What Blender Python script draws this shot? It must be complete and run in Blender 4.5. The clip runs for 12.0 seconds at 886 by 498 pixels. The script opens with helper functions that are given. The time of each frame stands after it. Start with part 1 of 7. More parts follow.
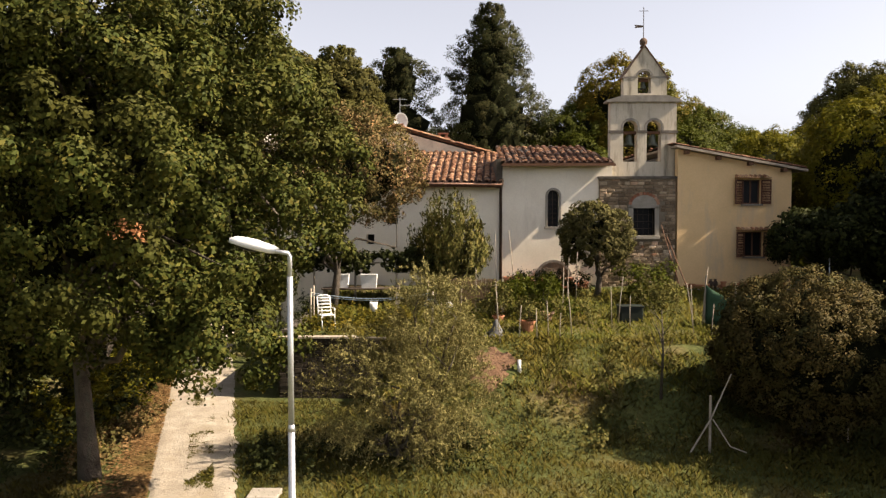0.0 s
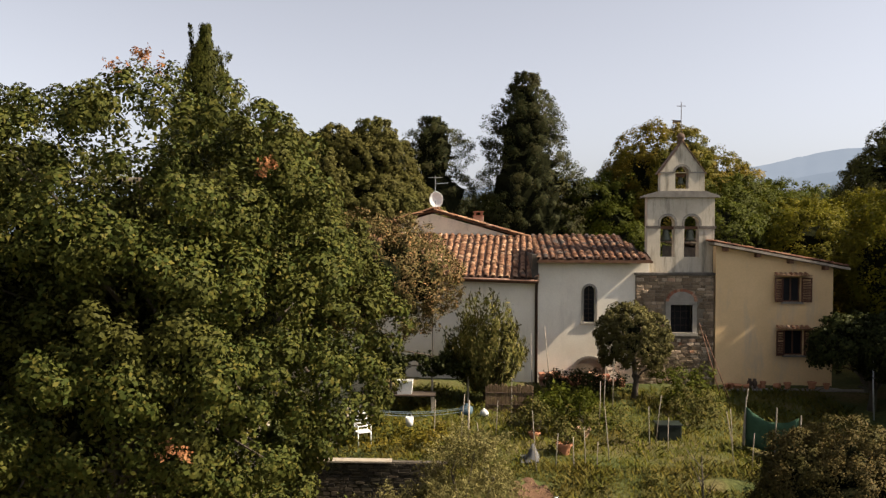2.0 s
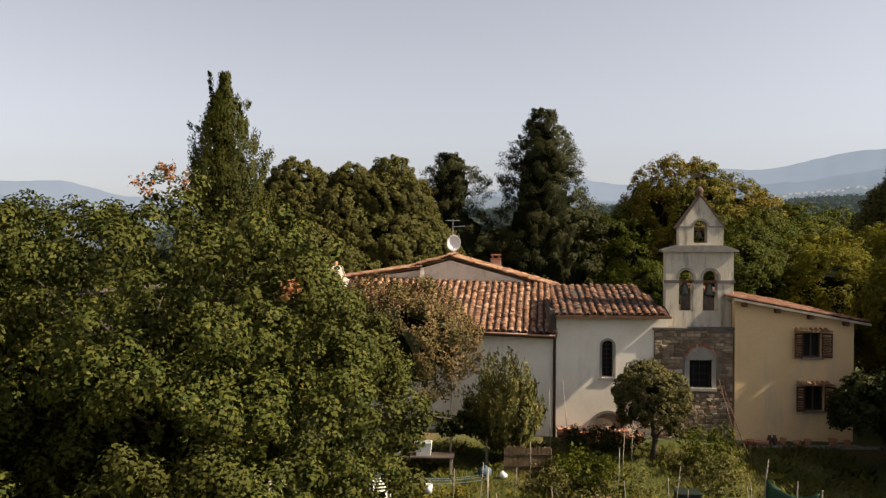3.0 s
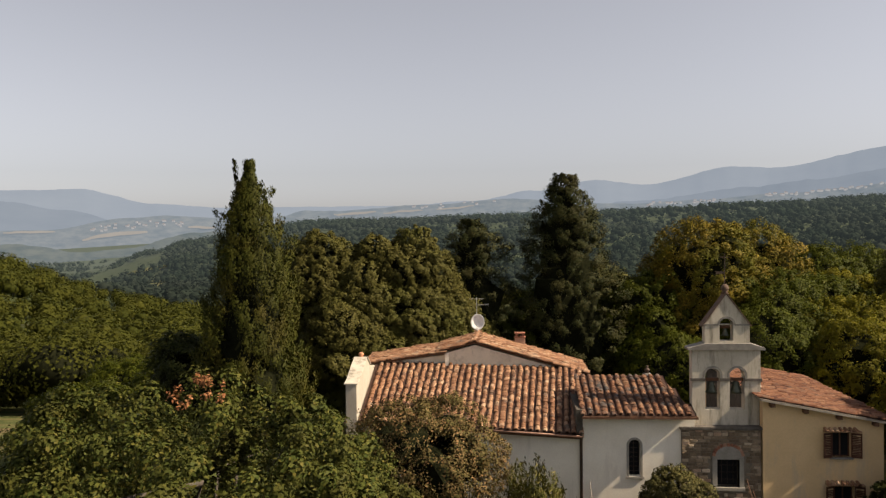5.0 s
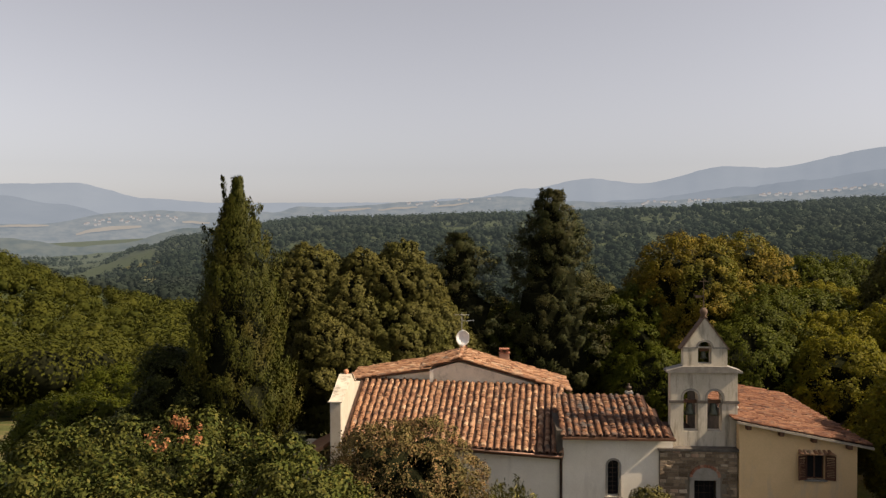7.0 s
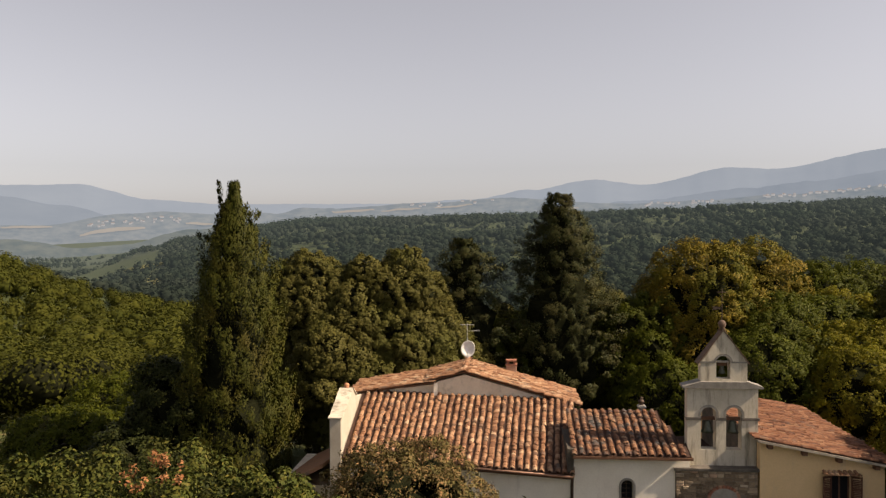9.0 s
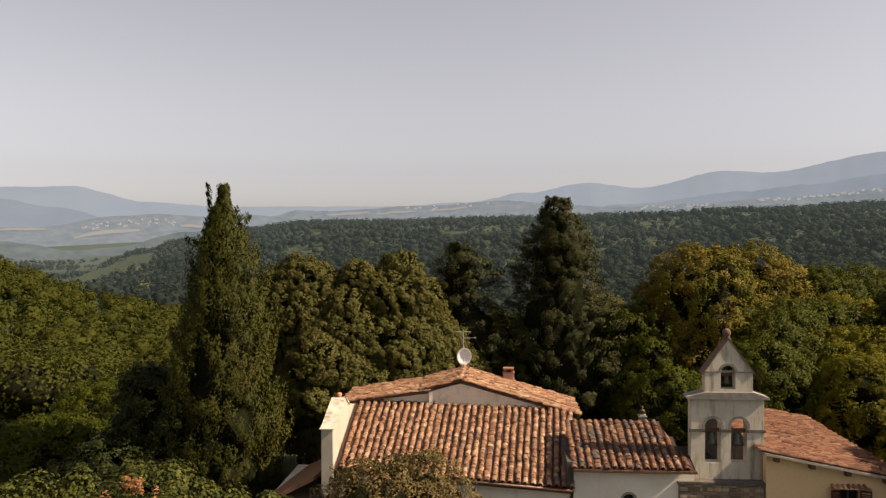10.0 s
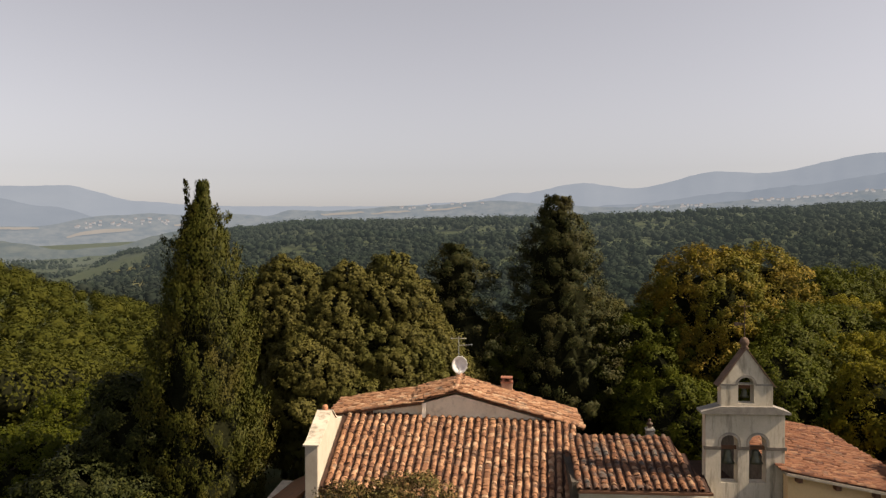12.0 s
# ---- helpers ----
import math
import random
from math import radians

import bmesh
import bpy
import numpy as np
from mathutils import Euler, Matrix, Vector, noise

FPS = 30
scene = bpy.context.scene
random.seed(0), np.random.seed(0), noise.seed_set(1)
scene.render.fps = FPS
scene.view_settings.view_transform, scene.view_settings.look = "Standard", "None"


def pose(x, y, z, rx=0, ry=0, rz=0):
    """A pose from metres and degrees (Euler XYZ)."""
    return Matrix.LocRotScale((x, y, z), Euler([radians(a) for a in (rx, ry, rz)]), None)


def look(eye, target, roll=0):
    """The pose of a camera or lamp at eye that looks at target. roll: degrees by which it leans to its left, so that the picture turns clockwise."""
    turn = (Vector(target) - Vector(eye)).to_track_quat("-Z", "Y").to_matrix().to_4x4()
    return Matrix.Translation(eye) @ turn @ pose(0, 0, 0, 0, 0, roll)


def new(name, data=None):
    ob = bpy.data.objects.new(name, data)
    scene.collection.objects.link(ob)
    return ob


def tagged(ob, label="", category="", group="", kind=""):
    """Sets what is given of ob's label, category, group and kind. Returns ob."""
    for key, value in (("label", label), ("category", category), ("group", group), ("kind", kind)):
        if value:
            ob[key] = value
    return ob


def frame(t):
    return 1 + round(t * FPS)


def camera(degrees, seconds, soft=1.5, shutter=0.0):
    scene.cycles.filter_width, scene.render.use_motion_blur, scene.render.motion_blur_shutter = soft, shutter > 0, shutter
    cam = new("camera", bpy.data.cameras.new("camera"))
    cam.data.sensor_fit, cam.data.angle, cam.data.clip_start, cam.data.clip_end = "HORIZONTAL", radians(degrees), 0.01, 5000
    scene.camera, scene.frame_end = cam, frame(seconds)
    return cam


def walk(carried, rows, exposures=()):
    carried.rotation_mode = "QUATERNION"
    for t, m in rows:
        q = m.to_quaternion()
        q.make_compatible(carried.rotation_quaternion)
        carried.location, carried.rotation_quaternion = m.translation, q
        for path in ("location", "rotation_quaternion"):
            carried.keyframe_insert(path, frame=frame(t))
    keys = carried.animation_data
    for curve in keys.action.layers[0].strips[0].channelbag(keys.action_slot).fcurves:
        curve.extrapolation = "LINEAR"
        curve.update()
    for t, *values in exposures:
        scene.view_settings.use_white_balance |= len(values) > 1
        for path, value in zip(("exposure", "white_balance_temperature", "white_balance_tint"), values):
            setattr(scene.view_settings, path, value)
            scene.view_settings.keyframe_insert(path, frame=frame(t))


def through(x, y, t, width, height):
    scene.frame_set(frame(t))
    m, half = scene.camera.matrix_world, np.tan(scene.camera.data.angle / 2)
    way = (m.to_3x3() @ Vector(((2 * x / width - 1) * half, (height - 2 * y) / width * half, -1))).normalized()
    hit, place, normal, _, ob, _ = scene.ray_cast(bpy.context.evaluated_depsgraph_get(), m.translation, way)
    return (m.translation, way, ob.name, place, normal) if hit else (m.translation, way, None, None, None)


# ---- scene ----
cam = camera(57.9, 12.0, soft=1.35)
PATH = [
    (0, (0.032, 1.46, 6.924), (0.031, 3.458, 6.835), -0.1),
    (0.5, (-0.028, 1.464, 7.619), (-0.05, 3.463, 7.54), 0.0),
    (1, (-0.069, 1.484, 8.422), (-0.109, 3.482, 8.35), 0.1),
    (1.5, (-0.099, 1.516, 9.28), (-0.16, 3.514, 9.223), 0.1),
    (2, (-0.139, 1.497, 10.262), (-0.219, 3.494, 10.216), 0.2),
    (2.5, (-0.176, 1.473, 11.409), (-0.275, 3.47, 11.365), 0.1),
    (3, (-0.249, 1.42, 12.509), (-0.368, 3.417, 12.469), 0.1),
    (3.5, (-0.28, 1.341, 13.523), (-0.425, 3.335, 13.493), 0.0),
    (4.4, (-0.40, 1.30, 15.62), (-0.555, 3.294, 15.585), -0.35),
    (5.3, (-0.489, 1.281, 17.138), (-0.657, 3.273, 17.103), -0.8),
    (5.5, (-0.496, 1.277, 17.26), (-0.659, 3.27, 17.229), -0.9),
    (6, (-0.423, 1.3, 17.484), (-0.58, 3.294, 17.448), -1.2),
    (6.5, (-0.285, 1.277, 17.729), (-0.434, 3.271, 17.688), -1.3),
    (7, (0.053, 0.865, 17.891), (-0.1, 2.859, 17.848), -0.2),
    (8, (-0.05, 1.45, 18.06), (-0.208, 3.444, 18.018), -0.2),
    (9, (-0.148, 2.524, 18.188), (-0.309, 4.517, 18.148), -0.2),
    (9.5, (-0.189, 3.061, 18.218), (-0.345, 5.055, 18.183), -0.2),
    (10, (-0.261, 3.632, 18.281), (-0.41, 5.626, 18.248), -0.1),
    (10.5, (-0.314, 4.274, 18.295), (-0.461, 6.268, 18.263), -0.1),
    (11, (-0.347, 4.938, 18.302), (-0.491, 6.932, 18.268), -0.1),
    (11.5, (-0.382, 5.543, 18.285), (-0.524, 7.538, 18.252), -0.1),
    (12, (-0.446, 6.195, 18.303), (-0.581, 8.19, 18.27), 0.0),
]
EXPOSURES = [(0, 1.50, 6500, 14), (1.5, 1.32, 6350, 13), (3, 1.05, 6380, 12), (5.5, 0.86, 6550, 13), (9.5, 0.93, 6750, 15), (12, 0.93, 6750, 15)]
walk(cam, [(t, look(eye, target, roll)) for t, eye, target, roll in PATH], EXPOSURES)

# ---- sky and sun: late-summer light that grazes the fronts from the right ----
SUN_EL, SUN_AZ = 40.0, 6.5  # degrees up; degrees from +x towards the viewer's side
sun_dir = Vector((math.cos(radians(SUN_EL)) * math.cos(radians(SUN_AZ)), -math.cos(radians(SUN_EL)) * math.sin(radians(SUN_AZ)), math.sin(radians(SUN_EL))))
world = bpy.data.worlds.new("sky")
scene.world = world
world.use_nodes = True
wn = world.node_tree.nodes
sky = wn.new("ShaderNodeTexSky")
sky.sky_type = "NISHITA"
sky.sun_disc = False
sky.sun_elevation = radians(SUN_EL)
sky.sun_rotation = radians(90.0 + SUN_AZ)
sky.air_density, sky.dust_density, sky.ozone_density = 1.0, 1.3, 1.0
wn["Background"].inputs["Strength"].default_value = 0.067
haze = wn.new("ShaderNodeHueSaturation")
haze.inputs["Saturation"].default_value = 0.26
world.node_tree.links.new(sky.outputs["Color"], haze.inputs["Color"])
tint = wn.new("ShaderNodeMix")
tint.data_type, tint.blend_type = "RGBA", "MULTIPLY"
tint.inputs[0].default_value, tint.inputs[7].default_value = 1.0, (1.0, 0.985, 1.0, 1)
world.node_tree.links.new(haze.outputs["Color"], tint.inputs[6])
world.node_tree.links.new(tint.outputs[2], wn["Background"].inputs["Color"])
sun = new("sun", bpy.data.lights.new("sun", "SUN"))
sun.data.energy, sun.data.angle, sun.data.color = 5.0, radians(0.6), (1.0, 0.85, 0.64)
sun.matrix_world = look(sun_dir * 200, (0, 0, 0))


# ---- materials ----
def material(name, rough=0.8, metal=0.0, spec=0.3):
    m = bpy.data.materials.new(name)
    m.use_nodes = True
    b = m.node_tree.nodes["Principled BSDF"]
    b.inputs["Roughness"].default_value = rough
    b.inputs["Metallic"].default_value = metal
    b.inputs["Specular IOR Level"].default_value = spec
    return m, m.node_tree.nodes, m.node_tree.links, b


def ramp(nodes, stops):
    r = nodes.new("ShaderNodeValToRGB")
    while len(r.color_ramp.elements) < len(stops):
        r.color_ramp.elements.new(0.5)
    for e, (p, c) in zip(r.color_ramp.elements, stops):
        e.position, e.color = p, (*c, 1)
    return r


def noise_tex(nodes, links, scale, detail=4.0, rough=0.6, space="Object", stretch=(1, 1, 1)):
    co = nodes.new("ShaderNodeTexCoord")
    mp = nodes.new("ShaderNodeMapping")
    mp.inputs["Scale"].default_value = stretch
    n = nodes.new("ShaderNodeTexNoise")
    n.inputs["Scale"].default_value, n.inputs["Detail"].default_value, n.inputs["Roughness"].default_value = scale, detail, rough
    links.new(co.outputs[space], mp.inputs["Vector"])
    links.new(mp.outputs["Vector"], n.inputs["Vector"])
    return n.outputs["Fac"]


def mix(nodes, links, fac, a, b, blend="MIX"):
    m = nodes.new("ShaderNodeMix")
    m.data_type, m.blend_type = "RGBA", blend
    for i, v in ((0, fac), (6, a), (7, b)):
        if isinstance(v, bpy.types.NodeSocket):
            links.new(v, m.inputs[i])
        else:
            m.inputs[i].default_value = v if i == 0 else (*v, 1)
    return m.outputs[2]


def bump(nodes, links, b, height, strength=0.4, dist=0.02):
    n = nodes.new("ShaderNodeBump")
    n.inputs["Strength"].default_value, n.inputs["Distance"].default_value = strength, dist
    links.new(height, n.inputs["Height"])
    links.new(n.outputs["Normal"], b.inputs["Normal"])


def mottled(name, lo, hi, scale=2.0, fine=25.0, rough=0.85, bumpy=0.4, dist=0.01, stain=None, stain_scale=0.6, stretch=(1, 1, 1), metal=0.0, spec=0.3, stain_at=(0.52, 0.72), grain_lo=0.72, grain_hi=1.12):
    """A surface that varies between two colours at a broad and a fine scale, with stains if asked for."""
    m, n, l, b = material(name, rough, metal, spec)
    broad, grain = noise_tex(n, l, scale), noise_tex(n, l, fine, 6)
    r1 = ramp(n, [(0.3, lo), (0.7, hi)])
    l.new(broad, r1.inputs[0])
    r2 = ramp(n, [(0.25, (grain_lo,) * 3), (0.75, (grain_hi,) * 3)])
    l.new(grain, r2.inputs[0])
    out = mix(n, l, 1.0, r1.outputs[0], r2.outputs[0], "MULTIPLY")
    if stain:
        s = noise_tex(n, l, stain_scale, 6, 0.7, stretch=stretch)
        r3 = ramp(n, [(stain_at[0], (0, 0, 0)), (stain_at[1], (1, 1, 1))])
        l.new(s, r3.inputs[0])
        out = mix(n, l, r3.outputs[0], out, stain)
    l.new(out, b.inputs["Base Color"])
    bump(n, l, b, grain, bumpy, dist)
    return m


def pieces_mat(name, stops, fine=30.0, rough=0.85, stain=None, stain_scale=3.0, island=False, bumpy=0.5, stain_at=(0.5, 0.75)):
    """Colours that differ from piece to piece."""
    m, n, l, b = material(name, rough)
    src = n.new("ShaderNodeNewGeometry").outputs["Random Per Island"] if island else n.new("ShaderNodeObjectInfo").outputs["Random"]
    r = ramp(n, stops)
    l.new(src, r.inputs[0])
    grain = noise_tex(n, l, fine, 5)
    r2 = ramp(n, [(0.25, (0.65, 0.65, 0.65)), (0.75, (1.15, 1.15, 1.15))])
    l.new(grain, r2.inputs[0])
    out = mix(n, l, 1.0, r.outputs[0], r2.outputs[0], "MULTIPLY")
    if stain:
        co = n.new("ShaderNodeNewGeometry")
        s = n.new("ShaderNodeTexNoise")
        s.inputs["Scale"].default_value, s.inputs["Detail"].default_value = stain_scale, 6
        l.new(co.outputs["Position"], s.inputs["Vector"])
        r3 = ramp(n, [(stain_at[0], (0, 0, 0)), (stain_at[1], (1, 1, 1))])
        l.new(s.outputs["Fac"], r3.inputs[0])
        out = mix(n, l, r3.outputs[0], out, stain)
    l.new(out, b.inputs["Base Color"])
    bump(n, l, b, grain, bumpy, 0.01)
    return m


def leaf_mat(name, stops, patch=None, patch_scale=0.35, through=0.14, gloss=0.6, spec=0.06):
    """Leaves: colour by leaf and by bough, some light let through."""
    m, n, l, b = material(name, gloss, 0.0, spec)
    g = n.new("ShaderNodeNewGeometry")
    r = ramp(n, stops)
    l.new(g.outputs["Random Per Island"], r.inputs[0])
    out = r.outputs[0]
    t = n.new("ShaderNodeTexNoise")
    t.inputs["Scale"].default_value, t.inputs["Detail"].default_value = patch_scale, 4
    l.new(g.outputs["Position"], t.inputs["Vector"])
    if patch:
        r3 = ramp(n, [(0.48, (0, 0, 0)), (0.68, (1, 1, 1))])
        l.new(t.outputs["Fac"], r3.inputs[0])
        out = mix(n, l, r3.outputs[0], out, patch)
    l.new(out, b.inputs["Base Color"])
    tr = n.new("ShaderNodeBsdfTranslucent")
    l.new(out, tr.inputs["Color"])
    ms = n.new("ShaderNodeMixShader")
    ms.inputs[0].default_value = through
    l.new(b.outputs[0], ms.inputs[1])
    l.new(tr.outputs[0], ms.inputs[2])
    l.new(ms.outputs[0], n["Material Output"].inputs["Surface"])
    return m


def haze_mat(name, lo, hi, scale, glow):
    """Distant land, haze of kilometres of bright summer air painted into colour and glow."""
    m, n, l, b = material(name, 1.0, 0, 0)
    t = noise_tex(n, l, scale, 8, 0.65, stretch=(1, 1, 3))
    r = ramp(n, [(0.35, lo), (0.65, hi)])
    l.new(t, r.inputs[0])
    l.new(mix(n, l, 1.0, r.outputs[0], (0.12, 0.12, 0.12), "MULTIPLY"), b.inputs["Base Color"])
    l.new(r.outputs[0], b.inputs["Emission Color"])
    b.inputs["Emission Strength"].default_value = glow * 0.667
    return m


PLASTER = mottled("lime_plaster", (0.755, 0.682, 0.557), (0.869, 0.803, 0.678), 0.7, 18, stain=(0.572, 0.506, 0.405), stain_scale=0.8, stretch=(1.6, 1.6, 0.25), bumpy=0.3, stain_at=(0.56, 0.85), grain_lo=0.93, grain_hi=1.05)
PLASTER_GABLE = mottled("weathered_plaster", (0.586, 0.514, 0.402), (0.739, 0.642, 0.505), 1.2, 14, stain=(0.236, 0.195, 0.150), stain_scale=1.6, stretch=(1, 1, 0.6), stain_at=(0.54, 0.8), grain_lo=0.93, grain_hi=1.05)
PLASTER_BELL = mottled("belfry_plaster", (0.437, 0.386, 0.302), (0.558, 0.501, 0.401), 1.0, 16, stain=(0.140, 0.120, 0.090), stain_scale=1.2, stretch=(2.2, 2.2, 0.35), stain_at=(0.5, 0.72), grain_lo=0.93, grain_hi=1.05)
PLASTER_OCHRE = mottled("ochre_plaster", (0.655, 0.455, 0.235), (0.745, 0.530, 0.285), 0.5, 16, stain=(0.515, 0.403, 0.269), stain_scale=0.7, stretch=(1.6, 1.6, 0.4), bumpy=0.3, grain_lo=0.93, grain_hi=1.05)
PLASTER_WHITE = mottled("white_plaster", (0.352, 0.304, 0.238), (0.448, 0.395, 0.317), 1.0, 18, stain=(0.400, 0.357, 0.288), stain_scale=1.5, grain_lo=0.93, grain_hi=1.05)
STONE_TRIM = mottled("grey_sandstone", (0.16, 0.145, 0.125), (0.26, 0.24, 0.21), 3, 40, bumpy=0.5)
STONE_STRING = mottled("dark_sandstone", (0.07, 0.06, 0.05), (0.15, 0.13, 0.11), 3, 40, bumpy=0.5)
STONE_PALE = mottled("pale_stone", (0.256, 0.232, 0.192), (0.352, 0.320, 0.272), 3, 40, bumpy=0.5)
STONE = pieces_mat("rubble_stone", [(0.0, (0.141, 0.100, 0.062)), (0.35, (0.218, 0.157, 0.100)), (0.7, (0.307, 0.228, 0.150)), (0.88, (0.422, 0.325, 0.220)), (0.94, (0.614, 0.502, 0.370)), (1.0, (0.358, 0.171, 0.090))], 22, stain=(0.154, 0.114, 0.075), stain_scale=1.3, stain_at=(0.55, 0.8))
# darkened: the shade over the garden wall is put into the stone colour
STONE_SHADED = pieces_mat("shaded_stone", [(0.0, (0.022, 0.017, 0.012)), (0.5, (0.037, 0.029, 0.019)), (1.0, (0.059, 0.045, 0.029))], 22, stain=(0.019, 0.019, 0.008), stain_scale=1.5, island=True)
STONE_JOIN = pieces_mat("rubble_stone_upper", [(0.0, (0.141, 0.100, 0.062)), (0.35, (0.218, 0.157, 0.100)), (0.7, (0.307, 0.228, 0.150)), (0.88, (0.422, 0.325, 0.220)), (0.94, (0.614, 0.502, 0.370)), (1.0, (0.358, 0.171, 0.090))], 22, stain=(0.154, 0.114, 0.075), stain_scale=1.3, island=True, stain_at=(0.55, 0.8))
MOSSY_CLAY = mottled("mossy_clay", (0.09, 0.06, 0.042), (0.17, 0.105, 0.07), 5, 30)
MORTAR_DARK = mottled("earthy_shaded_mortar", (0.06, 0.05, 0.04), (0.10, 0.085, 0.065), 2, 30)
MORTAR = mottled("old_mortar", (0.15, 0.122, 0.088), (0.24, 0.205, 0.155), 1.5, 30)
TILE_STOPS = [(0.0, (0.110, 0.050, 0.028)), (0.12, (0.185, 0.086, 0.044)), (0.4, (0.255, 0.125, 0.064)), (0.7, (0.315, 0.165, 0.088)), (0.9, (0.365, 0.212, 0.12)), (1.0, (0.43, 0.29, 0.18))]
TILE_RED = [(p, (0.53 * c[0], 0.42 * c[1], 0.37 * c[2])) for p, c in TILE_STOPS]
TILE_BROWN = [(p, (0.68 * c[0], 0.62 * c[1], 0.58 * c[2])) for p, c in TILE_STOPS]
TILE = pieces_mat("terracotta_tile", TILE_STOPS, 25, stain=(0.100, 0.085, 0.070), stain_scale=2.2, stain_at=(0.55, 0.78))
TILE_JOIN = pieces_mat("terracotta_tiles_far", TILE_STOPS, 25, stain=(0.10, 0.085, 0.07), stain_scale=2.2, island=True, stain_at=(0.55, 0.78))
TILE_HOUSE = pieces_mat("red_house_tiles", TILE_RED, 25, stain=(0.09, 0.06, 0.045), stain_scale=2.2, island=True, stain_at=(0.55, 0.78))
TILE_OLD = pieces_mat("dark_chancel_tiles", TILE_BROWN, 25, stain=(0.06, 0.055, 0.05), stain_scale=1.8, stain_at=(0.48, 0.66))
TILE_OLD_JOIN = pieces_mat("dark_chancel_tiles_upper", TILE_BROWN, 25, stain=(0.06, 0.055, 0.05), stain_scale=1.8, island=True, stain_at=(0.48, 0.66))
# near-black: the shade in the gaps between cover tiles is in this colour
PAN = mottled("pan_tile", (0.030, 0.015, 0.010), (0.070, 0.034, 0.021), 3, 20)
BRICK = pieces_mat("old_brick", [(0.0, (0.25, 0.10, 0.06)), (0.5, (0.38, 0.17, 0.10)), (1.0, (0.45, 0.28, 0.19))], 25)
WOOD_DARK = mottled("dark_wood", (0.09, 0.045, 0.025), (0.16, 0.08, 0.045), 2, 30, stretch=(8, 8, 1))
WOOD_SHUTTER = mottled("shutter_wood", (0.078, 0.033, 0.018), (0.120, 0.054, 0.030), 2, 40)
WOOD_GREY = mottled("weathered_wood", (0.24, 0.20, 0.155), (0.40, 0.35, 0.28), 3, 40)
BARK = mottled("bark", (0.045, 0.036, 0.027), (0.11, 0.088, 0.068), 3, 20, bumpy=1.0, dist=0.04, stretch=(3, 3, 0.6), stain=(0.07, 0.075, 0.05), stain_scale=1.5)
GLASS_DARK = material("window_glass", 0.35, 0, 0.12)[0]
GLASS_DARK.node_tree.nodes["Principled BSDF"].inputs["Base Color"].default_value = (0.012, 0.012, 0.014, 1)
IRON = mottled("rusty_iron", (0.06, 0.045, 0.035), (0.12, 0.08, 0.055), 6, 40, rough=0.7, metal=0.4)
BRONZE = mottled("bell_bronze", (0.06, 0.07, 0.055), (0.12, 0.12, 0.09), 6, 40, rough=0.5, metal=0.8)
COPPER = mottled("brown_copper", (0.09, 0.05, 0.035), (0.15, 0.085, 0.06), 4, 30, rough=0.5, metal=0.6)
STEEL = mottled("galvanised_steel", (0.42, 0.43, 0.44), (0.55, 0.56, 0.57), 4, 60, rough=0.45, metal=0.7, bumpy=0.1)
ALU = mottled("lamp_housing_paint", (0.68, 0.68, 0.66), (0.78, 0.78, 0.77), 4, 60, rough=0.4, bumpy=0.05)
WHITE = mottled("white_plastic", (0.70, 0.70, 0.68), (0.82, 0.82, 0.80), 5, 50, rough=0.45, bumpy=0.05)
TERRACOTTA = mottled("flowerpot_clay", (0.38, 0.16, 0.08), (0.50, 0.24, 0.13), 5, 30)
TERRACOTTA_PALE = mottled("pale_clay", (0.46, 0.28, 0.18), (0.56, 0.38, 0.26), 5, 30)


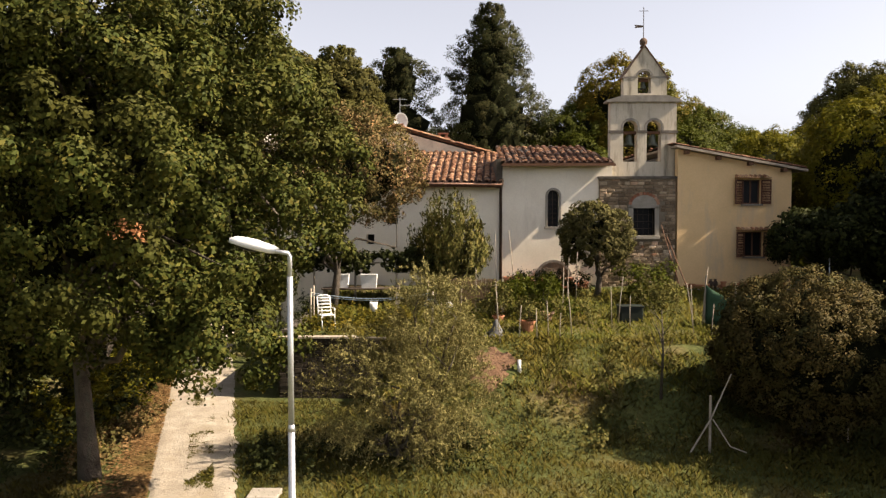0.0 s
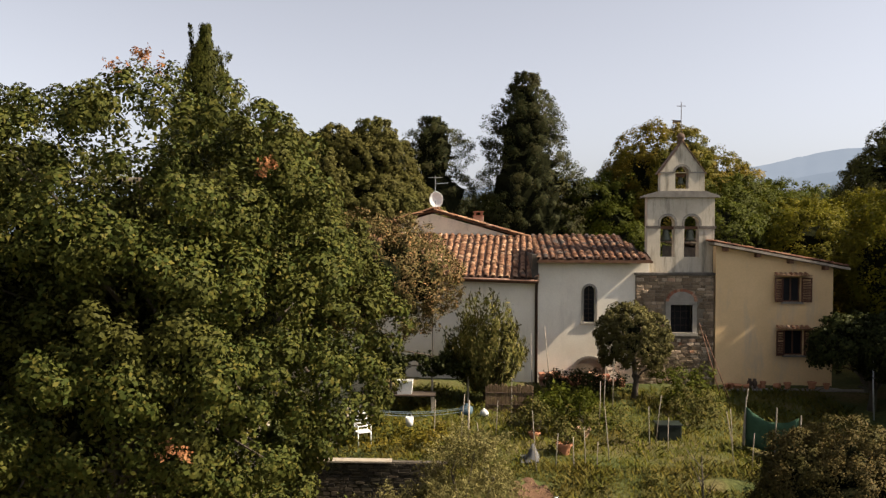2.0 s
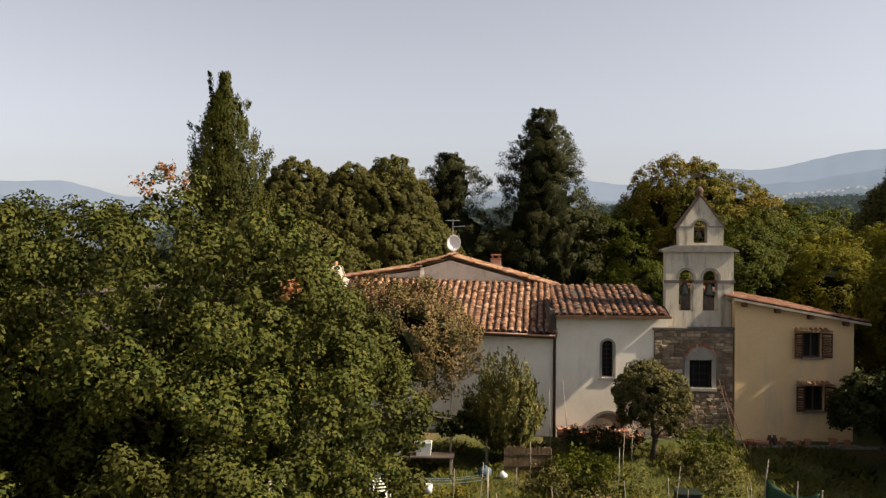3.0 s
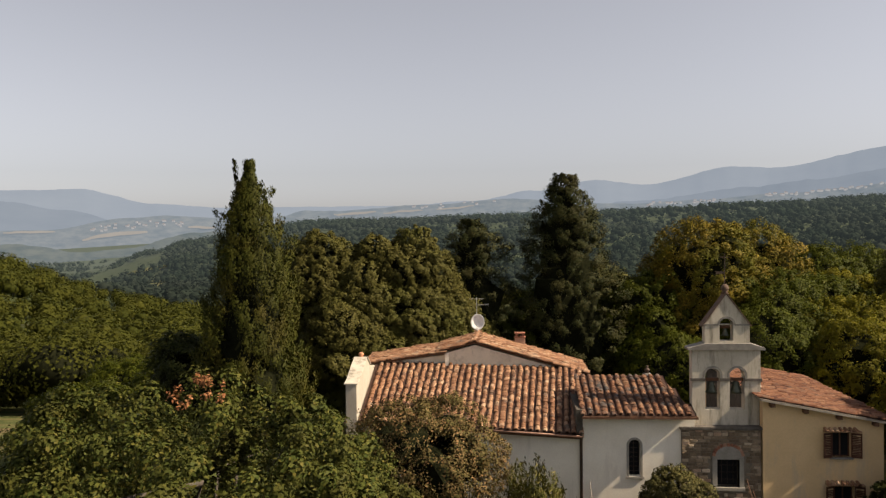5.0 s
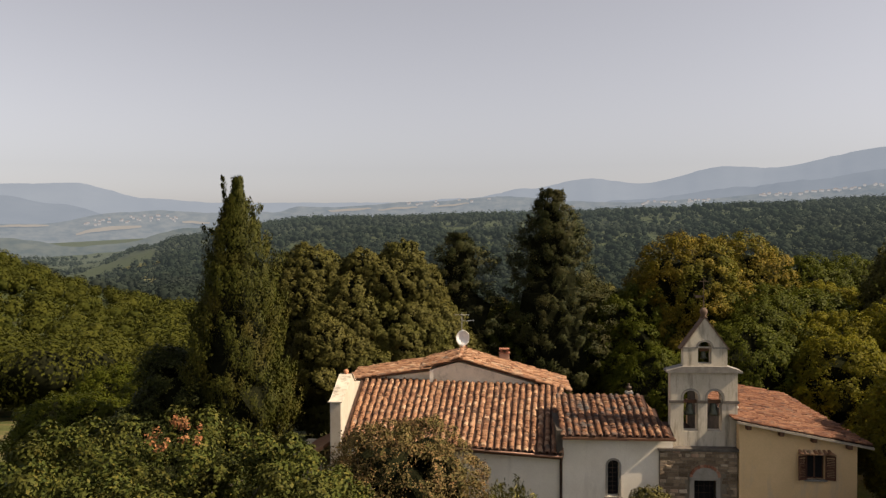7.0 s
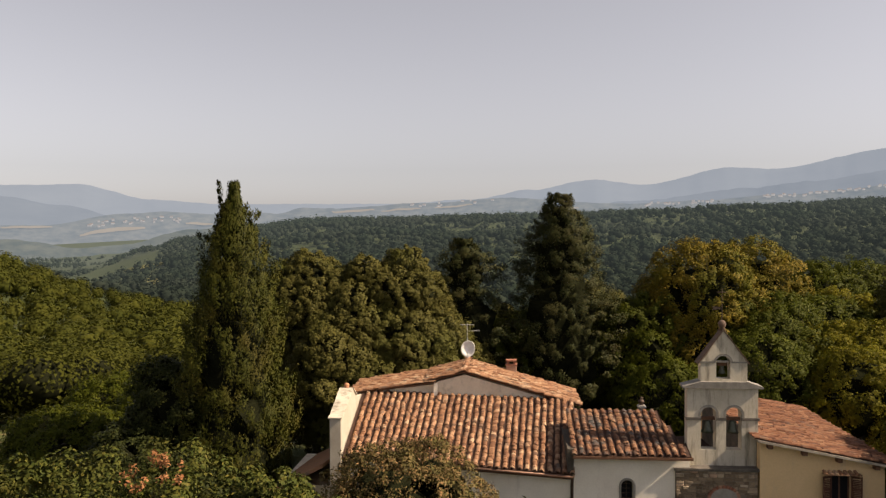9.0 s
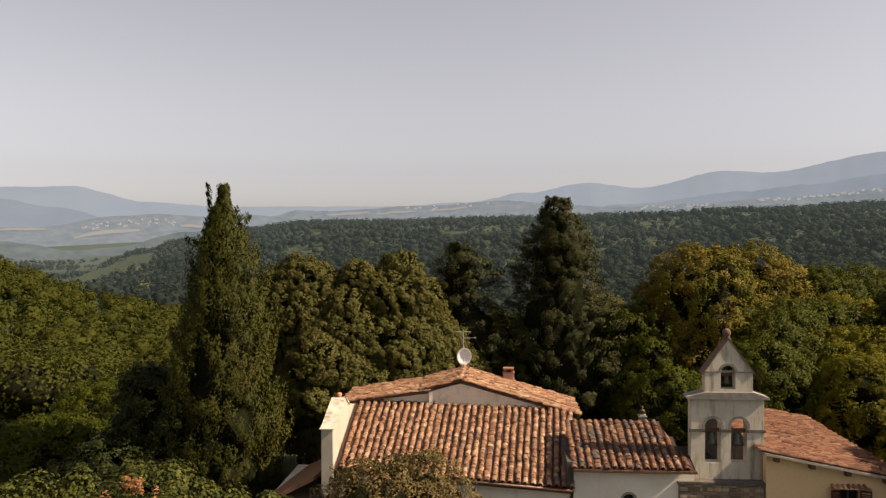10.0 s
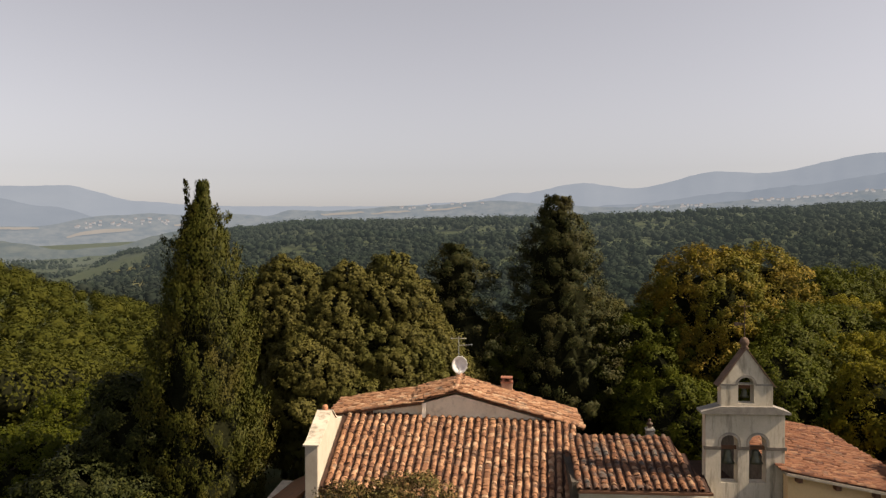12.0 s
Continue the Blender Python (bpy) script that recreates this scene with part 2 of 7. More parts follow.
# ---- mesh helpers ----
class Geo:
    """Gathers vertices and faces, and links them as one mesh object."""

    def __init__(self):
        self.v, self.f = [], []

    def add(self, verts, faces):
        k = len(self.v)
        self.v += [tuple(p) for p in verts]
        self.f += [tuple(i + k for i in f) for f in faces]
        return self

    def box(self, x0, x1, y0, y1, z0, z1, m=None):
        p = [Vector((x, y, z)) for z in (z0, z1) for y in (y0, y1) for x in (x0, x1)]
        if m is not None:
            p = [m @ q for q in p]
        return self.add(p, [(0, 2, 3, 1), (4, 5, 7, 6), (0, 1, 5, 4), (2, 6, 7, 3), (0, 4, 6, 2), (1, 3, 7, 5)])

    def prism(self, outline, depth0, depth1, place):
        """An outline of (a, b) pairs drawn out from depth0 to depth1; place(a, b, d) gives the point."""
        n = len(outline)
        p = [place(a, b, d) for d in (depth0, depth1) for a, b in outline]
        return self.add(p, [tuple(range(n)), tuple(range(2 * n - 1, n - 1, -1))] + [(i, i + n, (i + 1) % n + n, (i + 1) % n) for i in range(n)])

    def tube(self, path, radii, seg=8, cap=True):
        path = [Vector(p) for p in path]
        rings = []
        side = Vector((1, 0.13, 0.07))
        for i, p in enumerate(path):
            d = (path[min(i + 1, len(path) - 1)] - path[max(i - 1, 0)]).normalized()
            a = (side - d * side.dot(d))
            a = a.normalized() if a.length > 1e-4 else d.orthogonal().normalized()
            side, b = a, d.cross(a)
            rings.append([p + (a * math.cos(2 * math.pi * k / seg) + b * math.sin(2 * math.pi * k / seg)) * radii[i] for k in range(seg)])
        f = [(i * seg + k, i * seg + (k + 1) % seg, (i + 1) * seg + (k + 1) % seg, (i + 1) * seg + k) for i in range(len(path) - 1) for k in range(seg)]
        if cap:
            f += [tuple(range(seg - 1, -1, -1)), tuple(range((len(path) - 1) * seg, len(path) * seg))]
        return self.add([q for r in rings for q in r], f)

    def lathe(self, profile, centre=(0, 0, 0), seg=20):
        """Turns (radius, height) pairs round the upright line through centre."""
        c = Vector(centre)
        p = [c + Vector((r * math.cos(2 * math.pi * k / seg), r * math.sin(2 * math.pi * k / seg), z)) for r, z in profile for k in range(seg)]
        return self.add(p, [(i * seg + k, i * seg + (k + 1) % seg, (i + 1) * seg + (k + 1) % seg, (i + 1) * seg + k) for i in range(len(profile) - 1) for k in range(seg)])

    def moved(self, m):
        self.v = [tuple(m @ Vector(p)) for p in self.v]
        return self

    def mesh(self, name, mat, smooth=False):
        me = bpy.data.meshes.new(name)
        me.from_pydata(self.v, [], self.f)
        me.materials.append(mat)
        if smooth:
            me.shade_smooth()
        return me

    def ob(self, name, mat, parent=None, label="", smooth=False, bevel=0.0):
        o = new(name, self.mesh(name, mat, smooth))
        if bevel:
            b = o.modifiers.new("edge", "BEVEL")
            b.width, b.segments, b.limit_method = bevel, 2, "ANGLE"
        if parent is not None:
            o.parent = parent
            o.matrix_parent_inverse = parent.matrix_basis.inverted()
        return tagged(o, label)


def thing(name, at, label, category, group="", kind=""):
    """An Empty at a thing's base, which holds its parts."""
    e = new(name)
    e.matrix_basis = Matrix.Translation(at)
    e.empty_display_size = 0.2
    return tagged(e, label, category, group, kind)


def fast_mesh(name, verts, quads, mat):
    """A mesh from arrays: vertices (n, 3), quads (m, 4) or triangles (m, 3)."""
    me = bpy.data.meshes.new(name)
    me.vertices.add(len(verts))
    me.vertices.foreach_set("co", np.asarray(verts, np.float32).ravel())
    k = np.shape(quads)[1]
    me.loops.add(len(quads) * k)
    me.loops.foreach_set("vertex_index", np.asarray(quads, np.int32).ravel())
    me.polygons.add(len(quads))
    me.polygons.foreach_set("loop_start", np.arange(0, len(quads) * k, k, dtype=np.int32))
    me.update(calc_edges=True)
    me.materials.append(mat)
    return me


def child(o, parent, label=""):
    o.parent = parent
    o.matrix_parent_inverse = parent.matrix_basis.inverted()
    return tagged(o, label)


def unit(a):
    return a / np.maximum(np.linalg.norm(a, axis=1, keepdims=True), 1e-6)


def leaves(centres, outward, length, width, rng, up=0.25, wild=0.8, hang=0.0, small=False):
    """Pointed leaves, one quad each (small: one triangle), that face outward and upward more or less. Returns vertices and quads."""
    n = len(centres)
    nrm = unit(outward * 0.7 + rng.normal(0, wild, (n, 3)) * 0.6 + np.array([0, 0, up]))
    t = unit(np.cross(nrm, rng.normal(0, 1, (n, 3))) + np.array([0, 0, -hang]))
    b = unit(np.cross(t, nrm))
    s = rng.uniform(0.65, 1.3, (n, 1))
    tip, side = t * length * s * 0.5, b * width * s * 0.5
    bend = nrm * length * 0.12 * s
    if small:
        v = np.stack([centres - tip * 0.7 - side, centres - tip * 0.7 + side, centres + tip], 1).reshape(-1, 3)
        return v, np.arange(n * 3).reshape(-1, 3)
    v = np.stack([centres - tip, centres + side + bend, centres + tip, centres - side + bend], 1).reshape(-1, 3)
    return v, np.arange(n * 4).reshape(-1, 4)


def clumps(rng, centre, radii, n, inner=0.55, low=-0.6):
    """Places of boughs over an uneven round crown."""
    d = unit(rng.normal(0, 1, (n * 3, 3)))
    d = d[d[:, 2] > low][:n]
    r = rng.uniform(inner, 1.0, (len(d), 1)) ** 0.6
    lump = np.array([1 + 0.22 * noise.noise(Vector(p) * 1.7 + Vector(centre)) for p in d])[:, None]
    return np.array(centre) + d * r * lump * np.array(radii), d


def crown(rng, centres, out, per, size, spread, flat=0.75, sprig=9, tuft=1.1, loose=0.45):
    """Leaf places in small sprigs round each bough, and the way that they face."""
    k, m = len(centres), max(1, per // sprig)
    g = unit(rng.normal(0, 1, (k * m, 3)) + np.repeat(out, m, 0) * 0.5) * (rng.uniform(0.3, 1, (k * m, 1)) ** 0.5)
    sc = np.repeat(rng.uniform(0.6, 1.25, (k, 1)) * spread, m, 0)
    c = np.repeat(centres, m, 0) + g * sc * np.array([1, 1, flat])
    o = unit(g + np.repeat(out, m, 0) * 0.6 + np.array([0, 0, 0.25]))
    j = rng.normal(0, 1, (k * m * sprig, 3))
    along = np.repeat(o, sprig, 0) * (rng.uniform(-0.4, 1.3, (k * m * sprig, 1)) * size * tuft)
    p = np.repeat(c, sprig, 0) + along + j * size * tuft * 0.42
    return p, unit(np.repeat(o, sprig, 0) + j * loose)


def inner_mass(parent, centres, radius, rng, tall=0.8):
    """Dense inside of a crown's boughs, near-black to put its shade into the colour."""
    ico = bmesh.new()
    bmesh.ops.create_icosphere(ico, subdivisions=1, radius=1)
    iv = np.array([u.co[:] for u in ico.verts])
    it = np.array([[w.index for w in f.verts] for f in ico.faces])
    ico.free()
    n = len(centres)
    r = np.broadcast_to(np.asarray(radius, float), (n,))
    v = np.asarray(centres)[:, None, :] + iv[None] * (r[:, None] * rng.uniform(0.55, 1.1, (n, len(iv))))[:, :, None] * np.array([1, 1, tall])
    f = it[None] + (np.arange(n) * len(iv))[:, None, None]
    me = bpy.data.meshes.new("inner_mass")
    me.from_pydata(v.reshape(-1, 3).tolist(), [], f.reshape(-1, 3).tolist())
    me.materials.append(CROWN_SHADE)
    return tagged(child(new("inner_mass", me), parent), "near-black inside of the crown, shade put into its colour", kind="stuff")


def leafy(name, mat, parent, p, o, length, width, rng, label="", soft=None, **kw):
    """Leaves as one mesh; soft: the way that each leaf's tuft bulges, which rounds its shading."""
    v, q = leaves(p, o, length, width, rng, **kw)
    me = fast_mesh(name, v, q, mat)
    if soft is not None:
        round_off(me, soft, len(v) // len(p))
    return child(new(name, me), parent, label)


def round_off(me, nrm, corners):
    me.shade_smooth()
    a = me.attributes.new("custom_normal", "FLOAT_VECTOR", "POINT")
    a.data.foreach_set("vector", np.repeat(nrm, corners, 0).astype(np.float32).ravel())
    me.update()


def tufts(rng, c, d, per, r, axis=None, stretch=1.0, up=0.35, rough=0.25, body=0.55):
    """Leaf places on the domes of small tufts; the way each faces; the way its tuft bulges there."""
    k = len(c)
    r = np.broadcast_to(np.asarray(r, float), (k,))
    dd = np.repeat(d, per, 0)
    g = unit(rng.normal(0, 1, (k * per, 3)) + dd * 0.8 + np.array([0, 0, up]))
    off = g * (np.repeat(r, per) * rng.uniform(0.55, 1.12, k * per))[:, None]
    if axis is not None:
        ax = np.repeat(axis, per, 0)
        off = off + ax * ((off * ax).sum(1, keepdims=True) * (stretch - 1))
    return np.repeat(c, per, 0) + off, g, unit(g + dd * body + rng.normal(0, rough, g.shape))


def lobes(rng, centre, radii, n, tuft, low=-0.6, share=0.46, gap=1.25):
    """A crown of a few rounded boughs, each set with tufts. Returns tuft places, their facing, bough centres and radii."""
    centre, radii = np.array(centre, float), np.array(radii, float)
    d = unit(rng.normal(0, 1, (n * 4, 3)))
    d = d[d[:, 2] > low]
    pick = [0]
    while len(pick) < min(n, len(d)):
        far = np.min(np.linalg.norm(d[:, None] - d[pick][None], axis=2), axis=1) * rng.uniform(0.8, 1.0, len(d))
        pick.append(int(np.argmax(far)))
    d = d[pick]
    size = rng.uniform(0.6, 1.3, len(d)) * share * float(np.mean(radii))
    inner = np.maximum(radii[None] - size[:, None] * 0.9, radii * 0.25)
    lc = np.concatenate([centre + d * inner * rng.uniform(0.78, 1.16, (len(d), 1)), [centre]])
    lr = np.concatenate([size, [float(np.min(radii)) * 0.72]])
    out_c, out_d = [], []
    for i in range(len(lc)):
        m = max(8, int(4 * math.pi * lr[i] ** 2 / (tuft * gap) ** 2))
        g = unit(rng.normal(0, 1, (m, 3)))
        p = lc[i] + g * (lr[i] * rng.uniform(0.8, 1.12, m))[:, None]
        keep = g[:, 2] > -0.75
        for j in range(len(lc)):
            if j != i:
                keep &= np.linalg.norm(p - lc[j], axis=1) > lr[j] * 0.92
        out_c.append(p[keep])
        out_d.append(g[keep])
    return np.concatenate(out_c), np.concatenate(out_d), lc, lr


def limb_path(a, b, rng, bend=0.12, n=5):
    a, b = Vector(a), Vector(b)
    w = (b - a).length * bend
    return [a.lerp(b, i / n) + Vector(rng.normal(0, w, 3)) * (math.sin(math.pi * i / n)) + Vector((0, 0, w * 0.6 * math.sin(math.pi * i / n))) for i in range(n + 1)]


# ---- the ground: one sheet from the meadow to the horizon ----
def step(a, b, x):
    t = min(1.0, max(0.0, (x - a) / (b - a)))
    return t * t * (3 - 2 * t)


def road_x(y):
    return -5.55 - 0.28 * (y - 19.0) if y > 10 else -3.03


def near_ground(x, y):
    low = 0.12 * min(max(y, -30), 20.8) * step(4, 14, y) * 0.42 + (0.0 if y < 20.8 else 0.02 * (y - 20.8))
    terrace = 3.0 + 0.075 * min(max(y - 26.0, 0), 10)
    bank = step(20.9, 25.6, y + 0.35 * noise.noise(Vector((x * 0.5, y * 0.5, 0))))
    wall = step(26.05, 26.35, y)
    t = step(-2.6, -0.6, x)
    up = wall * (1 - t) + bank * t
    up *= step(-5.05, -4.75, x) * (1 - step(36, 70, abs(x)) * 0.0)
    drive = low + 0.035 * max(0, y - 24) * step(-4.0, -6, x)
    h = drive + (terrace - drive) * up
    h += 0.06 * noise.noise(Vector((x * 0.9, y * 0.9, 1.3))) + 0.035 * noise.noise(Vector((x * 2.7, y * 2.7, 4.0)))
    side = step(9.5, 12.5, -x) * step(14, 22, y)
    h += side * 0.6
    return h


def crest(knots, a):
    """Smooth height between (bearing, height) knots, in degrees."""
    if a <= knots[0][0]:
        return knots[0][1]
    for (a0, h0), (a1, h1) in zip(knots, knots[1:]):
        if a <= a1:
            return h0 + (h1 - h0) * step(a0, a1, a)
    return knots[-1][1]


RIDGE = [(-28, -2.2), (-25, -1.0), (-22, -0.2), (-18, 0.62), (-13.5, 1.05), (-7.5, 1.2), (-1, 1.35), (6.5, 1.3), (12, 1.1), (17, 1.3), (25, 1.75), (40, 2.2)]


def far_ground(x, y):
    """The land behind the church: a wooded hollow, a near hill and a broad wooded ridge."""
    d = math.hypot(x, y)
    drop = -14 * step(48, 140, y) - 10 * step(140, 330, y)
    hill = 47 * math.exp(-(((x + 265) / 92) ** 2 + ((y - 250) / 120) ** 2))
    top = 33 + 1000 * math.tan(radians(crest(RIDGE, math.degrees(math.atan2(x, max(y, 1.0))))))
    ridge = step(280, 1000, y) * top
    fold = (9 * noise.noise(Vector((x * 0.0035, y * 0.010, 7.0))) + 5 * noise.noise(Vector((x * 0.009, y * 0.016, 3.0)))) * step(300, 480, y) * (1 - step(780, 980, y))
    right = 7 * step(40, 260, x) * step(60, 260, y)
    lump = (4 * noise.noise(Vector((x * 0.006, y * 0.006, 2.0))) + 3 * noise.noise(Vector((x * 0.0022, y * 0.004, 5.0)))) * step(150, 500, d)
    return drop + hill + ridge + right + fold + lump


def ground_z(x, y):
    k = step(46, 62, y) if abs(x) < 60 else max(step(46, 62, y), step(40, 90, abs(x)))
    a = near_ground(max(-60, min(60, x)), max(-20, min(62, y)))
    return a * (1 - k) + (k * (3.2 + far_ground(x, y)) if k else 0)


def graded(knots):
    out = []
    for a, b, s in knots:
        out += list(np.arange(a, b, s))
    return out + [knots[-1][1]]


def terrain_material():
    # haze painted in: far land gains a pale colour and glow with distance
    m, n, l, b = material("meadow_ground", 0.95, 0, 0.1)
    g = n.new("ShaderNodeNewGeometry")
    sep = n.new("ShaderNodeSeparateXYZ")
    l.new(g.outputs["Position"], sep.inputs[0])

    def tex(scale, detail=6):
        t = n.new("ShaderNodeTexNoise")
        t.inputs["Scale"].default_value, t.inputs["Detail"].default_value = scale, detail
        l.new(g.outputs["Position"], t.inputs["Vector"])
        return t.outputs["Fac"]

    broad, fine = tex(0.45), tex(9, 8)
    r = ramp(n, [(0.3, (0.044, 0.060, 0.018)), (0.5, (0.082, 0.088, 0.028)), (0.62, (0.115, 0.098, 0.040)), (0.75, (0.165, 0.118, 0.062))])
    l.new(broad, r.inputs[0])
    r2 = ramp(n, [(0.25, (0.55, 0.55, 0.55)), (0.75, (1.25, 1.25, 1.25))])
    l.new(fine, r2.inputs[0])
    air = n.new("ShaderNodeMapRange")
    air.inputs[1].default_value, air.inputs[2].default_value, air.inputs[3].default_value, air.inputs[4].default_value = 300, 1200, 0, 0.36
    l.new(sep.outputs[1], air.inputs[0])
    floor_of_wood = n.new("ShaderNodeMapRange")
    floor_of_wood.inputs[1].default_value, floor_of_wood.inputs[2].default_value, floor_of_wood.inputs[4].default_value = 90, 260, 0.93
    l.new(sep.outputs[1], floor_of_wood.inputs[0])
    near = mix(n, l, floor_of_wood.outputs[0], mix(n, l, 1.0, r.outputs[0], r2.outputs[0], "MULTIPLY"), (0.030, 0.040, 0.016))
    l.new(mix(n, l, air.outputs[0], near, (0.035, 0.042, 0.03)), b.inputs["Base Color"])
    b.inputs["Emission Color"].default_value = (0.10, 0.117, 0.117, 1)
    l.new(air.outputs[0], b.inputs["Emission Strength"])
    bump(n, l, b, fine, 0.8, 0.05)
    return m


GROUND = terrain_material()
xs = graded([(-4200, -1200, 500), (-1200, -300, 45), (-300, -60, 20), (-60, -16, 2.5), (-16, 18, 0.3), (18, 60, 2.5), (60, 300, 20), (300, 1200, 45), (1200, 4200, 500)])
ys = graded([(-600, -60, 90), (-60, -20, 5), (-20, 0, 1), (0, 16, 0.8), (16, 37, 0.28), (37, 62, 1.5), (62, 320, 14), (320, 1200, 22), (1200, 4400, 320)])
gv = [(x, y, ground_z(x, y)) for y in ys for x in xs]
gq = [(j * len(xs) + i, j * len(xs) + i + 1, (j + 1) * len(xs) + i + 1, (j + 1) * len(xs) + i) for j in range(len(ys) - 1) for i in range(len(xs) - 1)]
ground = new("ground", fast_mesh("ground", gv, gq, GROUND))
ground.data.shade_smooth()
tagged(ground, "sunburnt meadow grass and bare soil of a sloping garden", "ground", kind="structure")

# the gravel drive that climbs past the garden wall
GRAVEL = mottled("white_gravel", (0.25, 0.21, 0.16), (0.38, 0.335, 0.27), 1.6, 16, rough=0.95, bumpy=0.9, dist=0.03, stain=(0.22, 0.18, 0.12), stain_scale=0.9)
rv, rq = [], []
ry = list(np.arange(-19.0, 48.0, 0.3))
for j, y in enumerate(ry):
    w = max(0.9, 1.02 + 0.012 * (y - 19))
    for i in range(13):
        u = i / 6 - 1
        edge = 0.16 * noise.noise(Vector((u * 9, y * 0.9, 5))) if abs(u) > 0.9 else 0
        x = road_x(y) + u * w + edge
        rv.append((x, y, near_ground(x, y) + 0.045 - 0.05 * abs(u) ** 6 - 0.018 * math.exp(-((abs(u) - 0.5) / 0.16) ** 2) + 0.012 * noise.noise(Vector((x * 5, y * 5, 0)))))
for j in range(len(ry) - 1):
    for i in range(12):
        rq.append((j * 13 + i, j * 13 + i + 1, (j + 1) * 13 + i + 1, (j + 1) * 13 + i))
road = new("road", fast_mesh("road", rv, rq, GRAVEL))
road.data.shade_smooth()
tagged(road, "pale gravel drive with worn wheel tracks", "road", kind="structure")


# ---- roofs of rounded cover tiles over flat pans ----
def cover_tile(length=0.34, r0=0.106, r1=0.09, thick=0.025):
    """One half-round tile; x along the slope, downhill at x = 0."""
    g, k = Geo(), 5
    rings = []
    for x, r, dz in ((0.0, r0, 0.0), (length, r1, 0.012)):
        rings.append([(x, r * math.cos(math.pi * i / k), r * math.sin(math.pi * i / k) * 0.72 + dz) for i in range(k + 1)])
    inner = [(0.0, (r0 - thick) * math.cos(math.pi * i / k), (r0 - thick) * math.sin(math.pi * i / k) * 0.72) for i in range(k + 1)]
    deep = [(0.1, p[1], p[2]) for p in inner]
    f = [(i, i + 1, i + 1 + k + 1, i + k + 1) for i in range(k)]
    f += [(2 * (k + 1) + i, 2 * (k + 1) + i + 1, i + 1, i) for i in range(k)]
    f += [(3 * (k + 1) + i, 3 * (k + 1) + i + 1, 2 * (k + 1) + i + 1, 2 * (k + 1) + i) for i in range(k)]
    return g.add(rings[0] + rings[1] + inner + deep, f)


def pan_tile(width, length=0.34):
    g = Geo()
    w = width / 2 - 0.03
    g.add([(0, -w, 0.035), (0, -w + 0.03, 0), (0, w - 0.03, 0), (0, w, 0.035), (length, -w, 0.045), (length, -w + 0.03, 0.012), (length, w - 0.03, 0.012), (length, w, 0.045), (0, -w + 0.03, -0.025), (0, w - 0.03, -0.025)],
          [(0, 1, 5, 4), (1, 2, 6, 5), (2, 3, 7, 6), (8, 9, 2, 1)])
    return g


def tiled_roof(roof, a, b, c, seed, single=True, module=0.31, row=0.2, limit=300, width_at=None, d=None, mats=(TILE, TILE_JOIN)):
    """Tiles on the slope with its eave from a to b and its upper edge from c to d (or through c). roof holds them."""
    rng = np.random.default_rng(seed)
    a, b, c = Vector(a), Vector(b), Vector(c)
    across = (b - a).normalized()
    if d is None:
        c = c - across * (c - a).dot(across)
        d = c + (b - a)
    cols = int((b - a).length / module)
    mod = (b - a).length / cols
    cover, pan = cover_tile(), pan_tile(mod)
    shared = cover.mesh("cover_tile", mats[0])
    rest, under, count = Geo(), Geo(), 0
    broad = {i for i in range(3, cols, 4) if rng.random() < 0.4}
    lines = []
    for i in range(cols + 1):
        t = i / cols
        foot, head = a.lerp(b, t), c.lerp(d, t)
        upv = (head - foot).normalized()
        nrm = upv.cross(across).normalized()
        nrm = -nrm if nrm.z < 0 else nrm
        side = nrm.cross(upv)
        lines.append((foot, (head - foot).length, upv, Matrix((upv, side, nrm)).transposed().to_4x4(), nrm))
    for j in range(int(max(q[1] for q in lines) / row) + 1):
        for i in range(cols):
            foot, rise, upv, tilt, nrm = lines[i]
            s = j * row
            if s > rise - 0.05:
                continue
            lo, hi = width_at(s / rise) if width_at else (0, 1)
            if not lo <= (i + 0.5) / cols <= hi:
                continue
            nxt = lines[i + 1]
            base = (foot + upv * s).lerp(nxt[0] + nxt[2] * s, 0.5)
            m1 = Matrix.Translation(base + nrm * 0.015) @ tilt
            under.add([m1 @ Vector(p) for p in pan.v], pan.f)
            wob = pose(rng.normal(0, 0.035), rng.normal(0, 0.012), 0.055 + rng.normal(0, 0.012), rng.normal(0, 5), rng.normal(5.0, 2.2), rng.normal(0, 4.5))
            if i in broad:
                wob = wob @ Matrix.Diagonal((1, 1.2, 0.5, 1))
            m2 = Matrix.Translation(foot + upv * s) @ tilt @ wob
            if single and count < limit:
                t = new("cover_tile", shared)
                t.parent = roof
                t.matrix_basis = roof.matrix_basis.inverted() @ m2
                count += 1
            else:
                rest.add([m2 @ Vector(p) for p in cover.v], cover.f)
    if rest.f:
        tagged(rest.ob("cover_tiles", mats[1], roof), "rows of lichened half-round clay tiles", kind="stuff")
    tagged(under.ob("pan_tiles", PAN, roof), "flat clay pan tiles, shade between the ridges put into their near-black colour", kind="stuff")


def slab(name, pts, thick, mat, parent, label=""):
    """A flat slab under four corner points."""
    g = Geo()
    p = [Vector(q) for q in pts]
    return g.add(p + [q - Vector((0, 0, thick)) for q in p], [(0, 1, 2, 3), (7, 6, 5, 4), (0, 4, 5, 1), (1, 5, 6, 2), (2, 6, 7, 3), (3, 7, 4, 0)]).ob(name, mat, parent, label)


# ---- the church ----
U, V0 = Vector((-0.987, 0.16, 0)).normalized(), Vector((2.52, 36.02, 0))
W = Vector((0.16, 0.987, 0)).normalized()


def nave(u, v, z):
    """A point of the nave: u along its front from the downpipe, v inwards."""
    return V0 + U * u + W * v + Vector((0, 0, z))


church = thing("church", (0, 38, 3.4), "small plastered country church with red tiled roofs", "church")


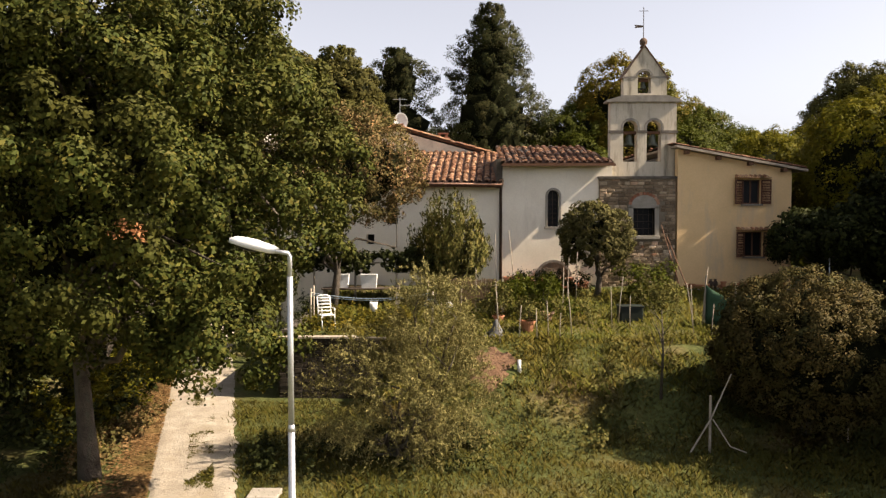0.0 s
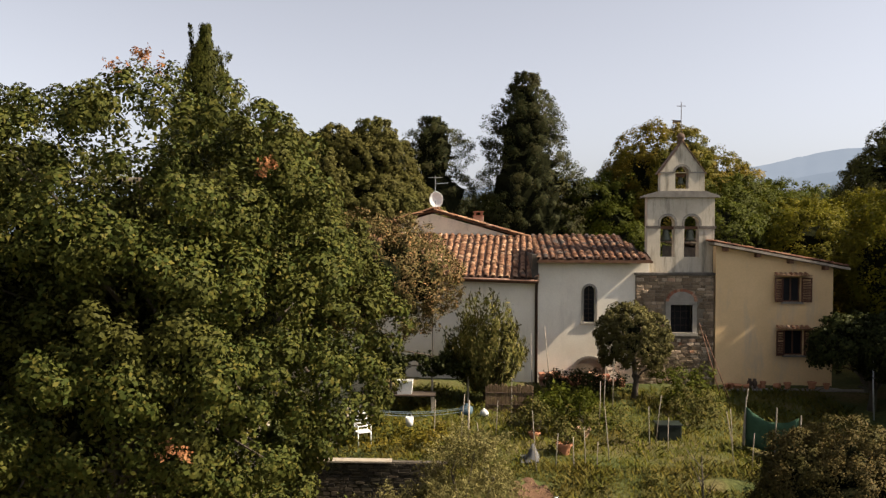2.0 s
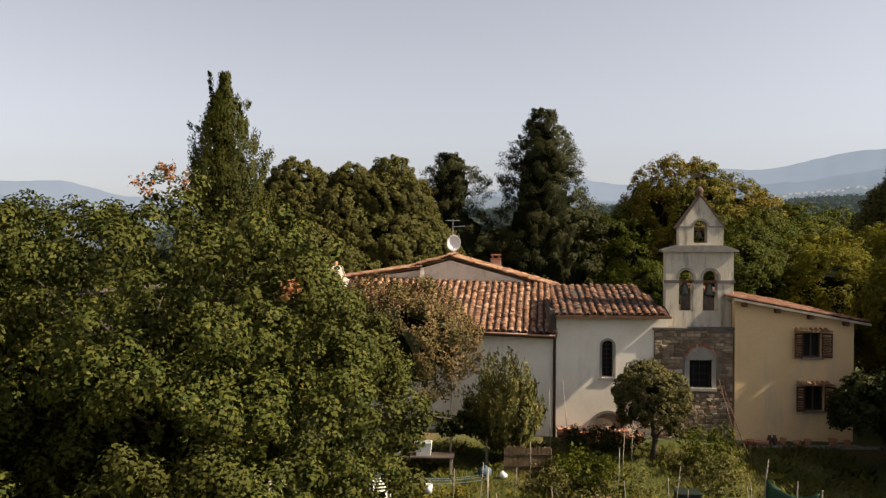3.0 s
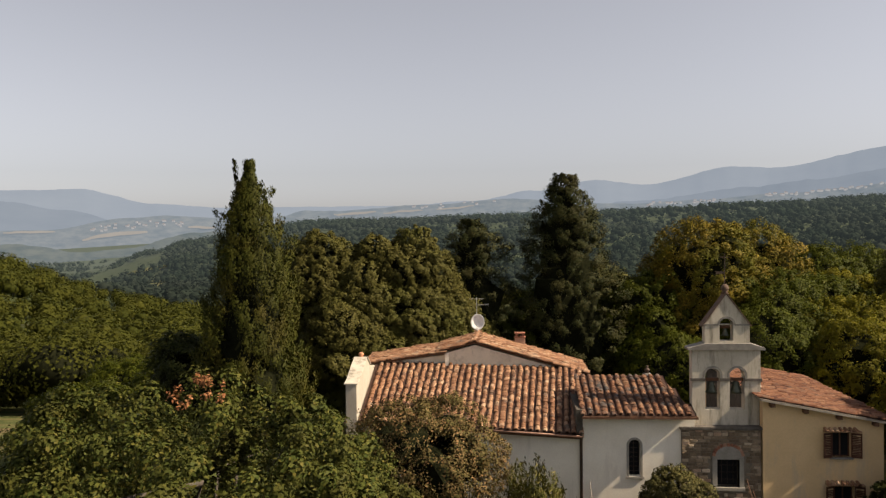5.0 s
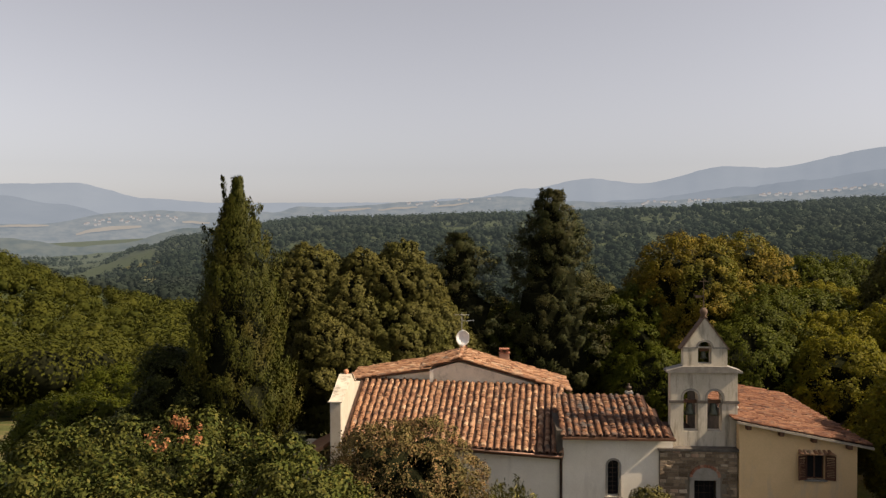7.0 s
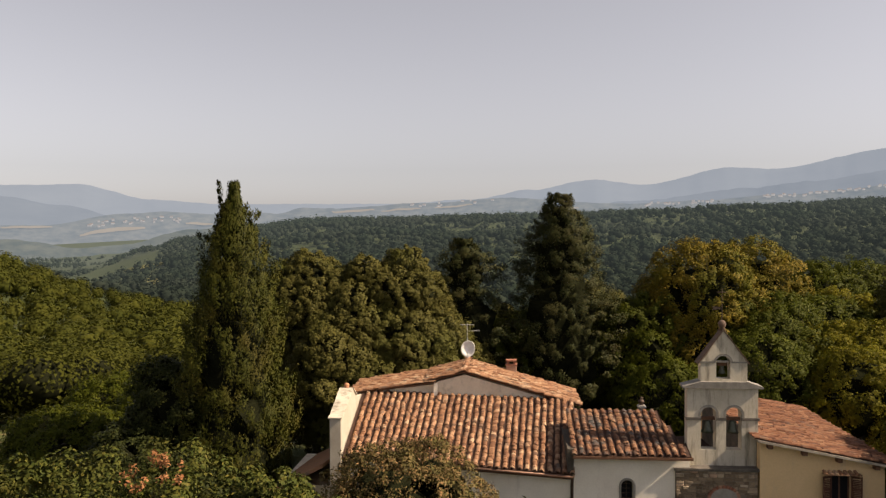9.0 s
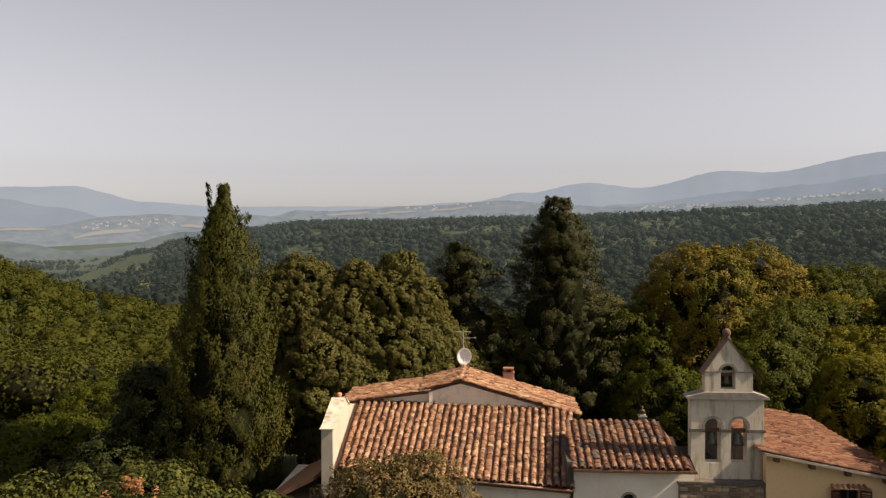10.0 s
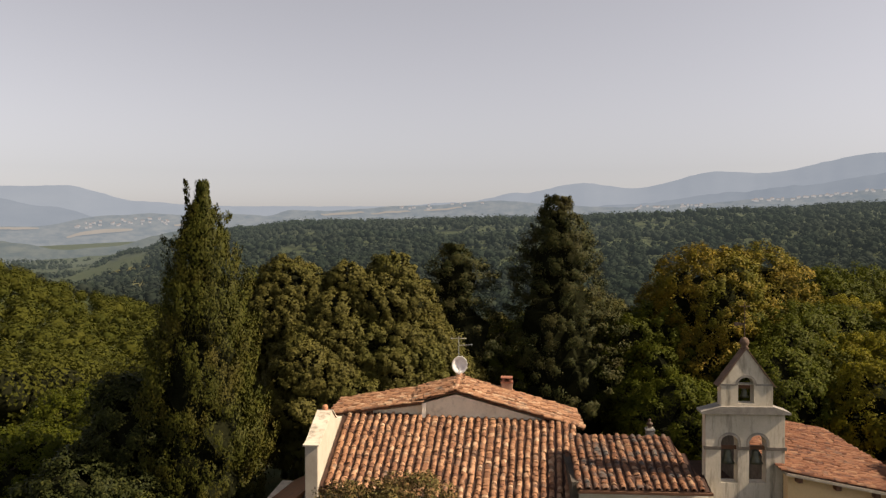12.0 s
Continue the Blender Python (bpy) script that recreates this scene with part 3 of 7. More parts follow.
def wall_with_holes(name, x0, x1, z0, z1, y0, y1, holes, mat, parent, place=None, label=""):
    """A wall along x with openings that go through it: (x0, x1, z0, z1, arched)."""
    place = place or (lambda a, b, d: (a, d, b))
    bm = bmesh.new()

    def prism(outline, d0, d1):
        f = bm.faces.new([bm.verts.new(place(a, b, d0)) for a, b in outline])
        g = bm.faces.new([bm.verts.new(place(a, b, d1)) for a, b in reversed(outline)])
        lo, hi = list(f.verts), list(reversed(list(g.verts)))
        for i in range(len(lo)):
            j = (i + 1) % len(lo)
            bm.faces.new((lo[j], lo[i], hi[i], hi[j]))

    xs_ = sorted({x0, x1, *[h[0] for h in holes], *[h[1] for h in holes]})
    for p, q in zip(xs_, xs_[1:]):
        mine = sorted([h for h in holes if h[0] <= p and h[1] >= q], key=lambda h: h[2])
        zc = z0
        for h in mine:
            prism([(p, zc), (q, zc), (q, h[2]), (p, h[2])], y0, y1)
            if h[4]:
                r = (h[1] - h[0]) / 2
                k = 10
                arc = [((h[0] + h[1]) / 2 - r * math.cos(math.pi * i / k), h[3] - r + r * math.sin(math.pi * i / k)) for i in range(k + 1)]
                for (a0, b0), (a1, b1) in zip(arc, arc[1:]):
                    prism([(a0, b0), (a1, b1), (a1, h[3] + 0.01), (a0, h[3] + 0.01)], y0, y1)
                zc = h[3] + 0.01
            else:
                zc = h[3]
        prism([(p, zc), (q, zc), (q, z1), (p, z1)], y0, y1)
    bmesh.ops.remove_doubles(bm, verts=bm.verts, dist=0.0005)
    bmesh.ops.recalc_face_normals(bm, faces=bm.faces)
    me = bpy.data.meshes.new(name)
    bm.to_mesh(me)
    bm.free()
    me.materials.append(mat)
    return child(new(name, me), parent, label)


def arch_ring(g, xc, zs, r, thick, y0, y1, k=12, foot=0.0):
    """A raised arch band round an opening, with straight feet."""
    for i in range(k):
        t0, t1 = math.pi * i / k, math.pi * (i + 1) / k
        o = [(xc - r * math.cos(t0), zs + r * math.sin(t0)), (xc - r * math.cos(t1), zs + r * math.sin(t1)),
             (xc - (r + thick) * math.cos(t1), zs + (r + thick) * math.sin(t1)), (xc - (r + thick) * math.cos(t0), zs + (r + thick) * math.sin(t0))]
        g.prism(o, y0, y1, lambda a, b, d: (a, d, b))
    if foot:
        g.box(xc - r - thick, xc - r, y0, y1, zs - foot, zs).box(xc + r, xc + r + thick, y0, y1, zs - foot, zs)


# nave walls: the long front, the ends and the back
nave_wall = wall_with_holes("nave_wall", 0.0, 9.98, 0.6, 8.22, 0.0, 0.45, [(5.62, 5.98, 5.55, 6.0, False), (4.55, 5.1, 6.45, 7.75, True)], PLASTER, church, lambda a, b, d: nave(a, d, b), "cream lime plaster with faint stains")
slab("window_recess", [nave(5.55, 0.3, 6.1), nave(6.05, 0.3, 6.1), nave(6.05, 0.4, 6.1), nave(5.55, 0.4, 6.1)], 0.7, GLASS_DARK, church)
slab("window_pane", [nave(4.45, 0.3, 7.85), nave(5.2, 0.3, 7.85), nave(5.2, 0.36, 7.85), nave(4.45, 0.36, 7.85)], 1.5, GLASS_DARK, church)
g = Geo()
g.prism([(0.45, 0.6), (6.2, 0.6), (6.2, 8.22), (0.45, 8.22)], 9.5, 9.95, lambda a, b, d: nave(d, a, b))
g.ob("nave_end_wall", PLASTER, church)
nave_roof = thing("nave_roof", tuple(nave(5, 2, 9)), "", "")
child(nave_roof, church, "lean-to slope of weathered red clay tiles")
E0, E1, E2, E3 = nave(-0.05, -0.42, 8.2), nave(10.02, -0.42, 8.38), Vector((2.95, 42.2, 9.9)), Vector((-7.45, 42.25, 10.16))
slab("roof_deck", [p - Vector((0, 0, 0.1)) for p in (E0, E1, E3, E2)], 0.09, WOOD_DARK, nave_roof)
Geo().tube([E0 + Vector((0, -0.03, -0.06)), E1 + Vector((0, -0.03, -0.06))], [0.06, 0.06], 10).ob("gutter", COPPER, church, "brown copper gutter", True)
# tall parapet at the far end of the nave
def parapet_at(a, b, d):
    """a: inwards from the front; d: outwards from the roof's edge."""
    return (-7.46 - d, 37.28 + a, b)


g = Geo()
g.prism([(-0.2, 0.8), (4.9, 0.8), (4.9, 10.1), (3.3, 10.36), (2.5, 10.86), (2.2, 10.86), (0.15, 10.08), (-0.2, 10.04)], 0.0, 0.52, parapet_at)
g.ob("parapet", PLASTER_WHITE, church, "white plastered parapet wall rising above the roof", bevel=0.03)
g = Geo()
for (a0, b0), (a1, b1) in (((-0.26, 10.05), (0.17, 10.1)), ((0.17, 10.1), (2.24, 10.88)), ((2.46, 10.88), (3.35, 10.37))):
    g.prism([(a0, b0), (a1, b1), (a1, b1 + 0.05), (a0, b0 + 0.05)], -0.05, 0.58, parapet_at)
g.ob("parapet_coping", PLASTER_BELL, church, "thin lichened mortar coping")
Geo().lathe([(0.0, 0), (0.13, 0.0), (0.10, 0.06), (0.14, 0.14), (0.10, 0.22), (0.0, 0.26)], parapet_at(2.35, 10.9, 0.26), 10).ob("finial", TERRACOTTA, church, "small clay finial", True)
# lower brown roof beyond the parapet
slab("porch_roof", [nave(10.9, -0.6, 8.0), nave(13.6, -0.9, 6.6), nave(13.8, 5.4, 6.6), nave(10.9, 5.4, 8.0)], 0.18, TILE_JOIN, church, "dark lean-to roof beside the parapet")
g = Geo()
g.box(-10.6, -8.15, 38.3, 43.4, 0.4, 6.7).ob("porch_wall", PLASTER_GABLE, church)

# chancel between nave and tower
chancel_wall = wall_with_holes("chancel_wall", 2.56, 7.3, 3.2, 9.0, 36.02, 36.5, [(4.53, 5.01, 6.34, 7.92, True)], PLASTER, church, None, "cream lime plaster, damp-stained near the ground")
g = Geo()
arch_ring(g, 4.77, 7.68, 0.245, 0.09, 35.985, 36.05, 12, 1.36)
g.box(4.38, 5.16, 35.96, 36.05, 6.24, 6.33)
g.ob("window_surround", STONE_PALE, church, "pale grey sandstone surround with a sill")
lancet = Geo()
lancet.box(4.5, 5.05, 36.3, 36.33, 6.3, 8.0).ob("window_pane", GLASS_DARK, church, "dark leaded glass")
for z in np.arange(6.5, 7.9, 0.2):
    Geo().box(4.52, 5.02, 36.27, 36.29, z, z + 0.015).ob("window_bar", IRON, church)
Geo().box(4.76, 4.78, 36.265, 36.29, 6.34, 7.9).ob("window_bar", IRON, church)
g = Geo()
arch_ring(g, 4.79, 4.12, 0.68, 0.11, 35.96, 36.05, 14)
g.ob("cellar_arch", STONE_TRIM, church, "low grey relieving arch near the ground")
g = Geo()
g.prism([(4.79 - 0.68 * math.cos(math.pi * i / 12), 4.12 + 0.68 * math.sin(math.pi * i / 12)) for i in range(13)], 35.99, 36.05, lambda a, b, d: (a, d, b))
g.ob("cellar_infill", MORTAR, church)
chancel_roof = thing("chancel_roof", (5, 37, 9.3), "", "")
child(chancel_roof, church, "small slope of dark mottled clay tiles")
C0, C1, C2 = Vector((2.58, 35.52, 9.05)), Vector((7.3, 35.52, 9.05)), Vector((2.58, 39.4, 10.0))
slab("roof_deck", [C0, C1, C1 + (C2 - C0) - Vector((0.75, 0, 0)), C2], 0.08, WOOD_DARK, chancel_roof)
Geo().box(2.5, 7.34, 35.46, 35.56, 8.92, 9.02).ob("eave_board", WOOD_DARK, chancel_roof)
# the dark mortar colour of the side wall stands in for its shade
Geo().box(2.3, 2.56, 35.75, 39.5, 8.0, 9.25).ob("chancel_side_wall", MORTAR_DARK, church)
Geo().box(2.56, 7.3, 36.5, 39.3, 3.2, 8.9).ob("chancel_core", PLASTER_GABLE, church)
# downpipe in the corner
g = Geo()
g.tube([(2.5, 35.62, 8.15), (2.5, 35.8, 7.95), (2.5, 35.93, 7.8), (2.5, 35.93, 3.5)], [0.065] * 4, 10)
g.lathe([(0.05, -0.14), (0.10, 0.0), (0.10, 0.1)], (2.5, 35.62, 8.15), 10)
g.ob("downpipe", IRON, church, "dark iron downpipe in the corner", True)

# taller block behind with its gable
gable = thing("rear_block", (-2.2, 43.5, 3.4), "", "")
child(gable, church, "taller rear block with a low tiled gable")
g = Geo()
g.prism([(-3.75, 3.0), (3.1, 3.0), (3.1, 9.62), (-2.3, 11.12), (-3.75, 10.72)], 42.3, 46.0, lambda a, b, d: (a, d, b))
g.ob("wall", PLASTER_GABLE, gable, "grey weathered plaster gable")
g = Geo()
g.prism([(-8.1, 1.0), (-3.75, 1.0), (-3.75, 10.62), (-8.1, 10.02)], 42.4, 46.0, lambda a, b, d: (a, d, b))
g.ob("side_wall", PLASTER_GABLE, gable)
Geo().box(-3.84, -3.66, 42.17, 42.3, 9.6, 10.72).ob("pilaster", PLASTER, gable, "white pilaster strip")


def gable_slope(name, x0, z0, x1, z1, y0, y1, seed, label):
    r = child(thing(name, ((x0 + x1) / 2, 44, 10), "", ""), gable, label)
    slab("roof_deck", [(x0, y0, z0), (x1, y0, z1), (x1, y1, z1), (x0, y1, z0)], 0.08, WOOD_DARK, r)
    tiled_roof(r, (x0, y0, z0), (x0, y1, z0), (x1, y0, z1), seed, single=False, module=0.31)


gable_slope("roof_slope", 3.45, 9.68, -2.3, 11.3, 42.2, 46.2, 11, "tiled slope running down beside the chancel")
gable_slope("roof_slope", -4.3, 10.78, -2.3, 11.3, 42.2, 46.2, 12, "short tiled slope")
gable_slope("roof_slope", -8.2, 10.12, -3.8, 10.78, 42.2, 46.2, 13, "low tiled slope over the side aisle")
g = Geo()
rngr = np.random.default_rng(3)
for y in np.arange(42.0, 46.2, 0.36):
    t = cover_tile(0.42, 0.13, 0.12)
    m = pose(-2.3, y, 11.34, 0, -3, 90 + rngr.normal(0, 2))
    g.add([m @ Vector(p) for p in t.v], t.f)
g.ob("ridge_tiles", TILE_JOIN, gable, smooth=True)
# chimney and flue
chimney = child(thing("chimney", (0.0, 46.3, 10.4), "", ""), church, "brick chimney stack with a tiled cap")
Geo().box(-0.25, 0.32, 45.6, 46.1, 10.0, 11.05).ob("shaft", BRICK, chimney, bevel=0.02)
Geo().box(-0.28, 0.35, 45.57, 46.13, 11.05, 11.11).box(-0.2, -0.08, 45.62, 46.08, 11.11, 11.27).box(0.15, 0.27, 45.62, 46.08, 11.11, 11.27).box(-0.25, 0.32, 45.58, 46.12, 11.27, 11.33).ob("cap", BRICK, chimney)
flue = child(thing("flue", (6.6, 43.4, 8.5), "", ""), church, "grey masonry flue with a small cowl")
Geo().box(6.39, 6.73, 43.22, 43.58, 7.3, 9.5).ob("shaft", STONE_TRIM, flue, bevel=0.02)
for z in (8.7, 9.05, 9.4):
    Geo().box(6.36, 6.76, 43.19, 43.61, z, z + 0.05).ob("shaft_band", STEEL, flue)
Geo().lathe([(0.1, 9.5), (0.1, 9.62), (0.15, 9.64), (0.14, 9.72), (0.06, 9.76), (0.06, 9.82), (0.08, 9.86), (0.0, 9.92)], (6.55, 43.4, 0), 12).ob("cowl", IRON, flue, "rusty cowl", True)
# rear wing behind the chancel
Geo().box(3.1, 10.0, 39.5, 46.0, 3.0, 7.2).ob("rear_wing", PLASTER_GABLE, church)
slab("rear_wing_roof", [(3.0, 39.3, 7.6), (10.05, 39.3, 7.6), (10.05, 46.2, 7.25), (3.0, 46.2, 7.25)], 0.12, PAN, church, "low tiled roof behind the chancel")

# aerial and dish on the gable
aerial = thing("tv_aerial", (-2.35, 45.9, 11.2), "thin metal television aerial on a roof mast", "aerial")
g = Geo()
g.tube([(-2.35, 45.9, 11.2), (-2.35, 45.9, 13.3)], [0.022, 0.018], 6).ob("mast", STEEL, aerial)
g = Geo()
g.tube([(-2.75, 45.9, 13.2), (-1.95, 45.9, 13.2)], [0.014, 0.014], 5)
for dx in np.linspace(-0.36, 0.36, 7):
    g.tube([(-2.35 + dx, 45.78, 13.2), (-2.35 + dx, 46.02, 13.2)], [0.008, 0.008], 4)
g.ob("antenna_array", STEEL, aerial)
g = Geo()
g.tube([(-2.35, 45.9, 12.85), (-1.65, 45.9, 12.9)], [0.014, 0.014], 5)
for dx in np.linspace(0.1, 0.65, 5):
    g.tube([(-2.35 + dx, 45.9, 12.82), (-2.35 + dx, 45.9, 12.93)], [0.006, 0.006], 4)
g.ob("boom", STEEL, aerial)
dish = thing("satellite_dish", (-2.3, 45.6, 11.4), "white round satellite dish on the roof ridge", "satellite dish")
g = Geo()
prof = [(0.001, 0.0), (0.2, 0.02), (0.36, 0.07), (0.47, 0.13), (0.48, 0.125), (0.36, 0.055), (0.2, 0.005), (0.001, -0.02)]
g.lathe(prof, (0, 0, 0), 24)
md = Matrix.Translation((-2.3, 45.55, 11.97)) @ pose(0, 0, 0, 96, 0, 10) @ Matrix.Diagonal((0.8, 0.94, 0.9, 1))
g.v = [tuple(md @ Vector(p)) for p in g.v]
g.ob("reflector", WHITE, dish, smooth=True)
Geo().tube([(-2.3, 45.58, 11.3), (-2.3, 45.62, 12.0)], [0.03, 0.03], 8).ob("bracket", STEEL, dish)
Geo().tube([(-2.3, 45.5, 11.6), (-2.3, 45.1, 11.8)], [0.015, 0.015], 6).lathe([(0, 0), (0.04, 0), (0.04, 0.09), (0, 0.09)], (-2.3, 45.08, 11.78), 8).ob("feed_arm", STEEL, dish)

# ---- bell tower ----
tower = thing("bell_tower", (8.4, 36.3, 3.4), "stone-built bell tower with a plastered bell gable on top", "bell tower")
wall_with_holes("tower_base", 6.72, 10.03, 3.2, 8.4, 35.96, 36.9, [(8.2, 9.12, 5.95, 7.13, False)], MORTAR, tower, None, "grey rubble stone with mortar joints")
Geo().box(8.1, 9.2, 36.3, 36.34, 5.9, 7.2).ob("window_pane", GLASS_DARK, tower)
g = Geo()
for x in (8.42, 8.66, 8.9):
    g.tube([(x, 36.1, 5.95), (x, 36.1, 7.13)], [0.007, 0.007], 6)
for z in (6.25, 6.55, 6.85):
    g.tube([(8.2, 36.1, z), (9.12, 36.1, z)], [0.007, 0.007], 6)
g.ob("window_grille", IRON, tower)
Geo().box(7.99, 8.2, 35.9, 36.2, 5.9, 7.2).box(9.12, 9.3, 35.9, 36.2, 5.9, 7.2).box(7.99, 9.3, 35.9, 36.2, 7.13, 7.28).box(7.95, 9.34, 35.86, 36.2, 5.8, 5.95).ob("window_frame", STONE_PALE, tower, "pale dressed stone frame", bevel=0.012)
g = Geo()
g.prism([(8.66 - 0.54 * math.cos(math.pi * i / 10), 7.28 + 0.42 * math.sin(math.pi * i / 10)) for i in range(11)], 35.885, 36.1, lambda a, b, d: (a, d, b))
g.ob("lunette", STONE_PALE, tower)
for i in range(13):
    q = math.pi * (i + 0.5) / 13
    m = Matrix.Translation((8.66 - 0.6 * math.cos(q), 35.93, 7.28 + 0.48 * math.sin(q))) @ pose(0, 0, 0, 0, math.degrees(q) - 90, 0)
    Geo().box(-0.055, 0.055, -0.06, 0.06, -0.06, 0.06, m).ob("arch_brick", BRICK, tower)
BACK = Matrix(((1.0113, 0, 0, 0), (0, 0.68, 0, 36.38 - 35.99 * 0.68), (0, 0, 1, 0), (0, 0, 0, 1)))


def set_back(a, b, d):
    return BACK @ Vector((a, d, b))


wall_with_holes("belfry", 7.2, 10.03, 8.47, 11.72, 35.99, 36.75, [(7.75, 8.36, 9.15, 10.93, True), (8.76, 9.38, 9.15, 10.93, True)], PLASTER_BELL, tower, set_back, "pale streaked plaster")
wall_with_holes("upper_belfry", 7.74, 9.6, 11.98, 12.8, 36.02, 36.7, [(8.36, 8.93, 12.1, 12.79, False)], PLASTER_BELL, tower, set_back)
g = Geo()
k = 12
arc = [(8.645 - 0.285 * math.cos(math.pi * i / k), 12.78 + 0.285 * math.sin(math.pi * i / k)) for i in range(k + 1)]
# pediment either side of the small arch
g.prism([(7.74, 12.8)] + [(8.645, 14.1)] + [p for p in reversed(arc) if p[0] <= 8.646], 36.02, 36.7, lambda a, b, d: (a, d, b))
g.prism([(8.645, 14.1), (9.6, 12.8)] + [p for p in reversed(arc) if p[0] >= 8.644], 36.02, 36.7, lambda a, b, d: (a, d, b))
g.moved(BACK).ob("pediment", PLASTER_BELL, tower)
# mouldings
g = Geo()
g.box(6.66, 10.08, 35.88, 36.95, 8.4, 8.5)
g.ob("string_course", STONE_STRING, tower, "dark stone string course")
for nm, bx in (("impost", (7.14, 7.75)), ("impost", (8.36, 8.76)), ("impost", (9.38, 10.09))):
    Geo().box(bx[0], bx[1], 35.93, 36.1, 10.38, 10.5).moved(BACK).ob(nm, STONE_STRING, tower)
for xc, r, zs in ((8.055, 0.31, 10.62), (9.07, 0.315, 10.62)):
    g = Geo()
    arch_ring(g, xc, zs, r, 0.1, 35.955, 36.05, 12, 0.12)
    g.moved(BACK).ob("arch_moulding", STONE_TRIM, tower)
g = Geo()
arch_ring(g, 8.645, 12.78, 0.29, 0.09, 35.99, 36.05, 12)
g.moved(BACK).ob("arch_moulding", STONE_TRIM, tower)
Geo().box(7.7, 8.3, 35.99, 36.08, 12.76, 12.83).moved(BACK).ob("upper_impost", STONE_TRIM, tower)
Geo().box(8.99, 9.64, 35.99, 36.08, 12.76, 12.83).moved(BACK).ob("upper_impost", STONE_TRIM, tower)
g = Geo()
g.prism([(7.02, 11.72), (10.21, 11.72), (10.21, 11.8), (9.62, 12.0), (7.72, 12.0), (7.02, 11.8)], 35.8, 36.95, lambda a, b, d: (a, d, b))
g.moved(BACK).ob("cornice", STONE_TRIM, tower, "projecting stone cornice, weathered")
g = Geo()
for s in (-1, 1):
    a0, b0 = (8.645 + s * 1.02, 12.72)
    g.prism([(a0, b0), (8.645, 14.13), (8.645, 14.18), (a0 + s * 0.03, b0 + 0.02)], 35.94, 36.78, lambda a, b, d: (a, d, b))
g.moved(BACK).ob("pediment_coping", MOSSY_CLAY, tower, "thin clay coping on the pediment")
Geo().lathe([(0.0, 0), (0.17, 0.0), (0.1, 0.1), (0.16, 0.18), (0.17, 0.28), (0.12, 0.38), (0.05, 0.42), (0.0, 0.43)], (8.743, 36.64, 14.1), 14).ob("finial", MOSSY_CLAY, tower, "mossy clay finial", True)
# cross and vane
g = Geo()
g.tube([(8.743, 36.64, 14.5), (8.743, 36.64, 15.85)], [0.02, 0.014], 6).ob("cross_post", IRON, tower)
Geo().tube([(8.55, 36.64, 15.68), (8.94, 36.64, 15.68)], [0.014, 0.014], 6).ob("cross_arm", IRON, tower)
g = Geo()
g.prism([(8.72, 14.98), (8.35, 14.95), (8.4, 15.02), (8.32, 15.09), (8.72, 15.06)], 36.63, 36.65, lambda a, b, d: (a, d, b))
g.ob("wind_vane", IRON, tower, "small iron wind vane")


def bell(x, z, r):
    b = thing("bell", (x, 36.64, z - 0.6), "green-brown bronze bell hung in the belfry", "bell", "bells in the belfry")
    h = r * 1.9
    Geo().lathe([(0.001, h), (r * 0.35, h * 0.98), (r * 0.5, h * 0.86), (r * 0.58, h * 0.5), (r * 0.72, h * 0.22), (r, 0.0), (r * 0.93, 0.0), (r * 0.6, h * 0.3), (0.001, h * 0.8)], (x, 36.64, z), 18).ob("bell_body", BRONZE, b, smooth=True)
    Geo().tube([(x, 36.64, z + h * 0.7), (x, 36.64, z - 0.06)], [0.015, 0.03], 6).ob("clapper", IRON, b)
    Geo().box(x - r * 1.15, x + r * 1.15, 36.57, 36.71, z + h, z + h + 0.13).ob("headstock", WOOD_DARK, b, bevel=0.01)
    return b


bell(8.146, 9.84, 0.27)
bell(9.172, 9.84, 0.27)
bell(8.743, 12.3, 0.17)

# ---- the house beside the tower ----
house = thing("farmhouse", (12.5, 41, 3.5), "ochre plastered farmhouse with a low tiled roof", "house")


def house_top(x):
    return 9.66 - 0.185 * (x - 10.05)


g = Geo()
FRONT = 35.85
bm_holes = [(12.86, 13.62, 7.3, 8.34), (12.95, 13.75, 5.04, 6.1)]
wall_with_holes("front_wall", 10.07, 14.95, 3.2, 8.62, FRONT, FRONT + 0.45, [(*h, False) for h in bm_holes], PLASTER_OCHRE, house, None, "warm ochre plaster")
g.prism([(10.07, 8.62), (14.95, 8.62), (14.95, house_top(14.95)), (10.07, house_top(10.07))], FRONT, FRONT + 0.45, lambda a, b, d: (a, d, b))
g.ob("gable_wall", PLASTER_OCHRE, house)
Geo().box(14.5, 14.95, FRONT + 0.45, 46, 3.0, 8.6).ob("side_wall", PLASTER_OCHRE, house)
Geo().box(10.07, 14.5, 45.6, 46, 3.0, 8.6).ob("back_wall", PLASTER_OCHRE, house)
Geo().box(10.07, 10.3, FRONT + 0.45, 45.6, 3.0, 9.5).ob("party_wall", STONE_STRING, house)
h_roof = child(thing("house_roof", (12.7, 40, 9.2), "", ""), house, "low slope of pale red clay tiles")
H0, H1, H2 = Vector((15.5, 35.5, house_top(15.5) + 0.12)), Vector((15.5, 46.4, house_top(15.5) + 0.12)), Vector((9.9, 35.5, house_top(9.9) + 0.12))
slab("roof_deck", [H0, H1, H2 + (H1 - H0), H2], 0.1, WOOD_GREY, h_roof)
for x in (10.4, 11.75, 13.1, 14.55):
    z = house_top(x)
    Geo().box(x - 0.09, x + 0.09, 35.54, FRONT + 0.02, z - 0.16, z).ob("rafter_end", WOOD_DARK, house)


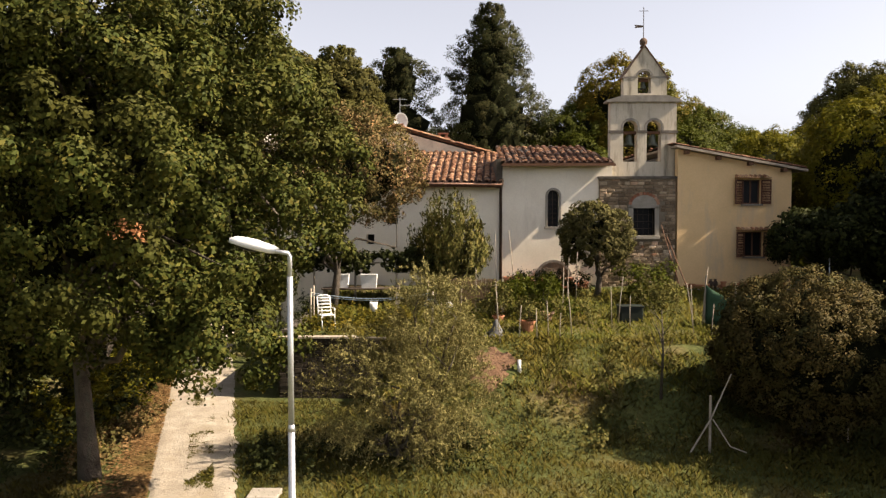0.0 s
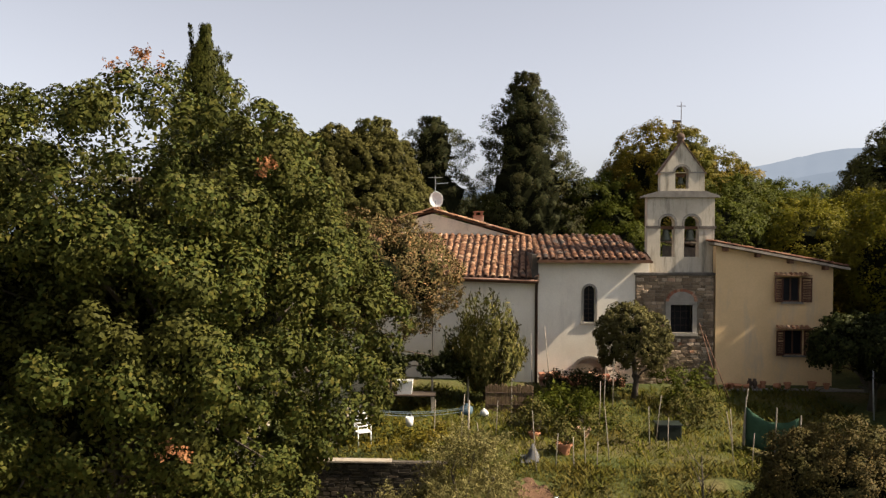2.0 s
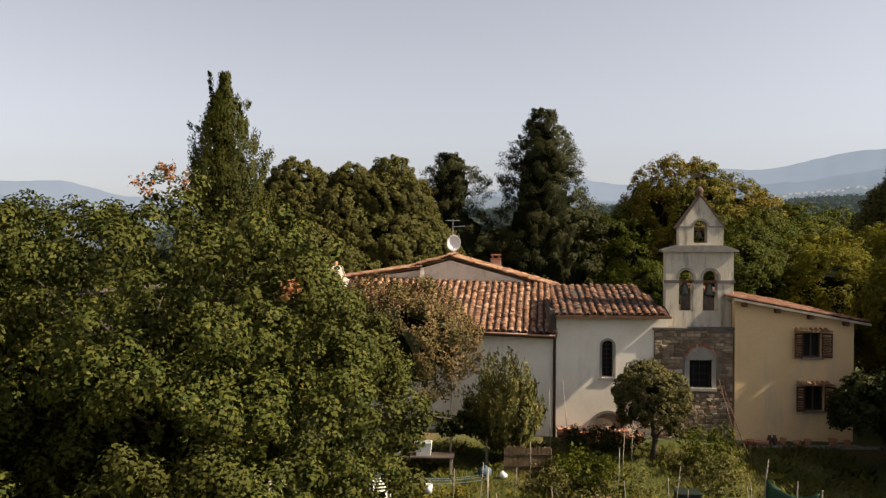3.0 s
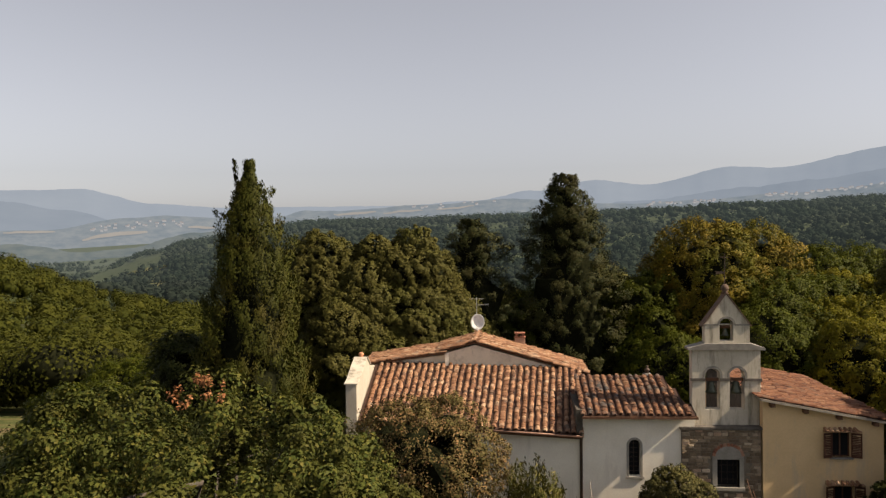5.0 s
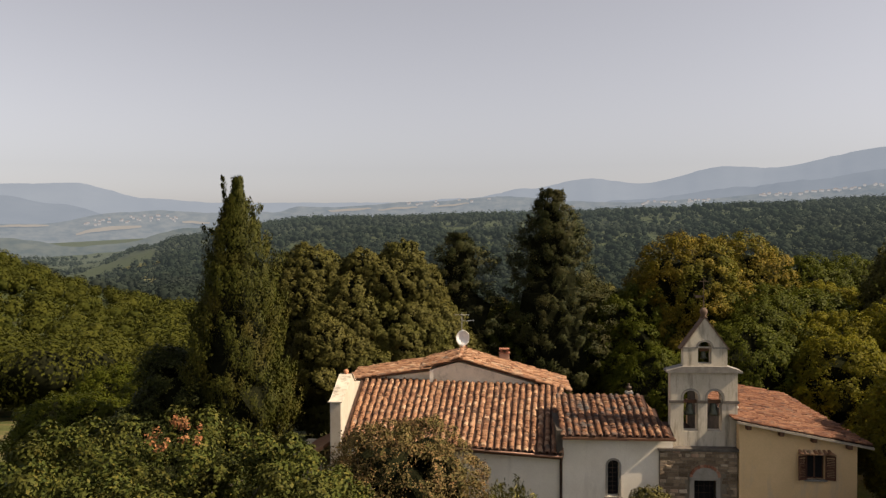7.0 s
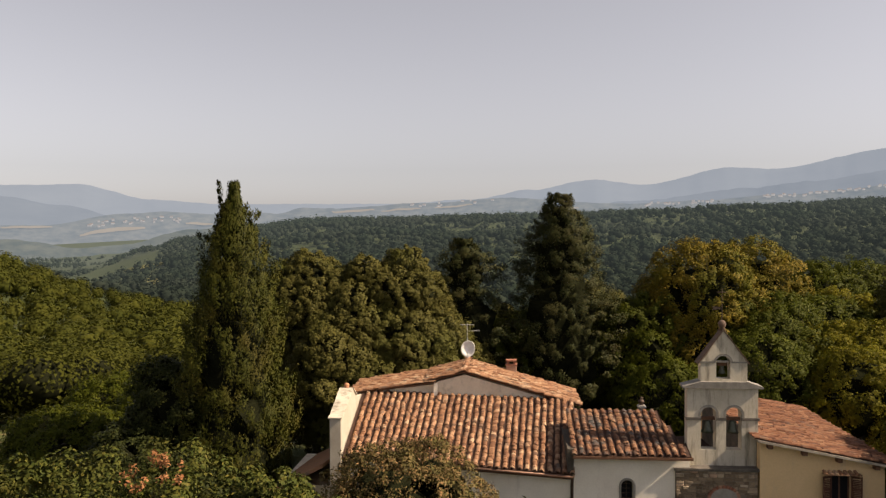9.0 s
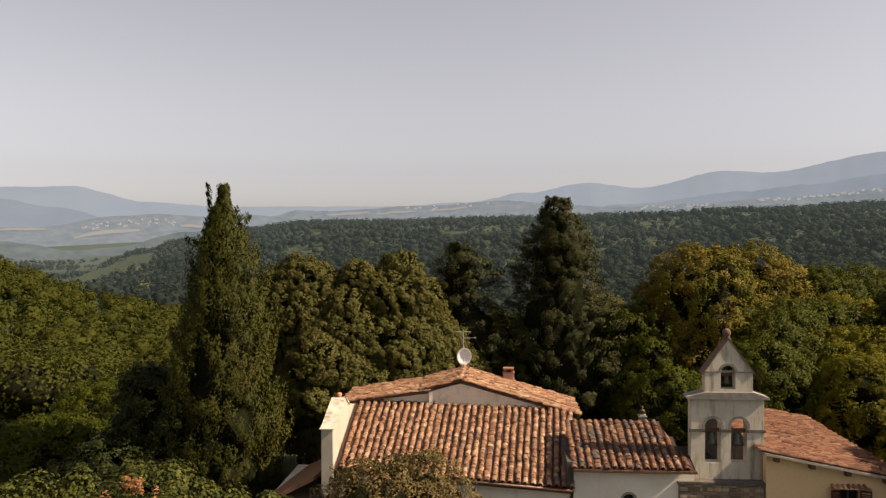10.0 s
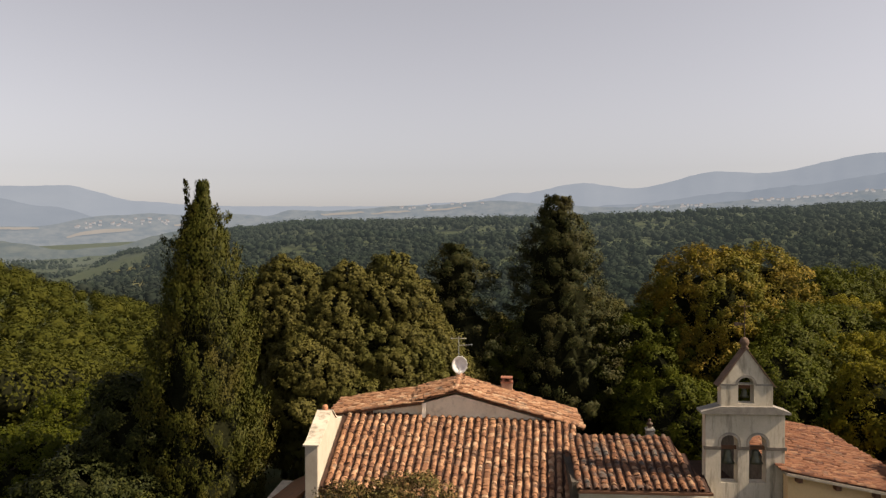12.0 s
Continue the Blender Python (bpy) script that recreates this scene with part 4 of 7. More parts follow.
g = Geo()
g.prism([(10.12, house_top(10.12) + 0.15), (10.75, house_top(10.75) + 0.15), (10.7, house_top(10.7) + 0.32), (10.12, house_top(10.12) + 0.62)], 38.2, 38.7, lambda a, b, d: (a, d, b))
g.ob("roof_upstand", PLASTER, house, "small white plastered upstand on the roof", bevel=0.02)


def shutter(w, h, parent, m):
    s = Geo()
    s.box(0, 0.06, -0.02, 0.02, 0, h, m).box(w - 0.06, w, -0.02, 0.02, 0, h, m).box(0.06, w - 0.06, -0.02, 0.02, 0, 0.08, m).box(0.06, w - 0.06, -0.02, 0.02, h - 0.08, h, m).box(0.06, w - 0.06, -0.02, 0.02, h * 0.48, h * 0.54, m)
    sh = s.ob("shutter", WOOD_SHUTTER, parent, "brown louvred wooden shutter, open")
    for i in range(int((h - 0.16) / 0.07)):
        z = 0.09 + i * 0.07
        if abs(z - h * 0.5) > 0.06:
            lv = Geo()
            lv.box(0.06, w - 0.06, -0.012, 0.012, z, z + 0.045, m @ Matrix.Translation((0, 0, 0)))
            lv.ob("louvre", WOOD_SHUTTER, sh)


def house_window(x0, x1, z0, z1):
    w = child(thing("window", ((x0 + x1) / 2, FRONT, z0), "", ""), house, "small dark window with open brown shutters")
    Geo().box(x0, x0 + 0.05, 36.0, 36.06, z0, z1).box(x1 - 0.05, x1, 36.0, 36.06, z0, z1).box(x0, x1, 36.0, 36.06, z1 - 0.05, z1).box(x0, x1, 36.0, 36.06, z0, z0 + 0.05).box((x0 + x1) / 2 - 0.03, (x0 + x1) / 2 + 0.03, 36.0, 36.06, z0, z1).ob("window_frame", WOOD_DARK, w)
    Geo().box(x0 + 0.03, x1 - 0.03, 36.03, 36.04, z0 + 0.03, z1 - 0.03).ob("pane", GLASS_DARK, w)
    Geo().box(x0 - 0.08, x1 + 0.08, FRONT - 0.1, FRONT + 0.1, z0 - 0.07, z0).ob("sill", STONE_TRIM, w)
    shutter(0.42, z1 - z0, w, pose(x0, FRONT - 0.05, z0, 0, 0, 202))
    shutter(0.42, z1 - z0, w, pose(x1, FRONT - 0.05, z0, 0, 0, -22))
    # a little tiled hood
    hood = Geo()
    t = cover_tile(0.34, 0.08, 0.066)
    for x in np.arange(x0 - 0.28, x1 + 0.3, 0.2):
        m = pose(x, FRONT - 0.3, z1 + 0.1, 0, 0, 90) @ pose(0, 0, 0, 0, -14, 0)
        hood.add([m @ Vector(p) for p in t.v], t.f)
    hood.box(x0 - 0.35, x1 + 0.36, FRONT - 0.28, FRONT + 0.02, z1 + 0.06, z1 + 0.1)
    hood.ob("hood", TILE_JOIN, w, "narrow hood of clay tiles", True)


for hx in bm_holes:
    house_window(*hx)


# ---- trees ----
# near-black, so that shade deep in the crowns is put into the colour
CROWN_SHADE = mottled("crown_shade", (0.007, 0.008, 0.004), (0.016, 0.017, 0.008), 3, 12, rough=1.0, spec=0.0)
OAK = leaf_mat("oak_leaves", [(0.0, (0.033, 0.044, 0.009)), (0.4, (0.049, 0.058, 0.012)), (0.8, (0.073, 0.076, 0.015)), (1.0, (0.106, 0.091, 0.019))], (0.055, 0.054, 0.012), 0.5, 0.14)
BROWNING = leaf_mat("browning_leaves", [(0.0, (0.060, 0.055, 0.016)), (0.5, (0.120, 0.088, 0.034)), (0.85, (0.171, 0.110, 0.046)), (1.0, (0.240, 0.131, 0.059))], (0.077, 0.073, 0.023), 0.8)
OLIVE = leaf_mat("olive_leaves", [(0.0, (0.105, 0.099, 0.036)), (0.5, (0.170, 0.150, 0.053)), (1.0, (0.265, 0.222, 0.089))], (0.127, 0.112, 0.038), 1.0)
DRY_SHRUB = leaf_mat("dry_shrub_leaves", [(0.0, (0.052, 0.043, 0.013)), (0.5, (0.069, 0.056, 0.019)), (0.9, (0.097, 0.069, 0.023)), (1.0, (0.125, 0.085, 0.028))], (0.055, 0.050, 0.015), 1.0)
WILLOW = leaf_mat("willow_leaves", [(0.0, (0.057, 0.061, 0.015)), (0.6, (0.098, 0.092, 0.023)), (1.0, (0.149, 0.121, 0.035))])
FRUIT = leaf_mat("fruit_tree_leaves", [(0.0, (0.060, 0.058, 0.018)), (0.6, (0.105, 0.095, 0.032)), (1.0, (0.165, 0.135, 0.05))], (0.075, 0.07, 0.024), 0.9, 0.2)
GARDEN_GREEN = leaf_mat("garden_grass", [(0.0, (0.056, 0.063, 0.008)), (0.7, (0.089, 0.086, 0.011)), (1.0, (0.127, 0.102, 0.018))], (0.106, 0.083, 0.015), 0.6)
DARK_LEAF = leaf_mat("dark_leaves", [(0.0, (0.016, 0.020, 0.006)), (0.6, (0.028, 0.034, 0.009)), (1.0, (0.049, 0.051, 0.013))])
CYPRESS = leaf_mat("cypress_scales", [(0.0, (0.030, 0.034, 0.006)), (0.6, (0.038, 0.042, 0.006)), (1.0, (0.054, 0.051, 0.009))], (0.051, 0.044, 0.008), 0.6, 0.15)
CONIFER = leaf_mat("conifer_scales", [(0.0, (0.022, 0.027, 0.009)), (0.6, (0.033, 0.038, 0.011)), (1.0, (0.055, 0.048, 0.015))], (0.044, 0.040, 0.013), 0.6, 0.1)
HOLM = leaf_mat("holm_oak_leaves", [(0.0, (0.058, 0.054, 0.012)), (0.6, (0.076, 0.070, 0.018)), (1.0, (0.099, 0.086, 0.022))], (0.065, 0.065, 0.014), 0.3)
ROBINIA = leaf_mat("robinia_leaves", [(0.0, (0.041, 0.050, 0.005)), (0.6, (0.052, 0.062, 0.005)), (1.0, (0.073, 0.073, 0.008))], (0.046, 0.052, 0.005), 0.2, 0.26)
LIME = leaf_mat("acacia_leaves", [(0.0, (0.084, 0.084, 0.006)), (0.6, (0.118, 0.110, 0.008)), (1.0, (0.169, 0.134, 0.012))], (0.096, 0.086, 0.008), 0.3, 0.34)
GOLDEN = leaf_mat("golden_leaves", [(0.0, (0.082, 0.069, 0.007)), (0.6, (0.135, 0.103, 0.012)), (1.0, (0.202, 0.132, 0.018))], (0.073, 0.073, 0.008), 0.3, 0.15)
RED_LEAF = leaf_mat("rust_leaves", [(0.0, (0.204, 0.083, 0.034)), (1.0, (0.286, 0.139, 0.061))])
GRASS_MAT = leaf_mat("grass_blades", [(0.0, (0.056, 0.055, 0.009)), (0.7, (0.070, 0.062, 0.011)), (0.93, (0.082, 0.068, 0.014)), (1.0, (0.109, 0.077, 0.020))], (0.093, 0.068, 0.016), 0.45)


def big_oak():
    rng = np.random.default_rng(21)
    x0, y0 = -8.0, 19.2
    z0 = ground_z(x0, y0)
    t = thing("oak_tree", (x0, y0, z0), "large spreading oak with dense green leaves, some turning", "tree")
    trunk = [(x0 + 0.1, y0, z0 - 0.3), (x0 + 0.02, y0, z0 + 1.2), (x0 - 0.12, y0 + 0.1, z0 + 2.6), (x0 - 0.3, y0 + 0.1, 4.9), (x0 + 0.6, y0 + 0.2, 6.6), (x0 + 1.0, y0 + 0.2, 9.0), (x0 + 1.2, y0, 11.3)]
    Geo().tube(trunk, [0.28, 0.19, 0.165, 0.15, 0.13, 0.09, 0.04], 14).ob("trunk", BARK, t, smooth=True)
    Geo().tube([trunk[2], (x0 + 0.2, y0 + 0.2, z0 + 3.2), (x0 + 0.45, y0 + 0.4, 4.9), (x0 + 1.6, y0 + 0.8, 7.0)], [0.15, 0.15, 0.13, 0.07], 10).ob("limb", BARK, t, smooth=True)
    centre, radii = np.array([-8.2, 19.4, 8.0]), (5.6, 5.8, 4.9)
    c, d = clumps(rng, centre, radii, 210, 0.78, -0.78)
    c2, d2 = clumps(rng, (-4.5, 20.4, 7.9), (2.3, 2.8, 3.0), 64, 0.6, -0.8)
    c3, d3 = clumps(rng, (-9.8, 17.0, 7.2), (4.0, 4.0, 5.0), 90, 0.7, -0.8)
    c4, d4 = clumps(rng, (-8.0, 17.7, 10.6), (4.5, 4.2, 2.9), 84, 0.5, -0.3)
    c, d = np.concatenate([c, c2, c3, c4]), np.concatenate([d, d2, d3, d4])
    low = np.where(c[:, 0] < -7.0, 3.6, np.where(c[:, 0] < -3.3, 4.9, 5.1 + 1.5 * (c[:, 0] + 3.3)))
    keep = (c[:, 2] > low) & (c[:, 2] < np.minimum(16.95 - 0.225 * (c[:, 1] - 1.3), np.where(c[:, 0] < -8.3, 12.8, 14.0)))
    c5, d5 = clumps(rng, (-4.9, 18.2, 4.5), (1.5, 1.3, 0.7), 26, 0.3, -0.9)
    c6, d6 = clumps(rng, (-6.0, 15.7, 8.3), (2.8, 1.4, 1.9), 46, 0.4, -0.8)
    c, d = np.concatenate([c[keep], c5, c6]), np.concatenate([d[keep], d5, d6])
    for k in range(0, len(c), 14):
        start = trunk[2 + (k // 14) % 4]
        Geo().tube(limb_path(start, c[k], rng), [0.1, 0.085, 0.07, 0.05, 0.035, 0.015], 7, False).ob("limb", BARK, t, smooth=True)
    hub = np.array([-8.2, 19.6, 7.6])
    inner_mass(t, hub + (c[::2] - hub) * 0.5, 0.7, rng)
    pi, oi = crown(rng, hub + (c - hub) * 0.78, d, 80, 0.13, 0.85)
    tagged(leafy("inner_leaves", OAK, t, pi, oi, 0.13, 0.1, rng, "shaded leaves inside the crown", small=True), kind="stuff")
    # each bough carries a few tight tufts
    turn = unit(rng.normal(0, 1, (len(c) * 3, 3)) + np.repeat(d, 3, 0) * 0.9)
    cc = np.repeat(c, 3, 0) + turn * rng.uniform(0.2, 0.62, (len(c) * 3, 1))
    dd = unit(turn + np.repeat(d, 3, 0) * 0.7)
    p, o, bulge = tufts(rng, cc, dd, 165, rng.uniform(0.24, 0.46, len(cc)), rough=0.35)
    leafy("crown", OAK, t, p, o, 0.105, 0.066, rng, soft=bulge, wild=0.5)
    # rust-coloured sprays
    s = np.array([(-7.0, 17.6, 13.75), (-6.6, 17.4, 13.6), (-7.25, 17.3, 13.5), (-9.5, 13.6, 11.3), (-4.0, 16.2, 11.4), (-5.0, 14.3, 6.6)])
    for q in s:
        p, o = crown(rng, q[None], np.array([[0, -0.3, 1.0]]), 100, 0.08, 0.28)
        tagged(leafy("rust_spray", RED_LEAF, t, p, o, 0.085, 0.05, rng, "twig of rust-coloured dry leaves"), kind="stuff")
    return t


def round_tree(name, label, at, top, width, mat, rng, boughs=14, per=110, leaf=0.12, wide=0.07, trunk_r=0.12, clear=0.28, tuft=0.4, low=-0.7, category="tree", group="", deep=1.0, dense=0.84, **kw):
    """A tree or shrub with a trunk, limbs and an uneven crown."""
    x, y = at
    z = ground_z(x, y)
    t = thing(name, (x, y, z), label, category, group)
    h = top - z
    cz, rz = z + h * (clear + (1 - clear) / 2), h * (1 - clear) / 2
    trunk = [(x, y, z - 0.2), (x + 0.03 * h, y, z + h * 0.2), (x - 0.01 * h, y + 0.01 * h, z + h * 0.45), (x, y, z + h * 0.75)]
    Geo().tube(trunk, [trunk_r * 1.35, trunk_r, trunk_r * 0.75, trunk_r * 0.2], 9).ob("trunk", BARK, t, smooth=True)
    c, d, lc, lr = lobes(rng, (x, y, cz), (width / 2, width / 2 * deep, rz), boughs, tuft, low, 0.46 if boughs < 22 else 0.36)
    for k in range(0, len(c), max(1, len(c) // 7)):
        Geo().tube(limb_path(trunk[1 + k % 2], c[k], rng), [trunk_r * s for s in (0.5, 0.42, 0.34, 0.25, 0.16, 0.06)], 6, False).ob("limb", BARK, t, smooth=True)
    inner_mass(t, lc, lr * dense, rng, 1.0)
    p, o, bulge = tufts(rng, c, d, per, tuft * rng.uniform(0.65, 1.2, len(c)), rough=0.3, body=0.95)
    leafy("crown", mat, t, p, o, leaf, wide, rng, soft=bulge, **kw)
    return t


def fan_shrub(name, label, at, top, width, mat, rng, shoots=75, per=420):
    """A shrub of many straight shoots that fan out from one foot, leafy to their tips."""
    x, y = at
    z = ground_z(x, y)
    t = thing(name, (x, y, z), label, "shrub")
    Geo().tube([(x, y, z - 0.1), (x, y, z + 0.25), (x + 0.03, y, z + 0.5)], [0.12, 0.1, 0.07], 9).ob("trunk", BARK, t, smooth=True)
    foot = np.array([x, y, z + 0.25])
    a, k = rng.uniform(0, 2 * math.pi, shoots), rng.uniform(0, 1, shoots) ** 0.55
    h = (top - z - 0.25) * (1 - 0.42 * k ** 2) * rng.uniform(0.62, 1.0, shoots)
    tip = foot + np.stack([np.cos(a) * k * width / 2, np.sin(a) * k * width / 2, h], 1)
    bow = np.stack([np.cos(a) * k, np.sin(a) * k, np.zeros(shoots)], 1) * width * 0.16
    for i in range(0, shoots, 9):
        m = (foot + tip[i]) / 2 + bow[i]
        Geo().tube([tuple(foot), tuple(m), tuple(tip[i])], [0.03, 0.018, 0.005], 5, False).ob("shoot", BARK, t)
    s = rng.uniform(0.12, 1.0, (shoots, per, 1))
    p = foot + (tip - foot)[:, None, :] * s + bow[:, None, :] * 4 * s * (1 - s) + rng.normal(0, 0.06, (shoots, per, 3))
    o = np.repeat(unit(bow + 1e-3), per, 0)
    leafy("crown", mat, t, p.reshape(-1, 3), o, 0.19, 0.055, rng, soft=unit(o + rng.normal(0, 0.35, o.shape) + np.array([0, 0, 0.25])), up=0.3, wild=0.5, hang=-1.6)
    return t


def spire(name, label, at, z0, top, profile, mat, rng, boughs=150, per=90, leaf=0.28, wide=0.12, upward=0.6, tuft=0.4, stretch=2.0, ragged=0.3, layers=9.0, tips=((0, 0),)):
    """A cypress or cedar: profile(h) is the crown's radius at height h from 0 to 1."""
    x, y = at
    t = thing(name, (x, y, z0), label, "tree")
    H = top - z0
    Geo().tube([(x, y, z0 - 1), (x, y, z0 + H * 0.5), (x, y, top - 0.6)], [0.25, 0.12, 0.02], 8).ob("trunk", BARK, t, smooth=True)
    hh = rng.uniform(0.0, 0.985, boughs) ** 0.85
    a = rng.uniform(0, 2 * math.pi, boughs)
    lump = np.array([1 + ragged * noise.noise(Vector((math.cos(q) * 1.6, math.sin(q) * 1.6, h * layers))) for q, h in zip(a, hh)])
    full = np.array([profile(h) for h in hh]) * lump
    r = full * rng.uniform(0.72, 1.0, boughs)
    c = np.stack([x + r * np.cos(a), y + r * np.sin(a), z0 + H * hh], 1)
    radial = np.stack([np.cos(a), np.sin(a), np.zeros(boughs)], 1)
    axis = unit(radial + np.array([0, 0, upward]))
    d = unit(radial + np.array([0, 0, 0.3]))
    extra = np.array([(x + dx, y, top - 0.35 - dz) for dx, dz in tips])
    c = np.concatenate([c, extra])
    axis = unit(np.concatenate([axis, np.stack([extra[:, 0] - x, np.zeros(len(extra)), np.full(len(extra), 1.6)], 1)]))
    d = unit(np.concatenate([d, np.stack([extra[:, 0] - x, np.zeros(len(extra)), np.full(len(extra), 0.6)], 1)]))
    size = tuft * rng.uniform(0.6, 1.25, len(c)) * np.minimum(1.0, 0.45 + np.concatenate([full, np.full(len(extra), 0.3)]) * 0.4)
    core = np.linspace(0.01, 0.93, 40)
    cr = np.array([profile(h) for h in core]) * 0.66
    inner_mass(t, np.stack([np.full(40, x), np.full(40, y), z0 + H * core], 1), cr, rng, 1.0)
    p, o, bulge = tufts(rng, c, d, per, size, axis, stretch, 0.2, 0.18, 1.5)
    along = unit(o * 0.8 + np.repeat(axis, per, 0) * 0.2)
    leafy("crown", mat, t, p, along, leaf, wide, rng, soft=bulge, up=0.2, wild=0.4, hang=-upward, small=True)
    return t


def olive_bush():
    """Many-stemmed olive: arching twigs that droop at their tips, with narrow leaves along them."""
    rng = np.random.default_rng(19)
    x0, y0 = -0.75, 20.4
    z0 = ground_z(x0, y0)
    t = thing("olive_bush", (x0, y0, z0), "bushy silver-green olive with arching, drooping twigs", "olive tree")
    c, d = clumps(rng, (-1.2, 20.4, 2.5), (1.75, 1.6, 1.6), 80, 0.3, -0.95)
    c2, d2 = clumps(rng, (-0.3, 20.5, 4.15), (0.95, 1.0, 1.4), 46, 0.3, -0.6)
    c3, d3 = clumps(rng, (0.3, 20.5, 2.4), (1.0, 1.1, 1.4), 34, 0.3, -0.95)
    c, d = np.concatenate([c, c2, c3]), np.concatenate([d, d2, d3])
    for k in range(0, len(c), 9):
        foot = (x0 + rng.normal(0, 0.12), y0 + rng.normal(0, 0.12), z0 - 0.1)
        Geo().tube(limb_path(foot, c[k], rng), [0.06, 0.05, 0.04, 0.03, 0.02, 0.008], 6, False).ob("stem", BARK, t, smooth=True)
    m, per = 13, 26
    root = np.repeat(c, m, 0) + rng.normal(0, 0.14, (len(c) * m, 3))
    way = unit(np.repeat(d, m, 0) * 0.7 + rng.normal(0, 0.5, (len(c) * m, 3)) + np.array([0, 0, 0.75]))
    s = rng.uniform(0, 1, (len(root), per, 1))
    reach = rng.uniform(0.4, 0.95, (len(root), 1, 1))
    p = root[:, None, :] + way[:, None, :] * s * reach + np.array([0, 0, -0.42]) * s ** 2 * reach + rng.normal(0, 0.022, (len(root), per, 3))
    o = unit(rng.normal(0, 1, (len(root) * per, 3)) + np.repeat(way, per, 0) * 0.3)
    v, q = leaves(p.reshape(-1, 3), o, 0.098, 0.021, rng, up=0.2, hang=0.5)
    child(new("crown", fast_mesh("crown", v, q, OLIVE)), t)
    return t


big_oak()
rt = np.random.default_rng(5)
round_tree("small_tree", "garden tree with thin browning leaves beside the church", (-4.0, 30.2), 10.7, 6.3, BROWNING, rt, 16, 60, 0.09, 0.055, 0.13, 0.38, 0.3, dense=0.7)
olive_bush()
fan_shrub("broom_shrub", "upright willow-like shrub in front of the church", (0.3, 33.0), 8.15, 3.3, WILLOW, rt, 120, 115)
round_tree("fruit_tree", "small dark garden fruit tree by the church wall", (6.2, 33.6), 7.3, 2.7, FRUIT, rt, 15, 52, 0.085, 0.05, 0.11, 0.24, 0.17, dense=0.4)
round_tree("dry_bush", "large dense shrub with brownish late-summer leaves", (9.35, 21.9), 5.3, 4.3, DRY_SHRUB, rt, 17, 90, 0.07, 0.04, 0.12, 0.02, 0.22, low=-0.9, category="shrub")
round_tree("fig_tree", "leaning dark fig tree shading the farmhouse window", (14.9, 32.4), 7.0, 4.4, DARK_LEAF, rt, 13, 60, 0.12, 0.08, 0.13, 0.36, 0.26, dense=0.55)
round_tree("bay_tree", "tall bright green broadleaf tree beside the farmhouse", (20.6, 37.2), 12.4, 9.4, LIME, rt, 20, 90, 0.15, 0.1, 0.25, 0.1, 0.45, small=True, wild=0.4)
# shade trees stand mostly out of view, added to shadow the bank and lawn
round_tree("shade_tree", "dark leafy tree at the garden's edge, set mostly out of view for its shadow", (14.7, 19.2), 7.2, 6.6, DARK_LEAF, rt, 16, 80, 0.16, 0.1, 0.2, 0.05, 0.42, low=-0.9)
round_tree("shade_tree", "dark leafy tree at the garden's edge, set mostly out of view for its shadow", (18.8, 30.6), 9.6, 7.0, DARK_LEAF, rt, 16, 70, 0.18, 0.12, 0.22, 0.05, 0.46, low=-0.9)
round_tree("shade_tree", "dark leafy tree at the garden's edge, set mostly out of view for its shadow", (22.5, 25.0), 11.0, 9.0, DARK_LEAF, rt, 16, 80, 0.2, 0.13, 0.25, 0.1, 0.55, low=-0.9)
round_tree("shade_tree", "dark leafy tree at the garden's edge, set mostly out of view for its shadow", (19.2, 32.6), 7.6, 6.0, DARK_LEAF, rt, 16, 80, 0.18, 0.12, 0.22, 0.05, 0.5, low=-0.9)


def tapered(stops, radii, wave=0.0, turns=0.0):
    """A crown's radius at heights from 0 to 1."""
    return lambda h: float(np.interp(h, stops, radii)) * (1 + wave * math.sin(h * turns))


FORK = [(-0.75, -0.2), (-0.75, 0.2), (-0.7, 0.6), (-0.6, 1.0), (0.15, -0.1), (0.15, 0.3), (0.1, 0.7), (-0.3, 1.1), (0.0, 1.4), (0.9, 1.5), (1.2, 1.35), (-1.0, 2.7), (-1.35, 2.6), (-1.7, 2.45), (-0.3, 1.6), (-0.2, 2.1), (0.7, 2.0), (0.9, 2.5), (-0.9, 2.1), (-1.1, 3.2)]
spire("cypress", "tall narrow Italian cypress with a forked tip", (-14.1, 42.6), 2.6, 20.8, tapered([0, 0.3, 0.44, 0.59, 0.735, 0.8, 0.88, 0.94, 1], [2.6, 2.85, 2.7, 2.35, 1.7, 1.25, 0.7, 0.2, 0.02]), CYPRESS, np.random.default_rng(31), 900, 100, 0.13, 0.065, 2.6, 0.32, 2.6, 0.5, 12.0, FORK)
spire("cypress", "dark ragged conifer with stacked boughs", (-2.95, 54.8), 2.0, 17.9, tapered([0, 0.5, 0.75, 0.87, 0.95, 1], [3.9, 3.4, 2.5, 1.6, 0.7, 0.2], 0.22, 23), CONIFER, np.random.default_rng(32), 440, 110, 0.14, 0.075, 0.35, 0.34, 2.2, 0.75, 13.0, ((-0.2, 0), (-0.2, 0.5), (0.6, 0.3), (0.6, 0.8), (-0.6, 1.0)))
